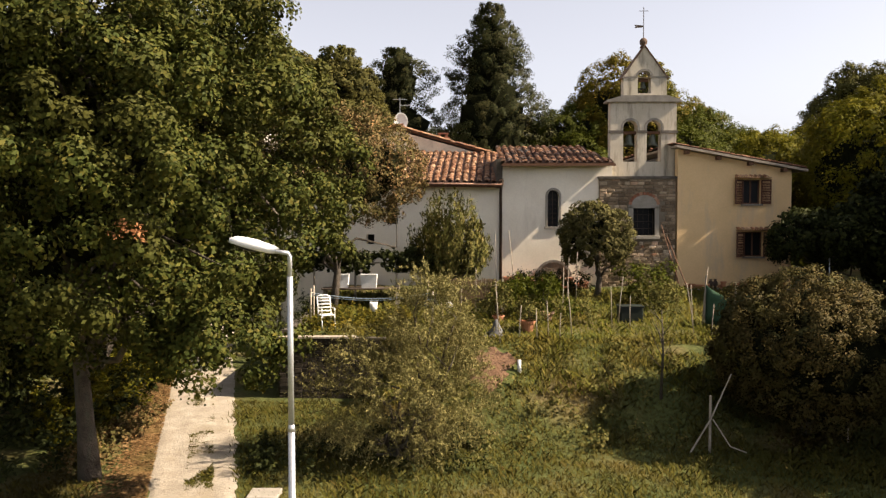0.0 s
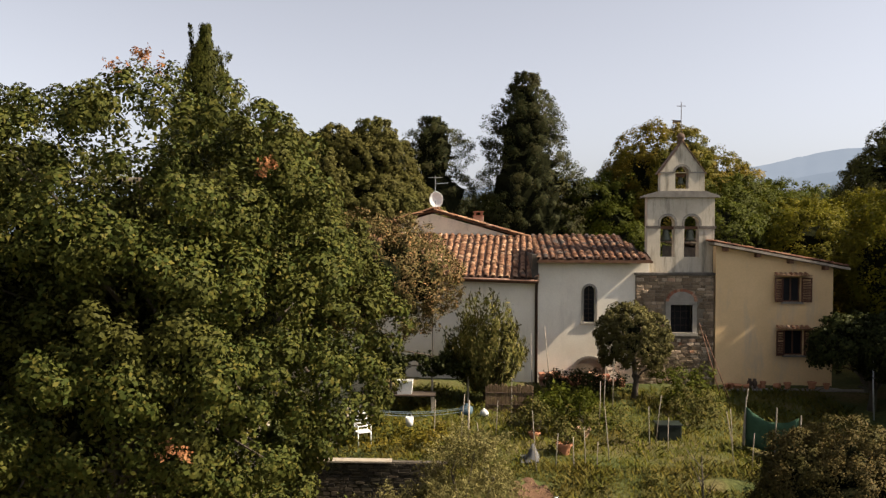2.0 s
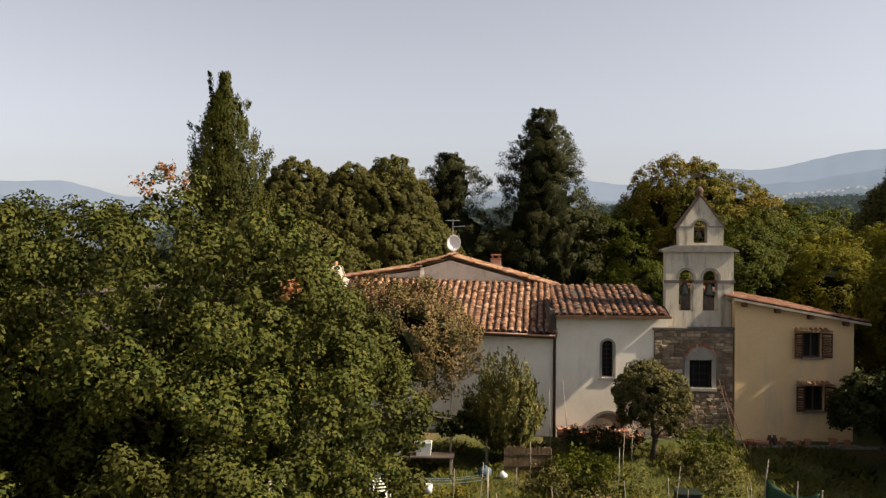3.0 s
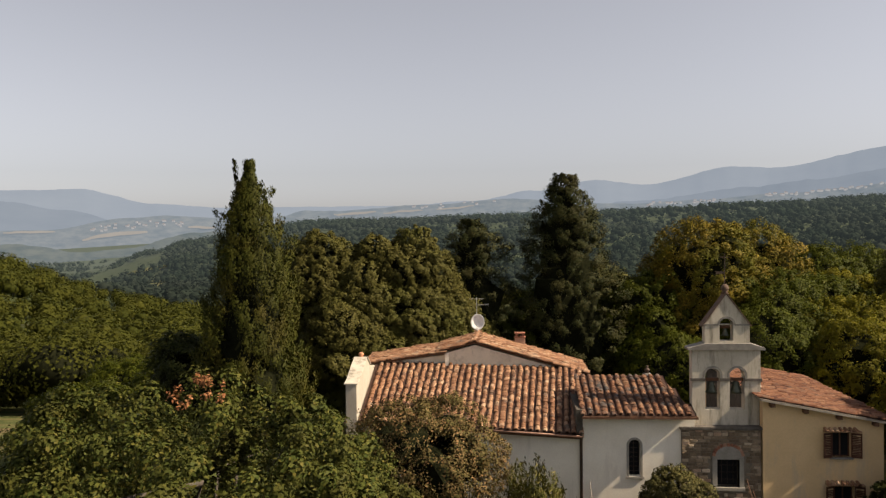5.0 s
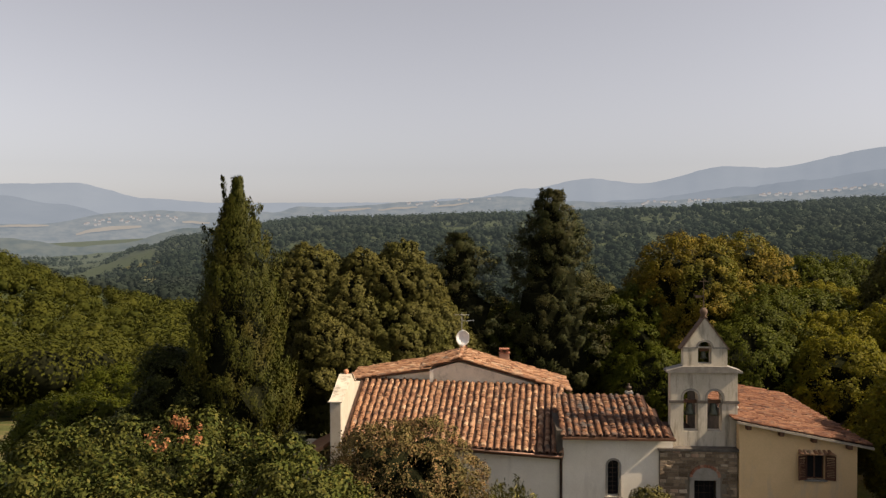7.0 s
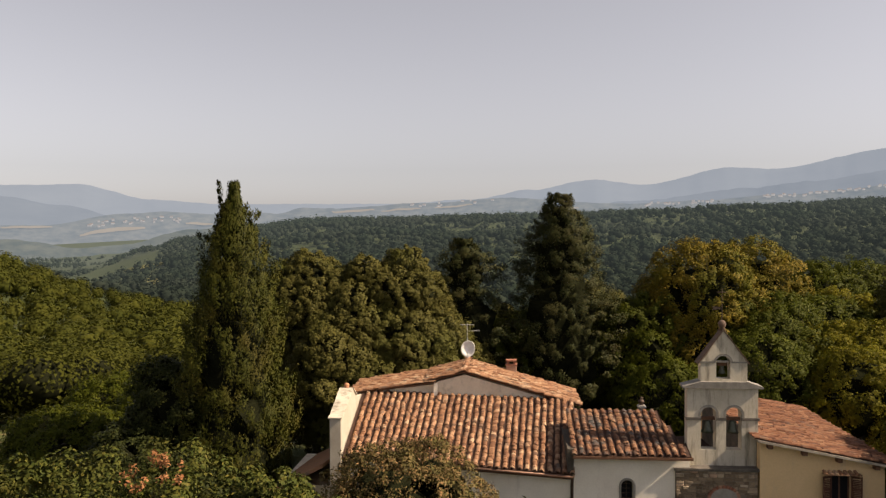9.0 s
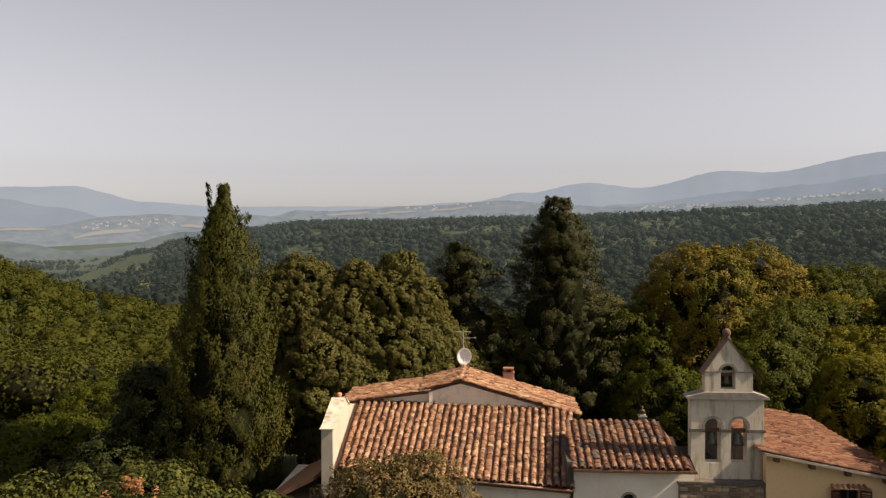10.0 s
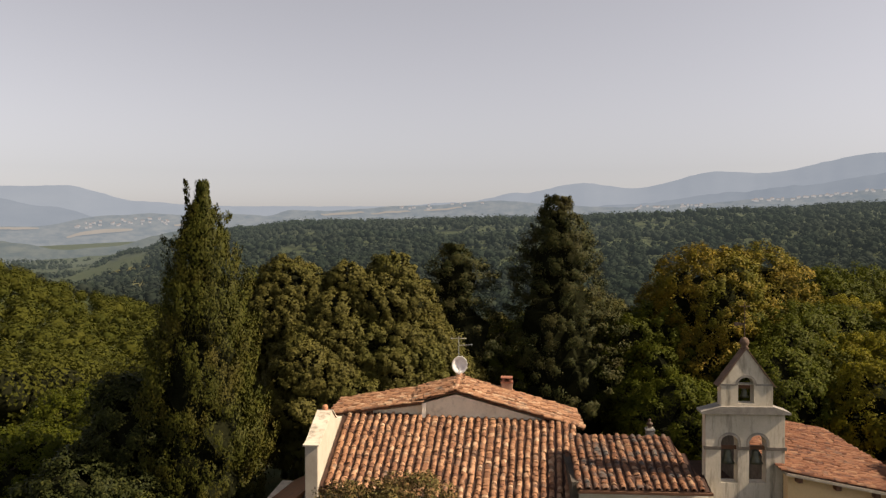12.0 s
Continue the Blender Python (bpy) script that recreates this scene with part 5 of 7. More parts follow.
spire("cypress", "broad dark conifer with dense ragged boughs", (3.25, 55.0), 1.5, 20.8, tapered([0, 0.4, 0.6, 0.75, 0.86, 0.94, 0.98, 1], [4.4, 4.2, 3.6, 2.6, 1.7, 0.85, 0.4, 0.1], 0.12, 34), CONIFER, np.random.default_rng(33), 820, 110, 0.14, 0.075, 0.4, 0.34, 1.9, 0.42, 17.0, ((-0.6, 0), (-0.6, 0.5), (0.6, 0.0), (0.6, 0.5), (1.3, 1.3), (-1.5, 1.6)))

WOODS = [
    # x, y, top, width, material, dense
    (-12.3, 51.5, 16.6, 7.4, HOLM), (-7.4, 52, 16.9, 8.4, HOLM), (-9.9, 50.6, 15.8, 6.6, HOLM), (-4.2, 53.0, 13.0, 6.0, HOLM), (-10.2, 48.5, 13.2, 6.2, HOLM), (-5.2, 50.0, 13.6, 6.4, HOLM), (-7.5, 47.5, 11.0, 5.5, HOLM),
    (0.3, 57, 13.2, 7.0, ROBINIA), (8.5, 56, 14.0, 8.0, ROBINIA), (12.5, 58, 17.3, 9.0, GOLDEN), (17.0, 57, 14.3, 9.0, ROBINIA),
    (21.5, 56, 12.3, 8.5, LIME), (26.0, 55, 12.6, 9.0, LIME), (30.5, 58, 14.3, 9.5, HOLM), (15.0, 52, 12.0, 7.0, ROBINIA),
    (20.0, 50, 11.5, 7.0, LIME), (9.5, 51, 10.5, 6.5, ROBINIA), (34, 66, 18.5, 10, HOLM), (24, 66, 13.0, 10, ROBINIA), (13, 67, 14.5, 9, ROBINIA),
    (-17.8, 43.5, 11.5, 6.0, DARK_LEAF), (-17.5, 48, 9.5, 7.0, HOLM), (-21, 52, 9.0, 8.0, ROBINIA), (-18.5, 40, 8.5, 6.0, DARK_LEAF), (-25, 46, 8.0, 8.0, ROBINIA), (-16.0, 55, 11.0, 8.0, HOLM), (-27, 58, 7.5, 9.0, ROBINIA),
    (21, 75.5, 16.8, 10, GOLDEN), (30, 82, 15.2, 10, ROBINIA), (37, 90, 15.0, 11, ROBINIA), (46, 96, 16.0, 11, HOLM), (28, 72, 13.0, 9, LIME),
    (-1, 66, 12.0, 9.0, HOLM), (-12, 64, 11.0, 9.0, ROBINIA), (6.0, 64, 14.0, 9.0, HOLM), (26, 44, 12.0, 8.0, LIME), (33, 50, 14.0, 9.0, HOLM),
]
NAMES = {"holm_oak_leaves": "dense holm oak with brownish-green crown behind the church", "robinia_leaves": "leafy green robinia in the wood behind the church", "acacia_leaves": "yellow-green acacia in the wood behind the farmhouse", "dark_leaves": "dark shaded evergreen beside the cypress", "golden_leaves": "yellowing broadleaf tree in the wood behind the church"}
rw = np.random.default_rng(8)
for x, y, top, width, mat in WOODS:
    round_tree("woodland_tree", NAMES[mat.name], (x, y), top, width, mat, rw, 30 if mat is HOLM else 16, 85 if y < 60 else 75, 0.15 if y < 60 else 0.2, 0.11 if y < 60 else 0.15, 0.22, 0.12, 0.3 if mat is HOLM and y < 60 else 0.44 if y < 60 else 0.6, low=-0.5, group="wood behind the church", small=True, wild=0.4)
# trees left of the drive
for x, y, top, width in ((-13.5, 24, 6.5, 6.0), (-14.5, 31, 7.0, 7.0), (-11.6, 28.5, 4.5, 3.6), (-12.5, 36, 7.5, 6.0), (-18, 27, 8.0, 8.0)):
    round_tree("hedge_tree", "dark shaded tree beside the drive", (x, y), top, width, DARK_LEAF, rw, 14, 80, 0.16, 0.1, 0.15, 0.02, 0.42, low=-0.9, group="trees left of the drive")


def wood(name, label, places, size, per, card, mat, rng):
    """Far woods: crowns of loose leaf clumps, joined."""
    c = np.array([p[:3] for p in places])
    s = np.array([p[3] for p in places])
    d = unit(rng.normal(0, 1, (len(c) * per, 3)) + np.array([0, 0, 0.35]))
    lump = 0.75 + 0.35 * rng.random((len(c) * per, 1))
    p = np.repeat(c, per, 0) + d * lump * np.repeat(s, per)[:, None] * np.array([1, 1, 0.85])
    v, q = leaves(p, d, card, card * 0.8, rng, up=0.15, wild=0.3, small=True)
    # the dense inside of each crown
    ico = bmesh.new()
    bmesh.ops.create_icosphere(ico, subdivisions=2 if len(c) < 800 else 1, radius=1)
    iv = np.array([u.co[:] for u in ico.verts])
    it = np.array([[w.index for w in f.verts] for f in ico.faces])
    ico.free()
    core = c[:, None, :] + iv[None] * (s[:, None] * rng.uniform(0.45, 0.72, (len(c), len(iv))))[:, :, None] * np.array([1, 1, 0.85])
    cf = it[None] + (np.arange(len(c)) * len(iv))[:, None, None]
    me = bpy.data.meshes.new("inner_crowns")
    me.from_pydata(core.reshape(-1, 3).tolist(), [], cf.reshape(-1, 3).tolist())
    # small nearby woods: cores coloured near-black for the shade inside
    me.materials.append(CROWN_SHADE if len(c) < 200 else mat)
    inner = tagged(new("inner_crowns", me), "dense inner foliage of the wood", kind="stuff")
    me.shade_smooth()
    crowns = fast_mesh(name, v, q, mat)
    round_off(crowns, unit(d + rng.normal(0, 0.25, d.shape)), 3)
    o = tagged(new(name, crowns), label, "wood", kind="stuff")
    inner.parent = o
    return o


FAR_WOOD = leaf_mat("far_wood_leaves", [(0.0, (0.035, 0.040, 0.007)), (0.6, (0.043, 0.046, 0.007)), (1.0, (0.053, 0.053, 0.008))], (0.051, 0.052, 0.008), 0.03, 0.2, 0.8, 0.05)
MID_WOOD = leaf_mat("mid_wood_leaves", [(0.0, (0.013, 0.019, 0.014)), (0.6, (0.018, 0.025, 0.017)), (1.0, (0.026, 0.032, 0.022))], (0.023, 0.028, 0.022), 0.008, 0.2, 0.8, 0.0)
# haze over the ridge painted as emission that grows with distance
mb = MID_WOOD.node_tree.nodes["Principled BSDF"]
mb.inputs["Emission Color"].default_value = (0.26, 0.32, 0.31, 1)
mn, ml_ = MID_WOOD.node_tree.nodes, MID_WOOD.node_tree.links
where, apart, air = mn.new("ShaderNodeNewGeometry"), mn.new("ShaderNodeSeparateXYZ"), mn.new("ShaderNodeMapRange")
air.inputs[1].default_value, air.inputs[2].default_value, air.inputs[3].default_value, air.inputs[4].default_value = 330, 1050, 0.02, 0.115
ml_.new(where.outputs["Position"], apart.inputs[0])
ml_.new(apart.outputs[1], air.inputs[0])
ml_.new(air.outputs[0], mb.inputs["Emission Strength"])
rf = np.random.default_rng(14)
pl = []
for _ in range(760):
    y = rf.uniform(110, 330)
    x = rf.uniform(-0.95 * y - 8, -0.22 * y - 4)
    s = rf.uniform(2.4, 4.6)
    pl.append((x, y, ground_z(x, y) + s * 0.9, s))
far_pl, pl = pl, []
for _ in range(170):
    y = rf.uniform(68, 125)
    x = rf.uniform(-0.8 * y - 8, -0.30 * y - 3)
    s = rf.uniform(2.6, 4.4)
    pl.append((x, y, ground_z(x, y) + s * 1.0, s))
wood("wooded_slope", "nearest trees of the wooded hillside", pl, 0, 860, 0.36, FAR_WOOD, rf)
wood("wooded_hill", "near hillside covered with green broadleaf wood", far_pl, 0, 165, 0.95, FAR_WOOD, rf)
pl = []
for _ in range(420):
    y = rf.uniform(72, 330)
    x = rf.uniform(-0.22 * y, 0.75 * y)
    s = rf.uniform(3.0, 5.2)
    pl.append((x, y, ground_z(x, y) + s * 0.9, s))
wood("valley_wood", "green wood in the hollow behind the church", pl, 0, 130, 1.15, FAR_WOOD, rf)
pl = []
for _ in range(9800):
    y = 250 + 840 * rf.random() ** 1.1
    x = rf.uniform((-0.44 if y > 330 else -0.2) * y, 0.72 * y)
    s = rf.uniform(3.6, 6.6)
    pl.append((x, y, ground_z(x, y) + s * 0.6, s))
for _ in range(2200):
    y = rf.uniform(330, 1250)
    x = rf.uniform(-0.95 * y, -0.40 * y)
    if noise.noise(Vector((x * 0.009, y * 0.006, 4))) > 0.22:
        continue
    s = rf.uniform(2.5, 5.5)
    pl.append((x, y, ground_z(x, y) + s * 0.7, s))
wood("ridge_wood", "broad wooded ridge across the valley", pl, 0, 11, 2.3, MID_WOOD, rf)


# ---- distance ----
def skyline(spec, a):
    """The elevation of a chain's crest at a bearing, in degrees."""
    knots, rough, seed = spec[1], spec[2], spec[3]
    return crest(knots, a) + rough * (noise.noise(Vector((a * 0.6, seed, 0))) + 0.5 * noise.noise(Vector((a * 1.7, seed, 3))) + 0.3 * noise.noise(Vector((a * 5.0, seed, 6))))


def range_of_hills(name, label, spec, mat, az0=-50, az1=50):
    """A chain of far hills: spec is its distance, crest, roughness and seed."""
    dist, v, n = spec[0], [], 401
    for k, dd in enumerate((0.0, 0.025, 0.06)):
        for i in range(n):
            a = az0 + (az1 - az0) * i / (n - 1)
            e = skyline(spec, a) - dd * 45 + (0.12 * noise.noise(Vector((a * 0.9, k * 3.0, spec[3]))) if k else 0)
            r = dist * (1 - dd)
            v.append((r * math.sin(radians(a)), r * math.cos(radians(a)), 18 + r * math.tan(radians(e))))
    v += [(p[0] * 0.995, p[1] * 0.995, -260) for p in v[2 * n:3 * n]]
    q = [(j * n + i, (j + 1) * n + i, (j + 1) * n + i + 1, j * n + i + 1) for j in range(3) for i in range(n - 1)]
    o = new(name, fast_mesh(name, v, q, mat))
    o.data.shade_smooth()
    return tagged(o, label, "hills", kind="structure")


HAZE_FAR = haze_mat("far_mountain", (0.222, 0.256, 0.296), (0.240, 0.273, 0.310), 0.002, 1.0)
HAZE_FOOT = haze_mat("mountain_foot", (0.182, 0.214, 0.252), (0.206, 0.238, 0.274), 0.002, 1.0)
HAZE_MID = haze_mat("far_hills", (0.146, 0.176, 0.200), (0.205, 0.226, 0.236), 0.02, 1.0)
HAZE_NEAR = haze_mat("valley_hills", (0.100, 0.124, 0.130), (0.150, 0.166, 0.156), 0.03, 1.0)
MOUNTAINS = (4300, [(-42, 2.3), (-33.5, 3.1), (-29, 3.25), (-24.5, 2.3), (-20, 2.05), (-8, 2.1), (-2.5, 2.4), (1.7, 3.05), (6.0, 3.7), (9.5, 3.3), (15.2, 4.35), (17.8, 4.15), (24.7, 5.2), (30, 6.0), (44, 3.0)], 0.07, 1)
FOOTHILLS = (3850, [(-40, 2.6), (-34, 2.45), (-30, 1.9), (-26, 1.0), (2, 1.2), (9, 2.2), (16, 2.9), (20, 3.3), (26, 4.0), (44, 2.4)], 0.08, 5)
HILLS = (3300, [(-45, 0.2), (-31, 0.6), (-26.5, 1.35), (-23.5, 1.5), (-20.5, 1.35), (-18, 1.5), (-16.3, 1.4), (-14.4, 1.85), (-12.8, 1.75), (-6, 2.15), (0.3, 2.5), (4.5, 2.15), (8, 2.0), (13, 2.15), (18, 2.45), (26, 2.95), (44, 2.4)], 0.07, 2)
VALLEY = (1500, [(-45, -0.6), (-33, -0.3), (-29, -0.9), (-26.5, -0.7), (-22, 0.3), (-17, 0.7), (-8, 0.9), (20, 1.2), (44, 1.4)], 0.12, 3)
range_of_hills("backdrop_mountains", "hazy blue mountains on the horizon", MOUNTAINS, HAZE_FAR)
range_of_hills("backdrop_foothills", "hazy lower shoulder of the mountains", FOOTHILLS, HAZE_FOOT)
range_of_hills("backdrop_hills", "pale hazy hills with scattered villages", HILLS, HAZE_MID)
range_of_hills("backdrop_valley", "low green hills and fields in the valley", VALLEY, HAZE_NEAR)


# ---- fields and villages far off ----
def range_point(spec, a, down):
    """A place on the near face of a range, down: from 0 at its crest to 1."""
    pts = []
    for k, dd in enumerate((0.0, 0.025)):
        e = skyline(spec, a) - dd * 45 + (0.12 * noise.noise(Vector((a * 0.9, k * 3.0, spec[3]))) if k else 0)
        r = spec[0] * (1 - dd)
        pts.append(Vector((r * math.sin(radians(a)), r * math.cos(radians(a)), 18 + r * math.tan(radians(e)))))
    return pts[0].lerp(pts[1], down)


# haze is painted into the far fields and houses too, as colour and glow
FIELD = haze_mat("stubble_field", (0.245, 0.235, 0.215), (0.275, 0.26, 0.235), 0.01, 1.0)
HOUSE_WALL = haze_mat("far_house_wall", (0.27, 0.275, 0.28), (0.33, 0.33, 0.325), 0.05, 1.0)
HOUSE_ROOF = haze_mat("far_house_roof", (0.21, 0.19, 0.18), (0.25, 0.215, 0.195), 0.05, 1.0)


def far_field(spec, a0, a1, d0, d1, label):
    n = 14
    v = []
    for i in range(n + 1):
        a = a0 + (a1 - a0) * i / n
        fat = math.sin(math.pi * (0.06 + 0.88 * i / n)) ** 0.5
        mid = (d0 + d1) / 2 + 0.012 * math.sin(i * 0.9)
        for d in (mid - (d1 - d0) / 2 * fat, mid + (d1 - d0) / 2 * fat):
            p = range_point(spec, a, d)
            v.append(tuple(p * 0.997 + Vector((0, 0, 0.054))))
    q = [(2 * i, 2 * i + 1, 2 * i + 3, 2 * i + 2) for i in range(n)]
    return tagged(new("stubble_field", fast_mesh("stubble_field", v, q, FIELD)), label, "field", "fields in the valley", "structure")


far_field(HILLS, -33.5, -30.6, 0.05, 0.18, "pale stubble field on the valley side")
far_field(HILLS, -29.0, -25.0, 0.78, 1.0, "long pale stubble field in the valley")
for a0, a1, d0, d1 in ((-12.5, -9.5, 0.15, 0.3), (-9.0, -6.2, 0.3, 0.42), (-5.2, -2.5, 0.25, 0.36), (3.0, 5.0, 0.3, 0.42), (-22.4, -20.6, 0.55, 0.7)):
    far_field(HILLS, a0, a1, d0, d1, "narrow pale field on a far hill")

# open pastures among the woods of the valley
PASTURE = mottled("dry_pasture", (0.085, 0.092, 0.048), (0.125, 0.122, 0.068), 0.02, 0.25, rough=1.0, bumpy=0.0, spec=0.0)
for x, y, w, l, turn in ((-238, 520, 20, 20, 10), (-262, 560, 26, 13, -8), (-222, 488, 15, 12, 20), (-285, 600, 24, 12, 5), (-330, 700, 40, 16, 0)):
    pv = []
    for i in range(9):
        for k in range(7):
            u, q = i / 4 - 1, k / 3 - 1
            shape = 1 + 0.18 * noise.noise(Vector((u * 1.3 + x, q * 1.3, 2)))
            px = x + (u * w * math.cos(radians(turn)) - q * l * math.sin(radians(turn))) * shape
            py = y + (u * w * math.sin(radians(turn)) + q * l * math.cos(radians(turn))) * shape
            pv.append((px, py, ground_z(px, py) + 1.6))
    po = new("pasture", fast_mesh("pasture", pv, [(i * 7 + k, (i + 1) * 7 + k, (i + 1) * 7 + k + 1, i * 7 + k + 1) for i in range(8) for k in range(6)], PASTURE))
    tagged(po, "dry yellow-green pasture between wooded slopes", "field", "fields in the valley", "structure")


def far_house(p, w, h, turn):
    t = thing("far_house", tuple(p), "tiny pale house with a reddish roof on a far hillside", "house", "villages on the far hills")
    m = Matrix.Translation(p) @ pose(0, 0, -1, 0, 0, turn)
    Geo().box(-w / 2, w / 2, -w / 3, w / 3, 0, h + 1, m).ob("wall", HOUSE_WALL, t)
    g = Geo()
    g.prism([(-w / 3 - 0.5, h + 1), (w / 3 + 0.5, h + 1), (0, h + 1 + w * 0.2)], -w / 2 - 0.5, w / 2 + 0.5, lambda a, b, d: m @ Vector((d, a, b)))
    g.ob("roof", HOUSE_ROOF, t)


rh = np.random.default_rng(90)
for a0, a1, d0, d1, n in ((17.0, 26.5, 0.02, 0.16, 46), (8.5, 14.0, 0.05, 0.2, 18), (-28.5, -22.5, 0.3, 0.7, 30), (-7.5, -1.0, 0.05, 0.3, 12)):
    for _ in range(n):
        a = rh.uniform(a0, a1)
        far_house(range_point(HILLS, a, rh.uniform(d0, d1)), rh.uniform(6, 12), rh.uniform(4, 6.5), rh.uniform(-40, 40))


# ---- the street lamp in front ----
lamp = thing("street_lamp", (-1.735, 10.65, ground_z(-1.735, 10.65)), "slim grey steel street lamp with a white head", "street lamp")
zb = ground_z(-1.735, 10.65)
Geo().tube([(-1.735, 10.65, zb - 0.2), (-1.735, 10.65, 4.45)], [0.044, 0.04], 14).ob("pole", STEEL, lamp, smooth=True)
Geo().tube([(-1.735, 10.65, 4.45), (-1.735, 10.65, 6.2)], [0.034, 0.034], 14).ob("upper_pole", STEEL, lamp, smooth=True)
Geo().tube([(-1.735, 10.65, 4.4), (-1.735, 10.65, 4.48)], [0.046, 0.036], 14).ob("collar", STEEL, lamp, smooth=True)
Geo().tube([(-1.735, 10.65, 6.2), (-1.735, 10.65, 6.43), (-1.755, 10.65, 6.47), (-1.895, 10.6, 6.495)], [0.026, 0.026, 0.026, 0.024], 12).ob("spigot", STEEL, lamp, smooth=True)
g = Geo()
for i, (s, w, h0, h1) in enumerate(((0, 0.05, -0.035, 0.035), (0.1, 0.09, -0.05, 0.05), (0.35, 0.13, -0.045, 0.075), (0.55, 0.13, -0.03, 0.075), (0.68, 0.10, -0.02, 0.06), (0.72, 0.05, 0.0, 0.04))):
    g.v += [(-s, -w, h0 * 0.4), (-s, -w * 0.6, h0), (-s, w * 0.6, h0), (-s, w, h0 * 0.4), (-s, w * 0.9, h1 * 0.6), (-s, w * 0.5, h1), (-s, -w * 0.5, h1), (-s, -w * 0.9, h1 * 0.6)]
for i in range(5):
    g.f += [(i * 8 + k, i * 8 + (k + 1) % 8, (i + 1) * 8 + (k + 1) % 8, (i + 1) * 8 + k) for k in range(8)]
g.f += [tuple(range(8)), tuple(range(47, 39, -1))]
ml = Matrix.Translation((-1.865, 10.62, 6.5)) @ pose(0, 0, 0, 8, 11, -14) @ Matrix.Scale(0.84, 4)
g.v = [tuple(ml @ Vector(p)) for p in g.v]
g.ob("lamp_head", ALU, lamp, "white tapered lamp head", True)
g = Geo()
g.lathe([(0.001, -0.06), (0.1, -0.055), (0.16, -0.03), (0.17, 0.0)], (0, 0, 0), 16)
ml2 = ml @ Matrix.Translation((-0.42, 0, -0.035)) @ Matrix.Diagonal((1.1, 0.6, 0.8, 1))
g.v = [tuple(ml2 @ Vector(p)) for p in g.v]
g.ob("diffuser", GLASS_DARK, lamp, "clear lamp glass", True)

# ---- garden wall under the terrace ----
garden_wall = thing("garden_wall", (-3.4, 26.0, 0.8), "dark dry-stone retaining wall below the garden terrace", "retaining wall", kind="structure")
Geo().box(-5.05, -0.9, 26.08, 26.3, -0.2, 3.08).ob("core", MORTAR_DARK, garden_wall)
Geo().box(-5.05, -4.83, 26.3, 36.3, -0.2, 3.3).ob("side_core", MORTAR_DARK, garden_wall)
Geo().box(-5.1, -2.7, 25.95, 26.3, 3.08, 3.13).ob("coping_plank", WOOD_GREY, garden_wall, "long pale plank on the wall head")

# stone ledge below the farmhouse and the church
ledge = thing("stone_ledge", (12, 35.2, 3.5), "low stone ledge along the farmhouse front", "ledge", kind="structure")
Geo().box(10.0, 16.2, 34.95, 35.83, 3.0, 3.72).ob("kerb", STONE_TRIM, ledge, bevel=0.03)
Geo().box(6.2, 9.95, 35.4, 35.95, 3.0, 3.62).ob("footing", STONE_TRIM, ledge, bevel=0.03)


def flowerpot(x, y, z, r, h, mat, label, plant=None, height=0.6, group="garden flowerpots"):
    p = thing("flowerpot", (x, y, z), label, "flowerpot", group)
    Geo().lathe([(0.001, 0.0), (r * 0.62, 0.0), (r * 0.9, h * 0.8), (r * 1.05, h * 0.8), (r * 1.05, h), (r * 0.92, h), (r * 0.85, h * 0.85), (0.001, h * 0.84)], (x, y, z), 20).ob("pot", mat, p, smooth=False)
    if plant:
        rng = np.random.default_rng(int(x * 100) % 97)
        c, d = clumps(rng, (x, y, z + h + height * 0.5), (r * 1.3, r * 1.3, height * 0.55), 14, 0.3, -0.9)
        for k in range(0, 14, 4):
            Geo().tube(limb_path((x, y, z + h * 0.8), c[k], rng), [0.015, 0.013, 0.011, 0.009, 0.007, 0.004], 5, False).ob("stem", BARK, p)
        q, o = crown(rng, c, d, 60, 0.1, 0.2)
        leafy("foliage", plant, p, q, o, 0.10, 0.055, rng)
    return p


flowerpot(2.74, 27.15, ground_z(2.74, 27.15), 0.26, 0.36, TERRACOTTA, "wide terracotta flowerpot on the garden edge", WILLOW, 0.5)
flowerpot(3.55, 29.0, ground_z(3.55, 29.0), 0.30, 0.34, TERRACOTTA_PALE, "large pale clay pot with a lemon shrub", ROBINIA, 1.3)
flowerpot(1.9, 28.6, ground_z(1.9, 28.6), 0.2, 0.25, TERRACOTTA, "terracotta pot with a leafy shrub", WILLOW, 1.2)
for x, r, h in ((10.55, 0.16, 0.2), (10.85, 0.2, 0.16), (11.9, 0.12, 0.3), (12.9, 0.15, 0.26), (13.9, 0.18, 0.3), (14.5, 0.14, 0.24)):
    flowerpot(x, 35.3, 3.72, r, h, TERRACOTTA, "small clay pot on the stone ledge", None, group="pots on the ledge")
for x, y, r, turn in ((10.3, 35.2, 0.12, 20), (10.62, 35.45, 0.1, -35), (11.05, 35.2, 0.11, 75), (11.75, 35.45, 0.09, 10), (12.35, 35.35, 0.13, 50)):
    g = Geo()
    g.lathe([(0.001, 0.0), (r * 0.62, 0.0), (r * 0.95, r * 1.7), (r * 1.08, r * 1.7), (r * 1.08, r * 2), (r * 0.9, r * 2), (r * 0.6, r * 0.3), (0.001, r * 0.3)], (0, 0, 0), 14)
    g.moved(Matrix.Translation((x, y, 3.72 + r * 0.98)) @ pose(0, 0, 0, 90, 0, turn))
    tagged(g.ob("fallen_pot", TERRACOTTA if turn > 0 else TERRACOTTA_PALE, None), "small clay pot lying on its side on the ledge", "flowerpot", "pots on the ledge")
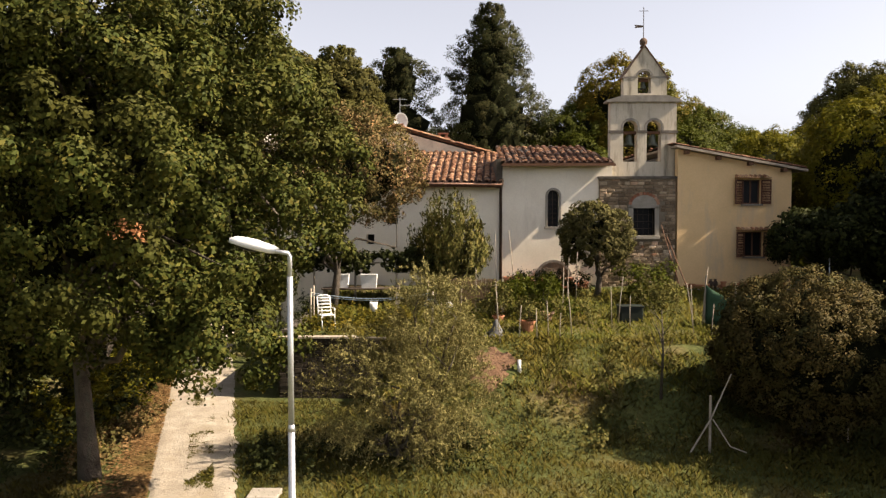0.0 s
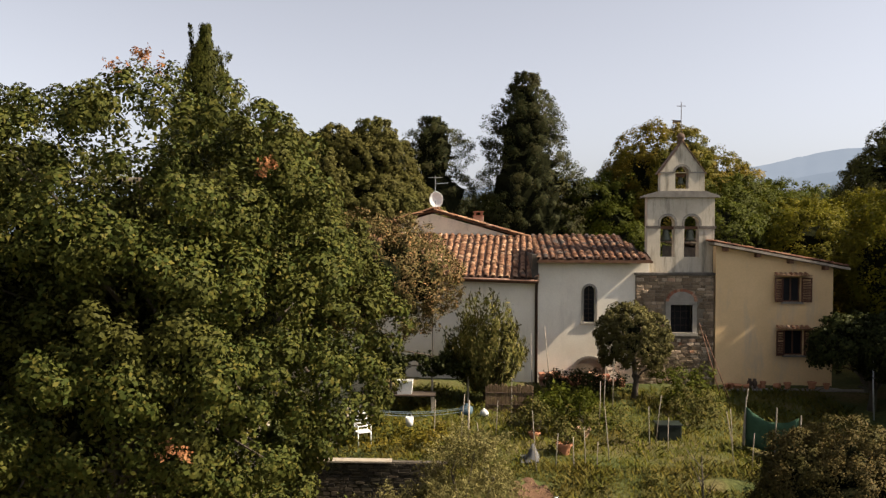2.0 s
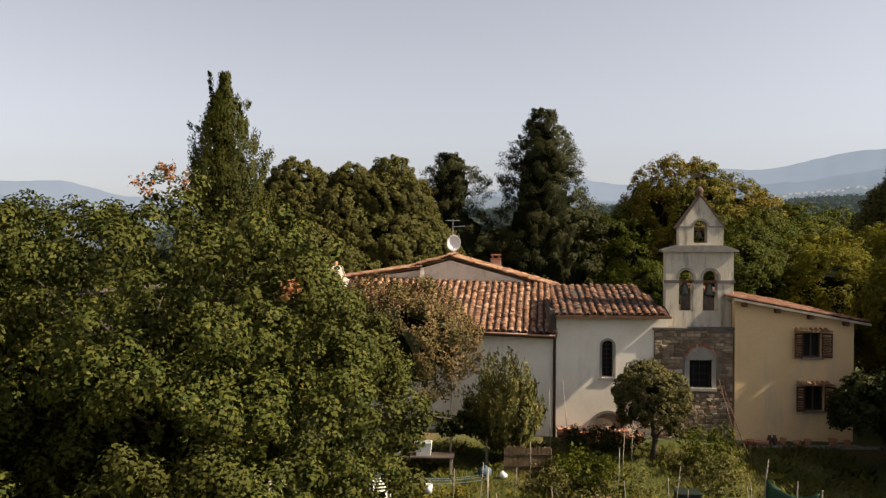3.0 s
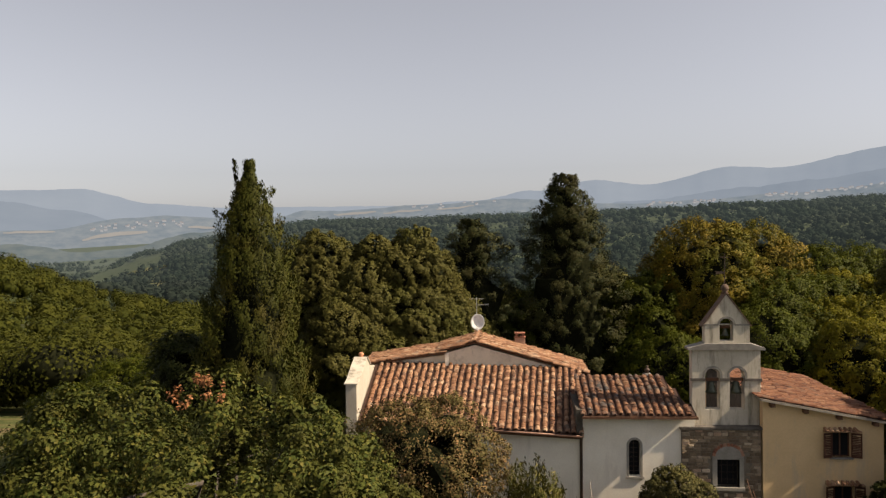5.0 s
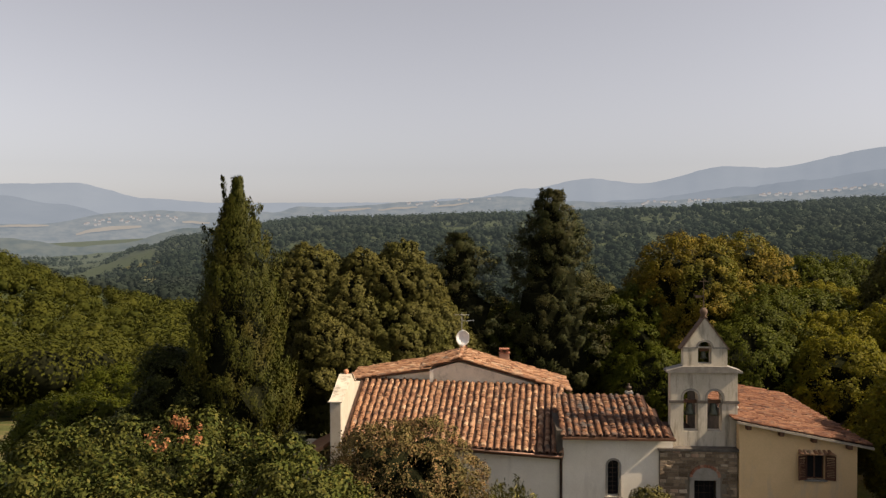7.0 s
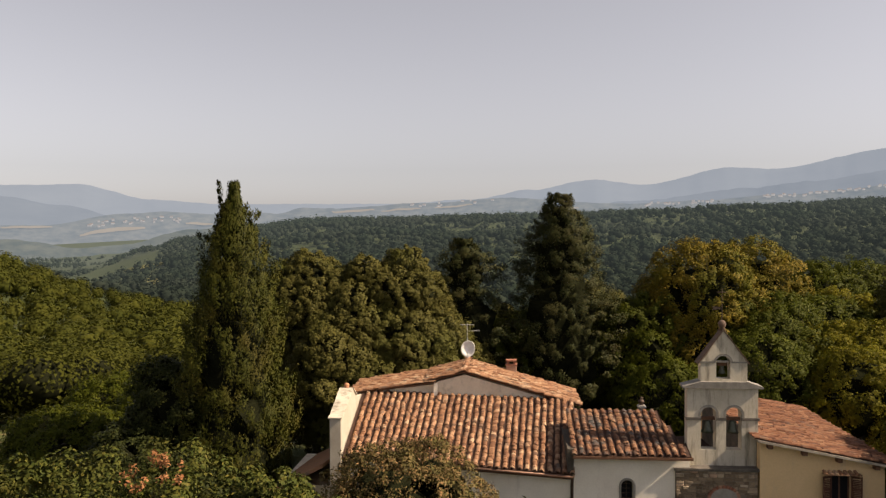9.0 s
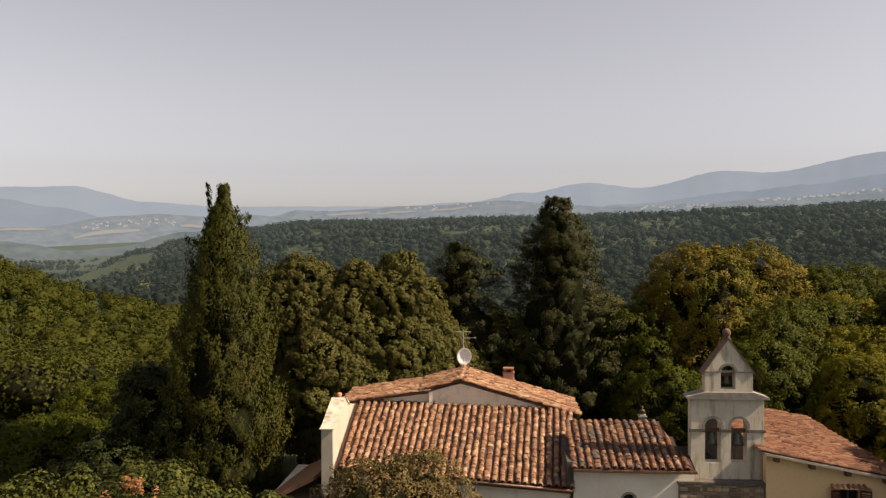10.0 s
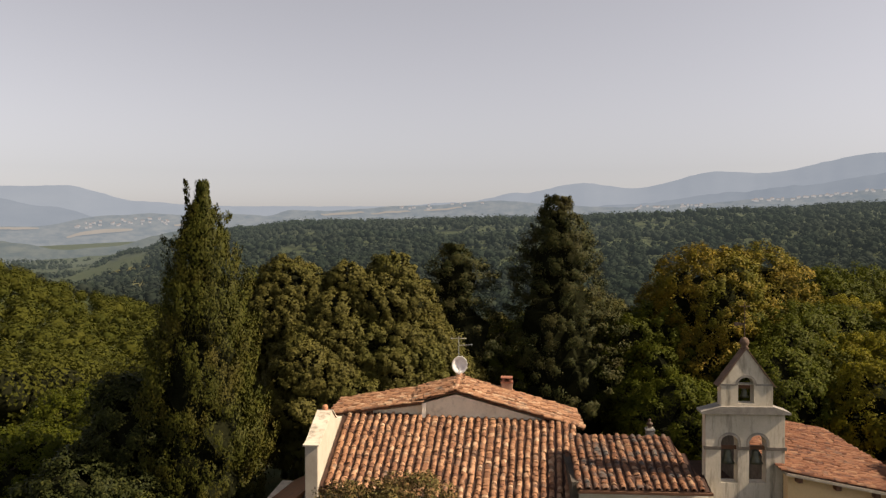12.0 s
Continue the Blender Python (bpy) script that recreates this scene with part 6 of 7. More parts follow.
for x in (11.35, 11.55):
    v = thing("dark_urn", (x, 35.3, 3.72), "slim dark metal urn on the stone ledge", "urn", "urns on the ledge")
    Geo().lathe([(0.001, 0), (0.07, 0), (0.05, 0.06), (0.11, 0.16), (0.10, 0.28), (0.05, 0.34), (0.07, 0.4), (0.001, 0.4)], (x, 35.3, 3.72), 14).ob("urn_body", IRON, v, smooth=True)

# white garden chair with a tall slatted back
ch = thing("garden_chair", (-3.85, 27.9, ground_z(-3.85, 27.9)), "white tubular garden chair with a slatted back", "chair")
mc = Matrix.Translation((-3.85, 27.9, ground_z(-3.85, 27.9))) @ pose(0, 0, 0, 0, 0, 25)


def cpart(name, path, r, mat=WHITE):
    Geo().tube([mc @ Vector(p) for p in path], [r] * len(path), 8).ob(name, mat, ch, smooth=True)


for sx in (-0.22, 0.22):
    cpart("back_leg", [(sx, 0.28, 0), (sx, 0.2, 0.45), (sx, 0.34, 1.02)], 0.02)
    cpart("front_leg", [(sx, -0.26, 0), (sx, -0.2, 0.44)], 0.02)
    cpart("armrest", [(sx, 0.24, 0.66), (sx, -0.22, 0.66), (sx, -0.2, 0.44)], 0.018)
cpart("top_rail", [(-0.22, 0.34, 1.02), (-0.12, 0.35, 1.06), (0.12, 0.35, 1.06), (0.22, 0.34, 1.02)], 0.02)
for z in (0.55, 0.66, 0.77, 0.88, 0.97):
    cpart("back_slat", [(-0.22, 0.2 + (z - 0.45) * 0.245, z), (0.22, 0.2 + (z - 0.45) * 0.245, z)], 0.022)
Geo().box(-0.24, 0.24, -0.24, 0.22, 0.43, 0.46, mc).ob("seat", WHITE, ch, bevel=0.01)

# plastic tubs, bucket and tables under the vine
def tub(x, y, z, w, h, label):
    t = thing("plastic_tub", (x, y, z), label, "tub", "white tubs in the garden")
    g = Geo()
    g.add([(x + sx * w * k, y + sy * w * 0.7 * k, z + zz) for zz, k in ((0, 0.42), (h, 0.5), (h, 0.45), (0.04, 0.38)) for sx, sy in ((-1, -1), (1, -1), (1, 1), (-1, 1))],
          [(3, 2, 1, 0)] + [(r * 4 + i, r * 4 + (i + 1) % 4, (r + 1) * 4 + (i + 1) % 4, (r + 1) * 4 + i) for r in range(3) for i in range(4)] + [(12, 13, 14, 15)])
    g.ob("tub_body", WHITE, t)
    Geo().tube([(x - w * 0.5, y - w * 0.36, z + h), (x + w * 0.5, y - w * 0.36, z + h)], [0.02, 0.02], 6).ob("rim", WHITE, t)


TABLE_Z = ground_z(-3, 31.5) + 0.75
TABLE_WOOD = mottled("table_wood", (0.040, 0.028, 0.020), (0.075, 0.055, 0.040), 2, 30, stretch=(1, 8, 8))
table = thing("garden_table", (-3.0, 31.4, ground_z(-3, 31.4)), "rough wooden garden table under the vine", "table")
Geo().box(-4.5, -1.6, 31.0, 31.8, TABLE_Z - 0.05, TABLE_Z).ob("tabletop", TABLE_WOOD, table, bevel=0.008)
for x in (-4.4, -1.7):
    for y in (31.08, 31.72):
        Geo().box(x - 0.04, x + 0.04, y - 0.04, y + 0.04, ground_z(x, y) - 0.05, TABLE_Z - 0.05).ob("leg", WOOD_GREY, table)
tub(-3.75, 31.4, TABLE_Z, 0.5, 0.5, "tall white plastic tub on the garden table")
tub(-2.75, 31.35, TABLE_Z, 0.62, 0.5, "white plastic tub on the garden table")
bucket = thing("bucket", (-2.35, 28.6, 3.45), "small white bucket hung on a garden line", "bucket")
Geo().lathe([(0.001, 0), (0.12, 0), (0.14, 0.3), (0.13, 0.3), (0.11, 0.03), (0.001, 0.03)], (-2.35, 28.6, 3.6), 14).ob("bucket_body", WHITE, bucket, smooth=True)
Geo().tube([(-2.49, 28.6, 3.9), (-2.35, 28.6, 4.05), (-2.21, 28.6, 3.9)], [0.01] * 3, 5).ob("handle", STEEL, bucket)


# washing line across the terrace
WIRE = mottled("blue_cord", (0.16, 0.22, 0.26), (0.24, 0.30, 0.34), 6, 40)
line = thing("washing_line", (-2.6, 28.6, ground_z(-2.6, 28.6)), "three thin cords strung between rough garden posts", "washing line")
for x in (-4.45, -0.35):
    for y in (28.3, 28.9):
        z = ground_z(x, y)
        Geo().tube([(x, y, z - 0.15), (x + 0.03, y, z + 1.25)], [0.035, 0.028], 8).ob("post", WOOD_GREY, line, smooth=True)
for y, z in ((28.3, 4.2), (28.6, 4.22), (28.9, 4.2)):
    Geo().tube([(-4.45 + 4.1 * i / 8, y, z - 0.2 * math.sin(math.pi * i / 8)) for i in range(9)], [0.009] * 9, 5).ob("cord", WIRE, line)
for x in (-4.45, -0.35):
    Geo().tube([(x, 28.25, 4.22), (x, 28.95, 4.22)], [0.022, 0.022], 6).ob("crossbar", WOOD_GREY, line)


def sack(x, y, w, h, mat_, label):
    """A slumped full bag."""
    z = ground_z(x, y)
    g = Geo()
    g.lathe([(0.001, 0), (w * 0.5, 0.0), (w * 0.56, h * 0.25), (w * 0.48, h * 0.6), (w * 0.28, h * 0.86), (w * 0.1, h * 0.94), (w * 0.17, h * 1.05), (0.001, h)], (x, y, z), 14)
    g.v = [(p[0] + 0.06 * noise.noise(Vector(p) * 4), p[1] + 0.06 * noise.noise(Vector(p) * 4 + Vector((9, 0, 0))), p[2]) for p in g.v]
    return tagged(g.ob("garden_sack", mat_, None, smooth=True), label, "sack", "sacks by the shrub")


BLUE_SHEET = mottled("blue_plastic", (0.05, 0.09, 0.12), (0.09, 0.14, 0.18), 4, 30, rough=0.5)
sack(-0.45, 31.4, 0.5, 0.36, BLUE_SHEET, "faded blue plastic sack beside the shrub")
sack(0.25, 31.1, 0.26, 0.24, WHITE, "small white plastic sack on the grass")


# ---- vine pergola ----
perg = thing("vine_pergola", (-2.6, 32.5, 3.4), "rustic pergola overgrown with vine before the church wall", "pergola")
for x in (-5.0, -3.4, -1.8, -0.4):
    z = ground_z(x, 32.4)
    Geo().tube([(x, 32.4, z - 0.1), (x + 0.03, 32.42, 5.0)], [0.05, 0.04], 8).ob("post", WOOD_GREY, perg)
Geo().tube([(-5.2, 32.4, 4.95), (-2.5, 32.4, 5.02), (-0.2, 32.4, 4.95)], [0.035] * 3, 8).ob("beam", WOOD_GREY, perg)
rp = np.random.default_rng(77)
vc = np.stack([rp.uniform(-5.6, -0.1, 70), rp.uniform(31.9, 33.0, 70), rp.uniform(4.7, 5.35, 70)], 1)
vp, vo = crown(rp, vc, unit(np.tile([0, -0.6, 0.6], (70, 1))), 75, 0.1, 0.32)
leafy("vine", DARK_LEAF, perg, vp, vo, 0.16, 0.13, rp, "dark green vine leaves")


# ---- stakes, poles and fences of the garden ----
rs = np.random.default_rng(40)


def stake(x, y, h, r=0.016, lean=4, mat=WOOD_GREY, label="thin weathered garden stake stuck in the soil", group="garden stakes", name="stake"):
    z = ground_z(x, y)
    dx, dy = math.tan(radians(rs.normal(0, lean))) * h, math.tan(radians(rs.normal(0, lean))) * h
    o = Geo().tube([(x, y, z - 0.15), (x + dx * 0.5 + rs.normal(0, 0.01), y + dy * 0.5, z + h * 0.5), (x + dx, y + dy, z + h)], [r, r * 0.9, r * 0.7], 7).ob(name, mat, None, smooth=True)
    return tagged(o, label, "stake", group)


for x, y, h in ((1.75, 25.6, 1.9), (2.35, 25.9, 1.1), (2.9, 25.8, 1.0), (3.3, 26.2, 1.2), (3.6, 25.9, 0.9), (4.1, 26.6, 1.7), (4.2, 29.5, 1.8), (4.6, 31.0, 1.9), (5.6, 27.8, 1.4), (5.9, 28.3, 1.6), (6.15, 27.6, 1.1),
                (7.9, 26.4, 1.7), (8.1, 27.2, 1.5), (8.35, 26.2, 1.1), (8.6, 27.9, 2.0), (-0.6, 28.5, 1.5), (0.6, 29.0, 1.2), (1.2, 30.5, 1.6), (-1.5, 28.0, 1.5), (0.1, 27.2, 1.0), (2.2, 33.8, 2.6), (5.1, 32.0, 2.0)):
    stake(x, y, h)
tripod = thing("pole_tripod", (6.55, 20.85, ground_z(6.55, 20.85)), "rough wooden poles propped together on the shaded bank", "support poles")
zt = ground_z(6.55, 20.85)
Geo().tube([(6.55, 20.85, zt - 0.1), (6.55, 20.85, zt + 1.42)], [0.035, 0.03], 8).ob("pole", WOOD_GREY, tripod)
Geo().tube([(6.05, 20.75, zt + 0.05), (6.55, 20.8, zt + 0.85), (7.05, 20.85, zt + 1.95)], [0.022, 0.02, 0.016], 8).ob("prop", WOOD_GREY, tripod)
Geo().tube([(6.6, 20.8, zt + 0.85), (7.0, 20.7, zt + 0.2), (7.4, 20.7, zt + 0.05)], [0.018, 0.018, 0.016], 8).ob("prop", WOOD_GREY, tripod)
stake(10.2, 21.4, 1.5, 0.025, 1)
stake(14.5, 31.3, 2.2, 0.03, 1, STEEL, "thin metal post on the upper lawn")
wp = Geo().tube([(2.17, 23.93, ground_z(2.17, 23.93) - 0.1), (2.17, 23.93, 2.78)], [0.055, 0.055], 12).ob("drain_pipe", WHITE, None, smooth=True)
tagged(wp, "short white plastic pipe standing on the bank", "pipe")
for x0, y0, x1, z1 in ((9.75, 33.9, 9.35, 6.4), (10.0, 33.6, 9.6, 5.9)):
    o = Geo().tube([(x0, y0, ground_z(x0, y0) - 0.05), (x1, 35.7, z1)], [0.026, 0.018], 8).ob("bean_pole", WOOD_DARK, None, smooth=True)
    tagged(o, "long pole leaning against the tower", "pole", "poles leaning on the tower")
pole = Geo().tube([(3.05, 35.2, 3.5), (2.85, 35.85, 6.2)], [0.02, 0.014], 7).ob("bean_pole", WOOD_GREY, None, smooth=True)
tagged(pole, "thin pale pole leaning on the church wall", "pole")

NET_GREEN = mottled("green_netting", (0.03, 0.075, 0.04), (0.05, 0.11, 0.06), 4, 60)
net = thing("net_fence", (9.3, 27.5, 3.1), "sagging green net between rough garden posts", "fence")
for x, y, h in ((8.7, 28.0, 1.7), (9.4, 27.2, 1.6), (10.0, 26.8, 1.5)):
    Geo().tube([(x, y, ground_z(x, y) - 0.1), (x + 0.06, y, ground_z(x, y) + h)], [0.03, 0.024], 7).ob("post", WOOD_GREY, net)
nv, nq = [], []
for i in range(11):
    s = i / 10
    x, y = 8.75 + 1.25 * s, 28.0 - 1.2 * s
    for k in range(5):
        nv.append((x, y + 0.05 * math.sin(i * 1.7 + k), ground_z(x, y) + 0.1 + (1.3 - 0.35 * math.sin(s * math.pi)) * k / 4))
nq = [(i * 5 + k, (i + 1) * 5 + k, (i + 1) * 5 + k + 1, i * 5 + k + 1) for i in range(10) for k in range(4)]
no = child(new("netting", fast_mesh("netting", nv, nq, NET_GREEN)), net)
sm = no.modifiers.new("thickness", "SOLIDIFY")
sm.thickness = 0.012

# brown reed screen beside the broom shrub
REED = mottled("brown_reed", (0.10, 0.065, 0.035), (0.19, 0.13, 0.075), 3, 30)
screen = thing("reed_screen", (1.2, 31.6, 3.4), "brown woven reed screen on the terrace", "screen")
for i in range(36):
    x = 0.3 + i * 0.05
    z = ground_z(x, 31.6)
    Geo().tube([(x, 31.6, z - 0.05), (x + rs.normal(0, 0.008), 31.6, z + 1.0 + rs.normal(0, 0.03))], [0.027, 0.024], 6, True).ob("reed", REED, screen)
for k in (0.3, 0.75):
    z = ground_z(1.2, 31.6) + k
    Geo().tube([(0.28, 31.57, z), (2.1, 31.57, z)], [0.012, 0.012], 6).ob("binding_wire", IRON, screen)

# pale net thrown over seedlings
NET_GREY = mottled("grey_fleece", (0.07, 0.07, 0.072), (0.13, 0.13, 0.13), 4, 40)
fl, fq = [], []
for i in range(13):
    for k in range(13):
        x, y = 1.3 + i * 0.05, 26.2 + k * 0.06
        fl.append((x, y, ground_z(x, y) + 0.06 + 0.5 * math.exp(-((i - 8) / 3.2) ** 2 - ((k - 6) / 3.6) ** 2) + 0.05 * noise.noise(Vector((x * 4, y * 4, 0)))))
fq = [(i * 13 + k, (i + 1) * 13 + k, (i + 1) * 13 + k + 1, i * 13 + k + 1) for i in range(12) for k in range(12)]
fo = new("garden_fleece", fast_mesh("garden_fleece", fl, fq, NET_GREY))
fo.data.shade_smooth()
tagged(fo, "grey garden fleece draped over seedlings", "fleece")

# bare sapling on the bank
sap = thing("dead_sapling", (5.9, 22.9, ground_z(5.9, 22.9)), "leafless dead sapling on the bank", "sapling")
zs = ground_z(5.9, 22.9)
Geo().tube([(5.9, 22.9, zs - 0.1), (5.95, 22.9, zs + 1.3), (5.9, 22.9, zs + 2.4)], [0.045, 0.03, 0.012], 8).ob("trunk", BARK, sap, smooth=True)
for i in range(9):
    a, h = rs.uniform(0, 6.28), rs.uniform(0.7, 2.1)
    Geo().tube([(5.93, 22.9, zs + h), (5.93 + 0.3 * math.cos(a), 22.9 + 0.3 * math.sin(a), zs + h + 0.3), (5.93 + 0.55 * math.cos(a), 22.9 + 0.5 * math.sin(a), zs + h + 0.65)], [0.014, 0.009, 0.004], 5).ob("twig", BARK, sap)
# concrete cover by the drive
cc = Geo().box(-4.1, -3.45, 17.9, 18.5, ground_z(-3.8, 18.2) - 0.1, ground_z(-3.8, 18.2) + 0.12).ob("manhole_block", STONE_PALE, None, bevel=0.02)
tagged(cc, "small concrete inspection block beside the drive", "manhole")


# ---- grass and weeds ----
def blades(name, label, n, area, height, seed, keep, mat=GRASS_MAT, wide=0.025):
    rng = np.random.default_rng(seed)
    pts = []
    while len(pts) < n:
        x, y = rng.uniform(*area[0]), rng.uniform(*area[1])
        if keep(x, y):
            pts.append((x, y, ground_z(x, y)))
    p = np.array(pts)
    h = height * rng.uniform(0.4, 1.3, (n, 1)) * np.array([[0.7 + 0.6 * noise.noise(Vector((a * 0.8, b * 0.8, 3)))] for a, b, _ in pts])
    lean = rng.normal(0, 0.35, (n, 3)) * h
    lean[:, 2] = np.abs(h[:, 0])
    side = unit(rng.normal(0, 1, (n, 3)) * np.array([1, 1, 0])) * wide
    side *= np.where(side[:, :1] < 0, -1.0, 1.0)
    v = np.stack([p - side, p + side, p + lean * 0.6 + side * 0.7, p + lean * np.array([1.5, 1.5, 1])], 1).reshape(-1, 3)
    me = fast_mesh(name, v, np.arange(n * 4).reshape(-1, 4), mat)
    round_off(me, unit(rng.normal(0, 0.45, (n, 3)) + np.array([0, -0.25, 1.0])), 4)
    return tagged(new(name, me), label, "grass", kind="stuff")


def off_road(x, y):
    e = x - road_x(y)
    return abs(e) > 1.05 + rs.normal(0, 0.12) and not -2.1 < e < 0 and not (x < -2.2 and 25.7 < y < 26.5) and not on_slip(x, y)


def on_slip(x, y):
    """Bare places where the bank has slipped."""
    return ((x - 1.4) / 0.7) ** 2 + ((y - 24.1) / 1.0) ** 2 < 1.1 or ((x - 7.2) / 0.9) ** 2 + ((y - 24.9) / 0.35) ** 2 < 1.0


blades("grass", "tufts of half-dry meadow grass", 62000, ((-9.5, 13), (16.5, 26)), 0.17, 51, off_road, wide=0.014)
blades("garden_weeds", "tall garden weeds and grasses on the terrace", 34000, ((-4.7, 14), (23, 35)), 0.26, 52, lambda x, y: ground_z(x, y) > 1.6 and not on_slip(x, y), GARDEN_GREEN, wide=0.016)


def plants(name, label, n, area, top, mat, seed, leaf=0.1):
    rng = np.random.default_rng(seed)
    c = np.stack([rng.uniform(*area[0], n), rng.uniform(*area[1], n), np.zeros(n)], 1)
    c[:, 2] = [ground_z(a, b) for a, b, _ in c] + rng.uniform(0.15, top, n)
    p, o = crown(rng, c, unit(np.tile([0, -0.4, 0.9], (n, 1))), 60, leaf, 0.3)
    v, q = leaves(p, o, leaf, leaf * 0.55, rng, wild=0.5)
    me = fast_mesh(name, v, q, mat)
    round_off(me, unit(o + rng.normal(0, 0.3, o.shape)), 4)
    return tagged(new(name, me), label, "plants", kind="stuff")


plants("vegetable_bed", "mixed leafy vegetables and flowers on the terrace", 45, ((1.3, 5.2), (28.2, 30.5)), 0.6, WILLOW, 61)
plants("courgette_bed", "broad-leaved green vegetables beside the clay pots", 26, ((1.9, 4.4), (29.2, 31.5)), 1.0, ROBINIA, 72, 0.17)
plants("garden_shrub", "leafy green garden shrubs below the tower", 30, ((7.2, 9.0), (31.5, 34.2)), 1.2, ROBINIA, 73, 0.14)
plants("herb_bed", "dark leafy herbs along the church wall", 70, ((2.7, 6.0), (33.8, 35.0)), 0.7, DARK_LEAF, 68)
plants("bean_row", "row of green beans beside the tower", 45, ((7.0, 8.6), (29.5, 32.5)), 0.9, WILLOW, 69)
plants("yellow_weeds", "yellowing weeds at the terrace edge", 50, ((-4.6, -0.8), (26.6, 29.5)), 0.35, GOLDEN, 62)
plants("bank_weeds", "green weeds on the shaded bank", 40, ((0.5, 9.5), (20.8, 25)), 0.2, WILLOW, 63)
plants("bank_weeds", "nettles and weeds at the foot of the bank", 60, ((-4.5, 1), (19.0, 22)), 0.25, DARK_LEAF, 64)
plants("ivy_hedge", "ivy-covered hedge along the drive", 190, ((-10.2, -8.5), (20.5, 28.5)), 1.7, LIME, 65)
plants("dry_ivy", "yellowing ivy at the drive's edge", 55, ((-8.9, -7.9), (19, 24.5)), 0.3, BROWNING, 66)
plants("wall_ivy", "dark ivy hanging on the garden wall", 60, ((-5.4, -4.9), (26.2, 34)), 2.2, DARK_LEAF, 67)
plants("undergrowth", "dark shaded undergrowth below the oak", 260, ((-14.5, -8.7), (18, 30)), 1.6, DARK_LEAF, 70, 0.16)
blades("track_grass", "thin grass down the middle of the drive", 13000, ((-9.0, -4.8), (14.5, 31)), 0.09, 53, lambda x, y: abs(x - road_x(y) - 0.15) < 0.3 and noise.noise(Vector((x * 1.5, y * 0.9, 8))) > -0.12)

# dead leaves along the drive's edge
LITTER = leaf_mat("leaf_litter", [(0.0, (0.105, 0.057, 0.023)), (0.6, (0.189, 0.111, 0.047)), (1.0, (0.294, 0.189, 0.091))], (0.140, 0.101, 0.039), 1.2)
rl = np.random.default_rng(88)
ly = rl.uniform(13, 31, 15000)
lx = np.array([road_x(q) for q in ly]) - 0.95 - np.abs(rl.normal(0, 0.55, len(ly)))
lp = np.stack([lx, ly, [ground_z(a, b) + 0.03 for a, b in zip(lx, ly)]], 1)
lv, lq = leaves(lp, np.tile([0.0, 0.0, 1.0], (len(lp), 1)), 0.09, 0.06, rl, up=0.8, wild=0.35)
tagged(new("leaf_litter", fast_mesh("leaf_litter", lv, lq, LITTER)), "brown dead leaves along the drive's edge", "leaves", kind="stuff")

# bare soil where the bank has slipped
SOIL = mottled("bare_soil", (0.085, 0.045, 0.024), (0.15, 0.085, 0.048), 3, 14, rough=1.0, bumpy=1.0, dist=0.05)
sv, sq = [], []
for i in range(15):
    for k in range(19):
        a, b = i / 14 * 2 - 1, k / 18 * 2 - 1
        x, y = 1.4 + a * 0.75 + 0.16 * math.sin(b * 4), 24.1 + b * 1.1
        edge = 1 - max(0.0, a * a + b * b + 0.9 * noise.noise(Vector((x * 2.3, y * 2.3, 7)))) 
        sv.append((x, y, ground_z(x, y) - 0.03 + 0.06 * min(1.0, max(-2.0, edge * 1.6)) + 0.05 * noise.noise(Vector((x * 5, y * 5, 2)))))
sq = [(i * 19 + k, (i + 1) * 19 + k, (i + 1) * 19 + k + 1, i * 19 + k + 1) for i in range(14) for k in range(18)]
so = new("soil_slip", fast_mesh("soil_slip", sv, sq, SOIL))
so.data.shade_smooth()
tagged(so, "reddish bare soil where the bank has slipped", "soil", kind="structure")

# low stack of old bricks along the church wall
stack = thing("brick_stack", (4.3, 35.6, ground_z(4.3, 35.6)), "low rough stack of reddish old bricks along the church wall", "bricks")
rk = random.Random(12)
bx, bms = 2.75, []
while bx < 6.3:
    hgt = rk.choice((3, 4, 4, 5)) if bx < 5.6 else rk.choice((2, 3))
    for lay in range(hgt):
        w = rk.uniform(0.22, 0.28)
        z = ground_z(bx, 35.6) + lay * 0.105
        bms.append((bx + rk.uniform(-0.03, 0.03), 35.62 + rk.uniform(-0.06, 0.06), z, w, rk.uniform(-0.12, 0.12)))
    bx += 0.3
brick_mesh = None
for x, y, z, w, turn in bms:
    if brick_mesh is None:
        o = Geo().box(-0.13, 0.13, -0.24, 0.24, 0.0, 0.1).ob("brick", BRICK, stack, bevel=0.012)
        brick_mesh = o.data
    else:
        o = child(new("brick", brick_mesh), stack)
    o.matrix_basis = pose(x, y, z, 0, 0, math.degrees(turn))
# dark water tank among the beans
TANK_GREEN = mottled("tank_plastic", (0.007, 0.011, 0.008), (0.012, 0.018, 0.012), 2, 10, rough=0.55)
tank = thing("water_tank", (6.45, 28.9, ground_z(6.45, 28.9)), "dark green plastic water tank in the garden", "water tank")
zt = ground_z(6.45, 28.9)
Geo().box(6.05, 6.85, 28.6, 29.2, zt - 0.02, zt + 0.5).ob("body", TANK_GREEN, tank, bevel=0.05)
Geo().box(6.02, 6.88, 28.57, 29.23, zt + 0.5, zt + 0.54).ob("rim", TANK_GREEN, tank, bevel=0.015)


# ---- roof tiles, one by one ----
tiled_roof(nave_roof, E0 + Vector((0, 0, 0.01)), E1 + Vector((0, 0, 0.01)), E2 + Vector((0, 0, 0.01)), 1, d=E3 + Vector((0, 0, 0.01)))
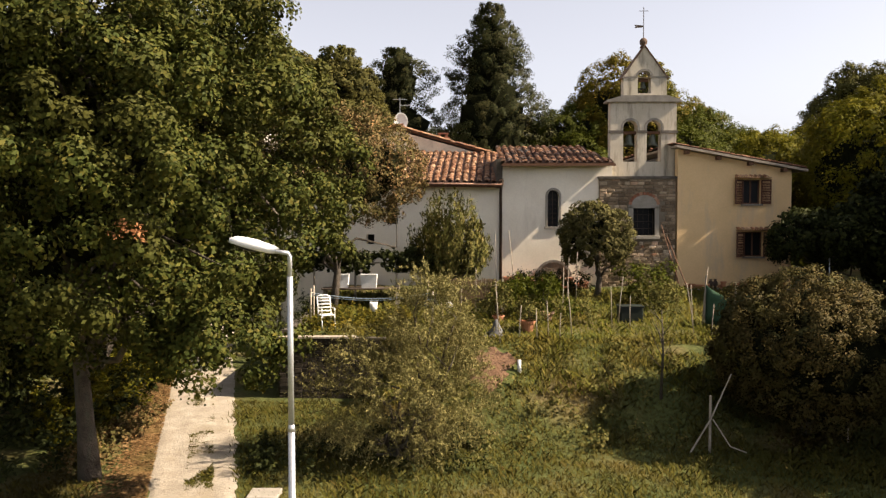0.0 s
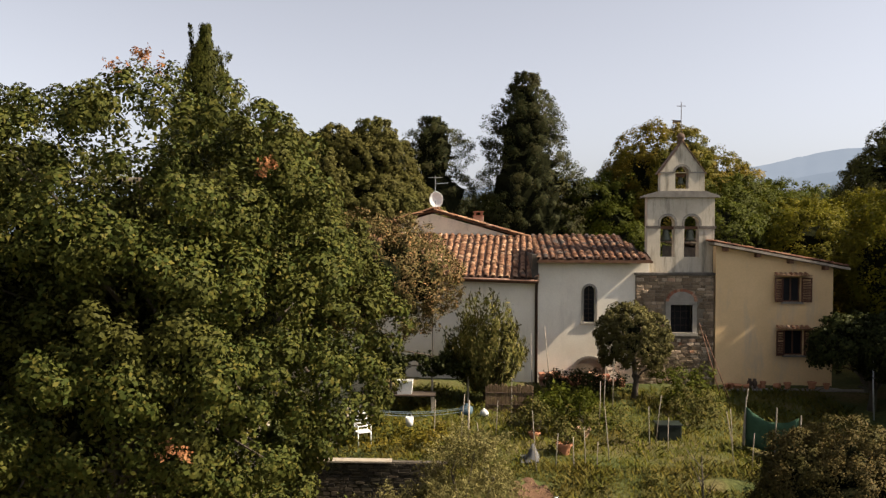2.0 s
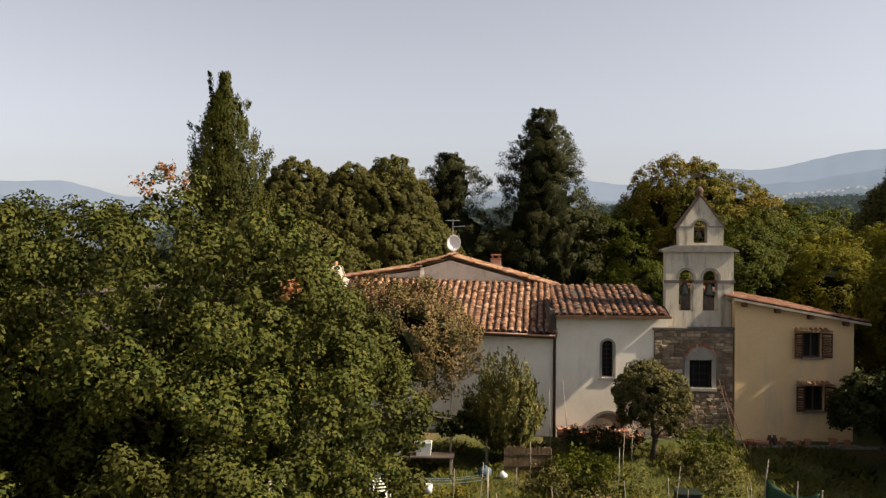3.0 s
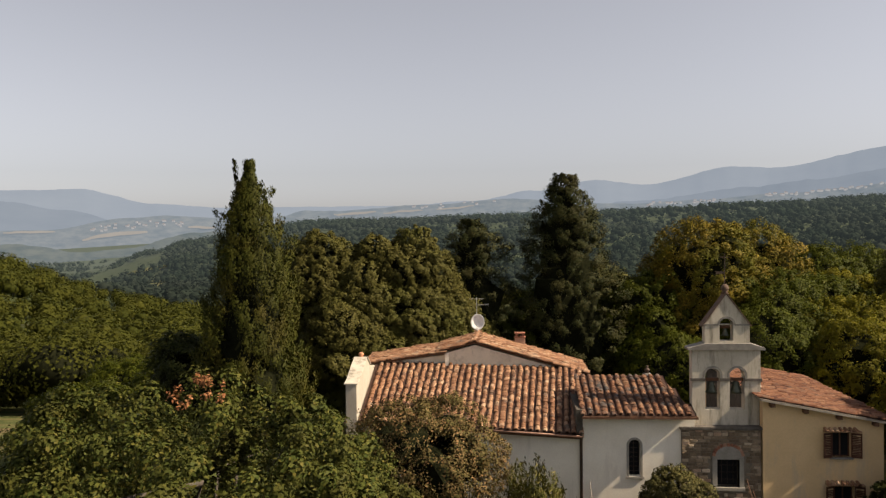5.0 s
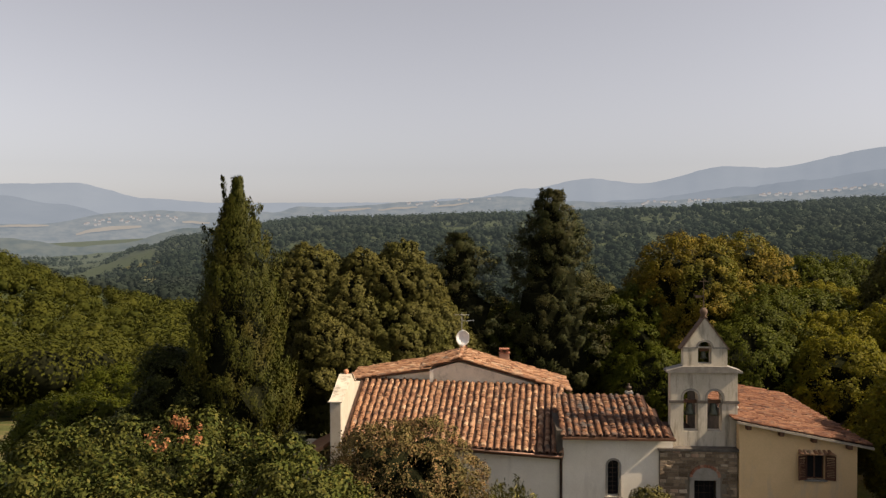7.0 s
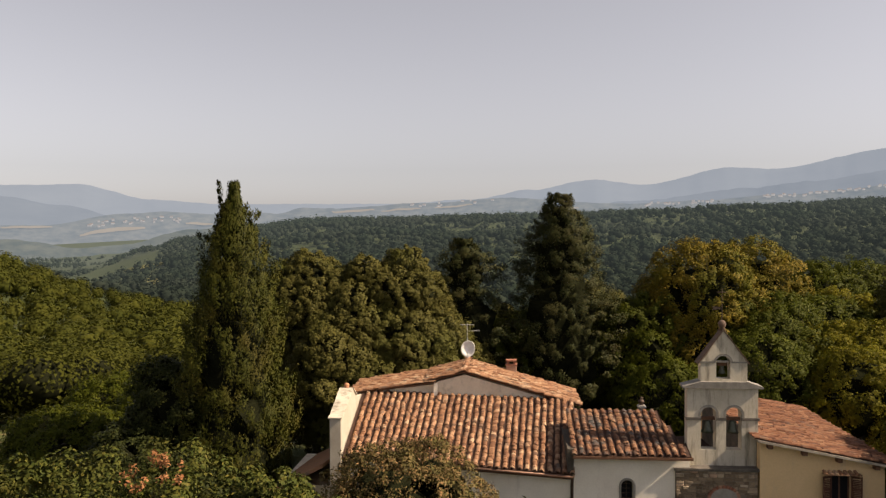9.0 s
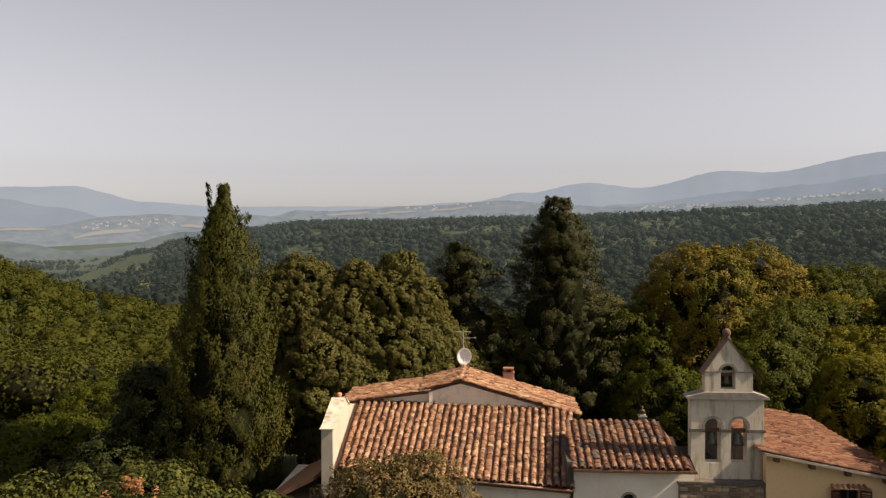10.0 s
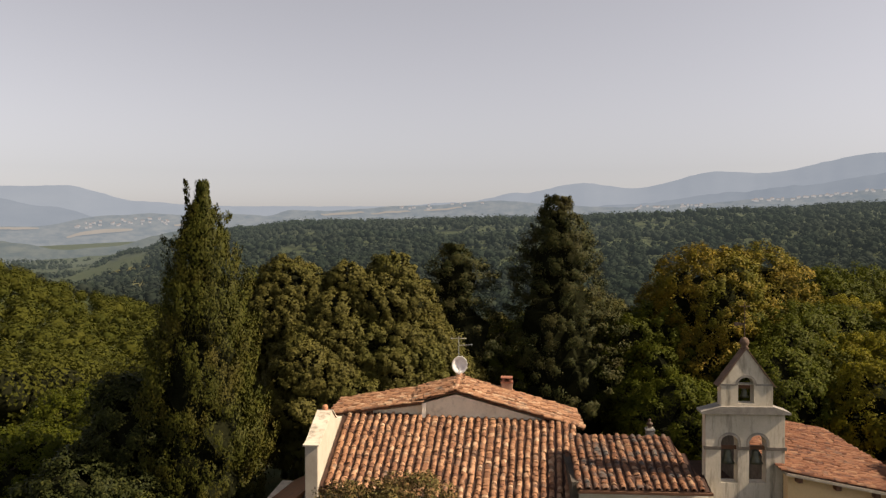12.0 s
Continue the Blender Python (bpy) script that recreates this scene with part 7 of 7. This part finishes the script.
tiled_roof(chancel_roof, C0, C1, C2, 2, width_at=lambda s: (0, 1 - 0.165 * s), mats=(TILE_OLD, TILE_OLD_JOIN))
tiled_roof(h_roof, H1, H0, H2 + (H1 - H0), 4, limit=0, single=False, mats=(TILE_HOUSE, TILE_HOUSE), module=0.27, row=0.22)


# ---- rubble stones of the tower and the garden wall ----
def stone_piece(seed):
    rng = np.random.default_rng(seed)
    g = Geo()
    j = lambda: rng.uniform(-0.05, 0.05)
    front = [(-0.5 + j(), -0.5 + j()), (0.5 + j(), -0.5 + j()), (0.5 + j(), 0.5 + j()), (-0.5 + j(), 0.5 + j())]
    p = [(a, 0.5, b) for a, b in front] + [(a * 0.97, -0.25, b * 0.95) for a, b in front] + [(a * 0.84, -0.5 + j() * 2, b * 0.78) for a, b in front]
    return g.add(p, [(0, 4, 5, 1), (1, 5, 6, 2), (2, 6, 7, 3), (3, 7, 4, 0), (4, 8, 9, 5), (5, 9, 10, 6), (6, 10, 11, 7), (7, 11, 8, 4), (8, 11, 10, 9)][::1])


STONES = {m.name: [stone_piece(k).mesh("stone", m) for k in range(8)] for m in (STONE, STONE_SHADED)}


def stone_face(owner, a0, a1, z0, z1, place, seed, hole=None, limit=300, mean=0.26, mat=STONE):
    rng = np.random.default_rng(seed)
    rest, count, z = Geo(), 0, z0
    while z < z1 - 0.04:
        h = min(rng.uniform(0.07, 0.17), z1 - z)
        a = a0
        while a < a1 - 0.03:
            w = min(rng.uniform(mean * 0.5, mean * 1.6), a1 - a)
            if a1 - a - w < 0.08:
                w = a1 - a
            if not (hole and a + w > hole[0] and a < hole[1] and z + h > hole[2] and z < hole[3]):
                m = place(a + w / 2, z + h / 2) @ Matrix.Diagonal((w - 0.012, 0.07 + rng.uniform(0, 0.03), h - 0.01, 1)) 
                me = STONES[mat.name][int(rng.integers(8))]
                if count < limit:
                    s = new("stone", me)
                    s.parent = owner
                    s.matrix_basis = owner.matrix_basis.inverted() @ m
                    count += 1
                else:
                    rest.add([m @ v.co for v in me.vertices], [tuple(p.vertices) for p in me.polygons])
            a += w
        z += h
    if rest.f:
        tagged(rest.ob("rubble", STONE_JOIN if mat == STONE else mat, owner), "coursed rubble stones", kind="stuff")


stone_face(tower, 6.73, 10.02, 3.3, 8.38, lambda a, b: Matrix.Translation((a, 35.965 + 0.012 * math.sin(a * 37 + b * 53), b)) @ pose(0, 0, 0, 0, 2.5 * math.sin(a * 91 + b * 17), 0), 71, (7.97, 9.32, 5.78, 7.3))
stone_face(garden_wall, -5.05, -0.9, 0.5, 3.06, lambda a, b: Matrix.Translation((a, 26.07, b)), 72, None, 200, mat=STONE_SHADED)
stone_face(garden_wall, 26.1, 36.0, 0.8, 3.2, lambda a, b: Matrix.Translation((-5.06, a, b)) @ pose(0, 0, 0, 0, 0, -90), 73, None, 0, mat=STONE_SHADED)
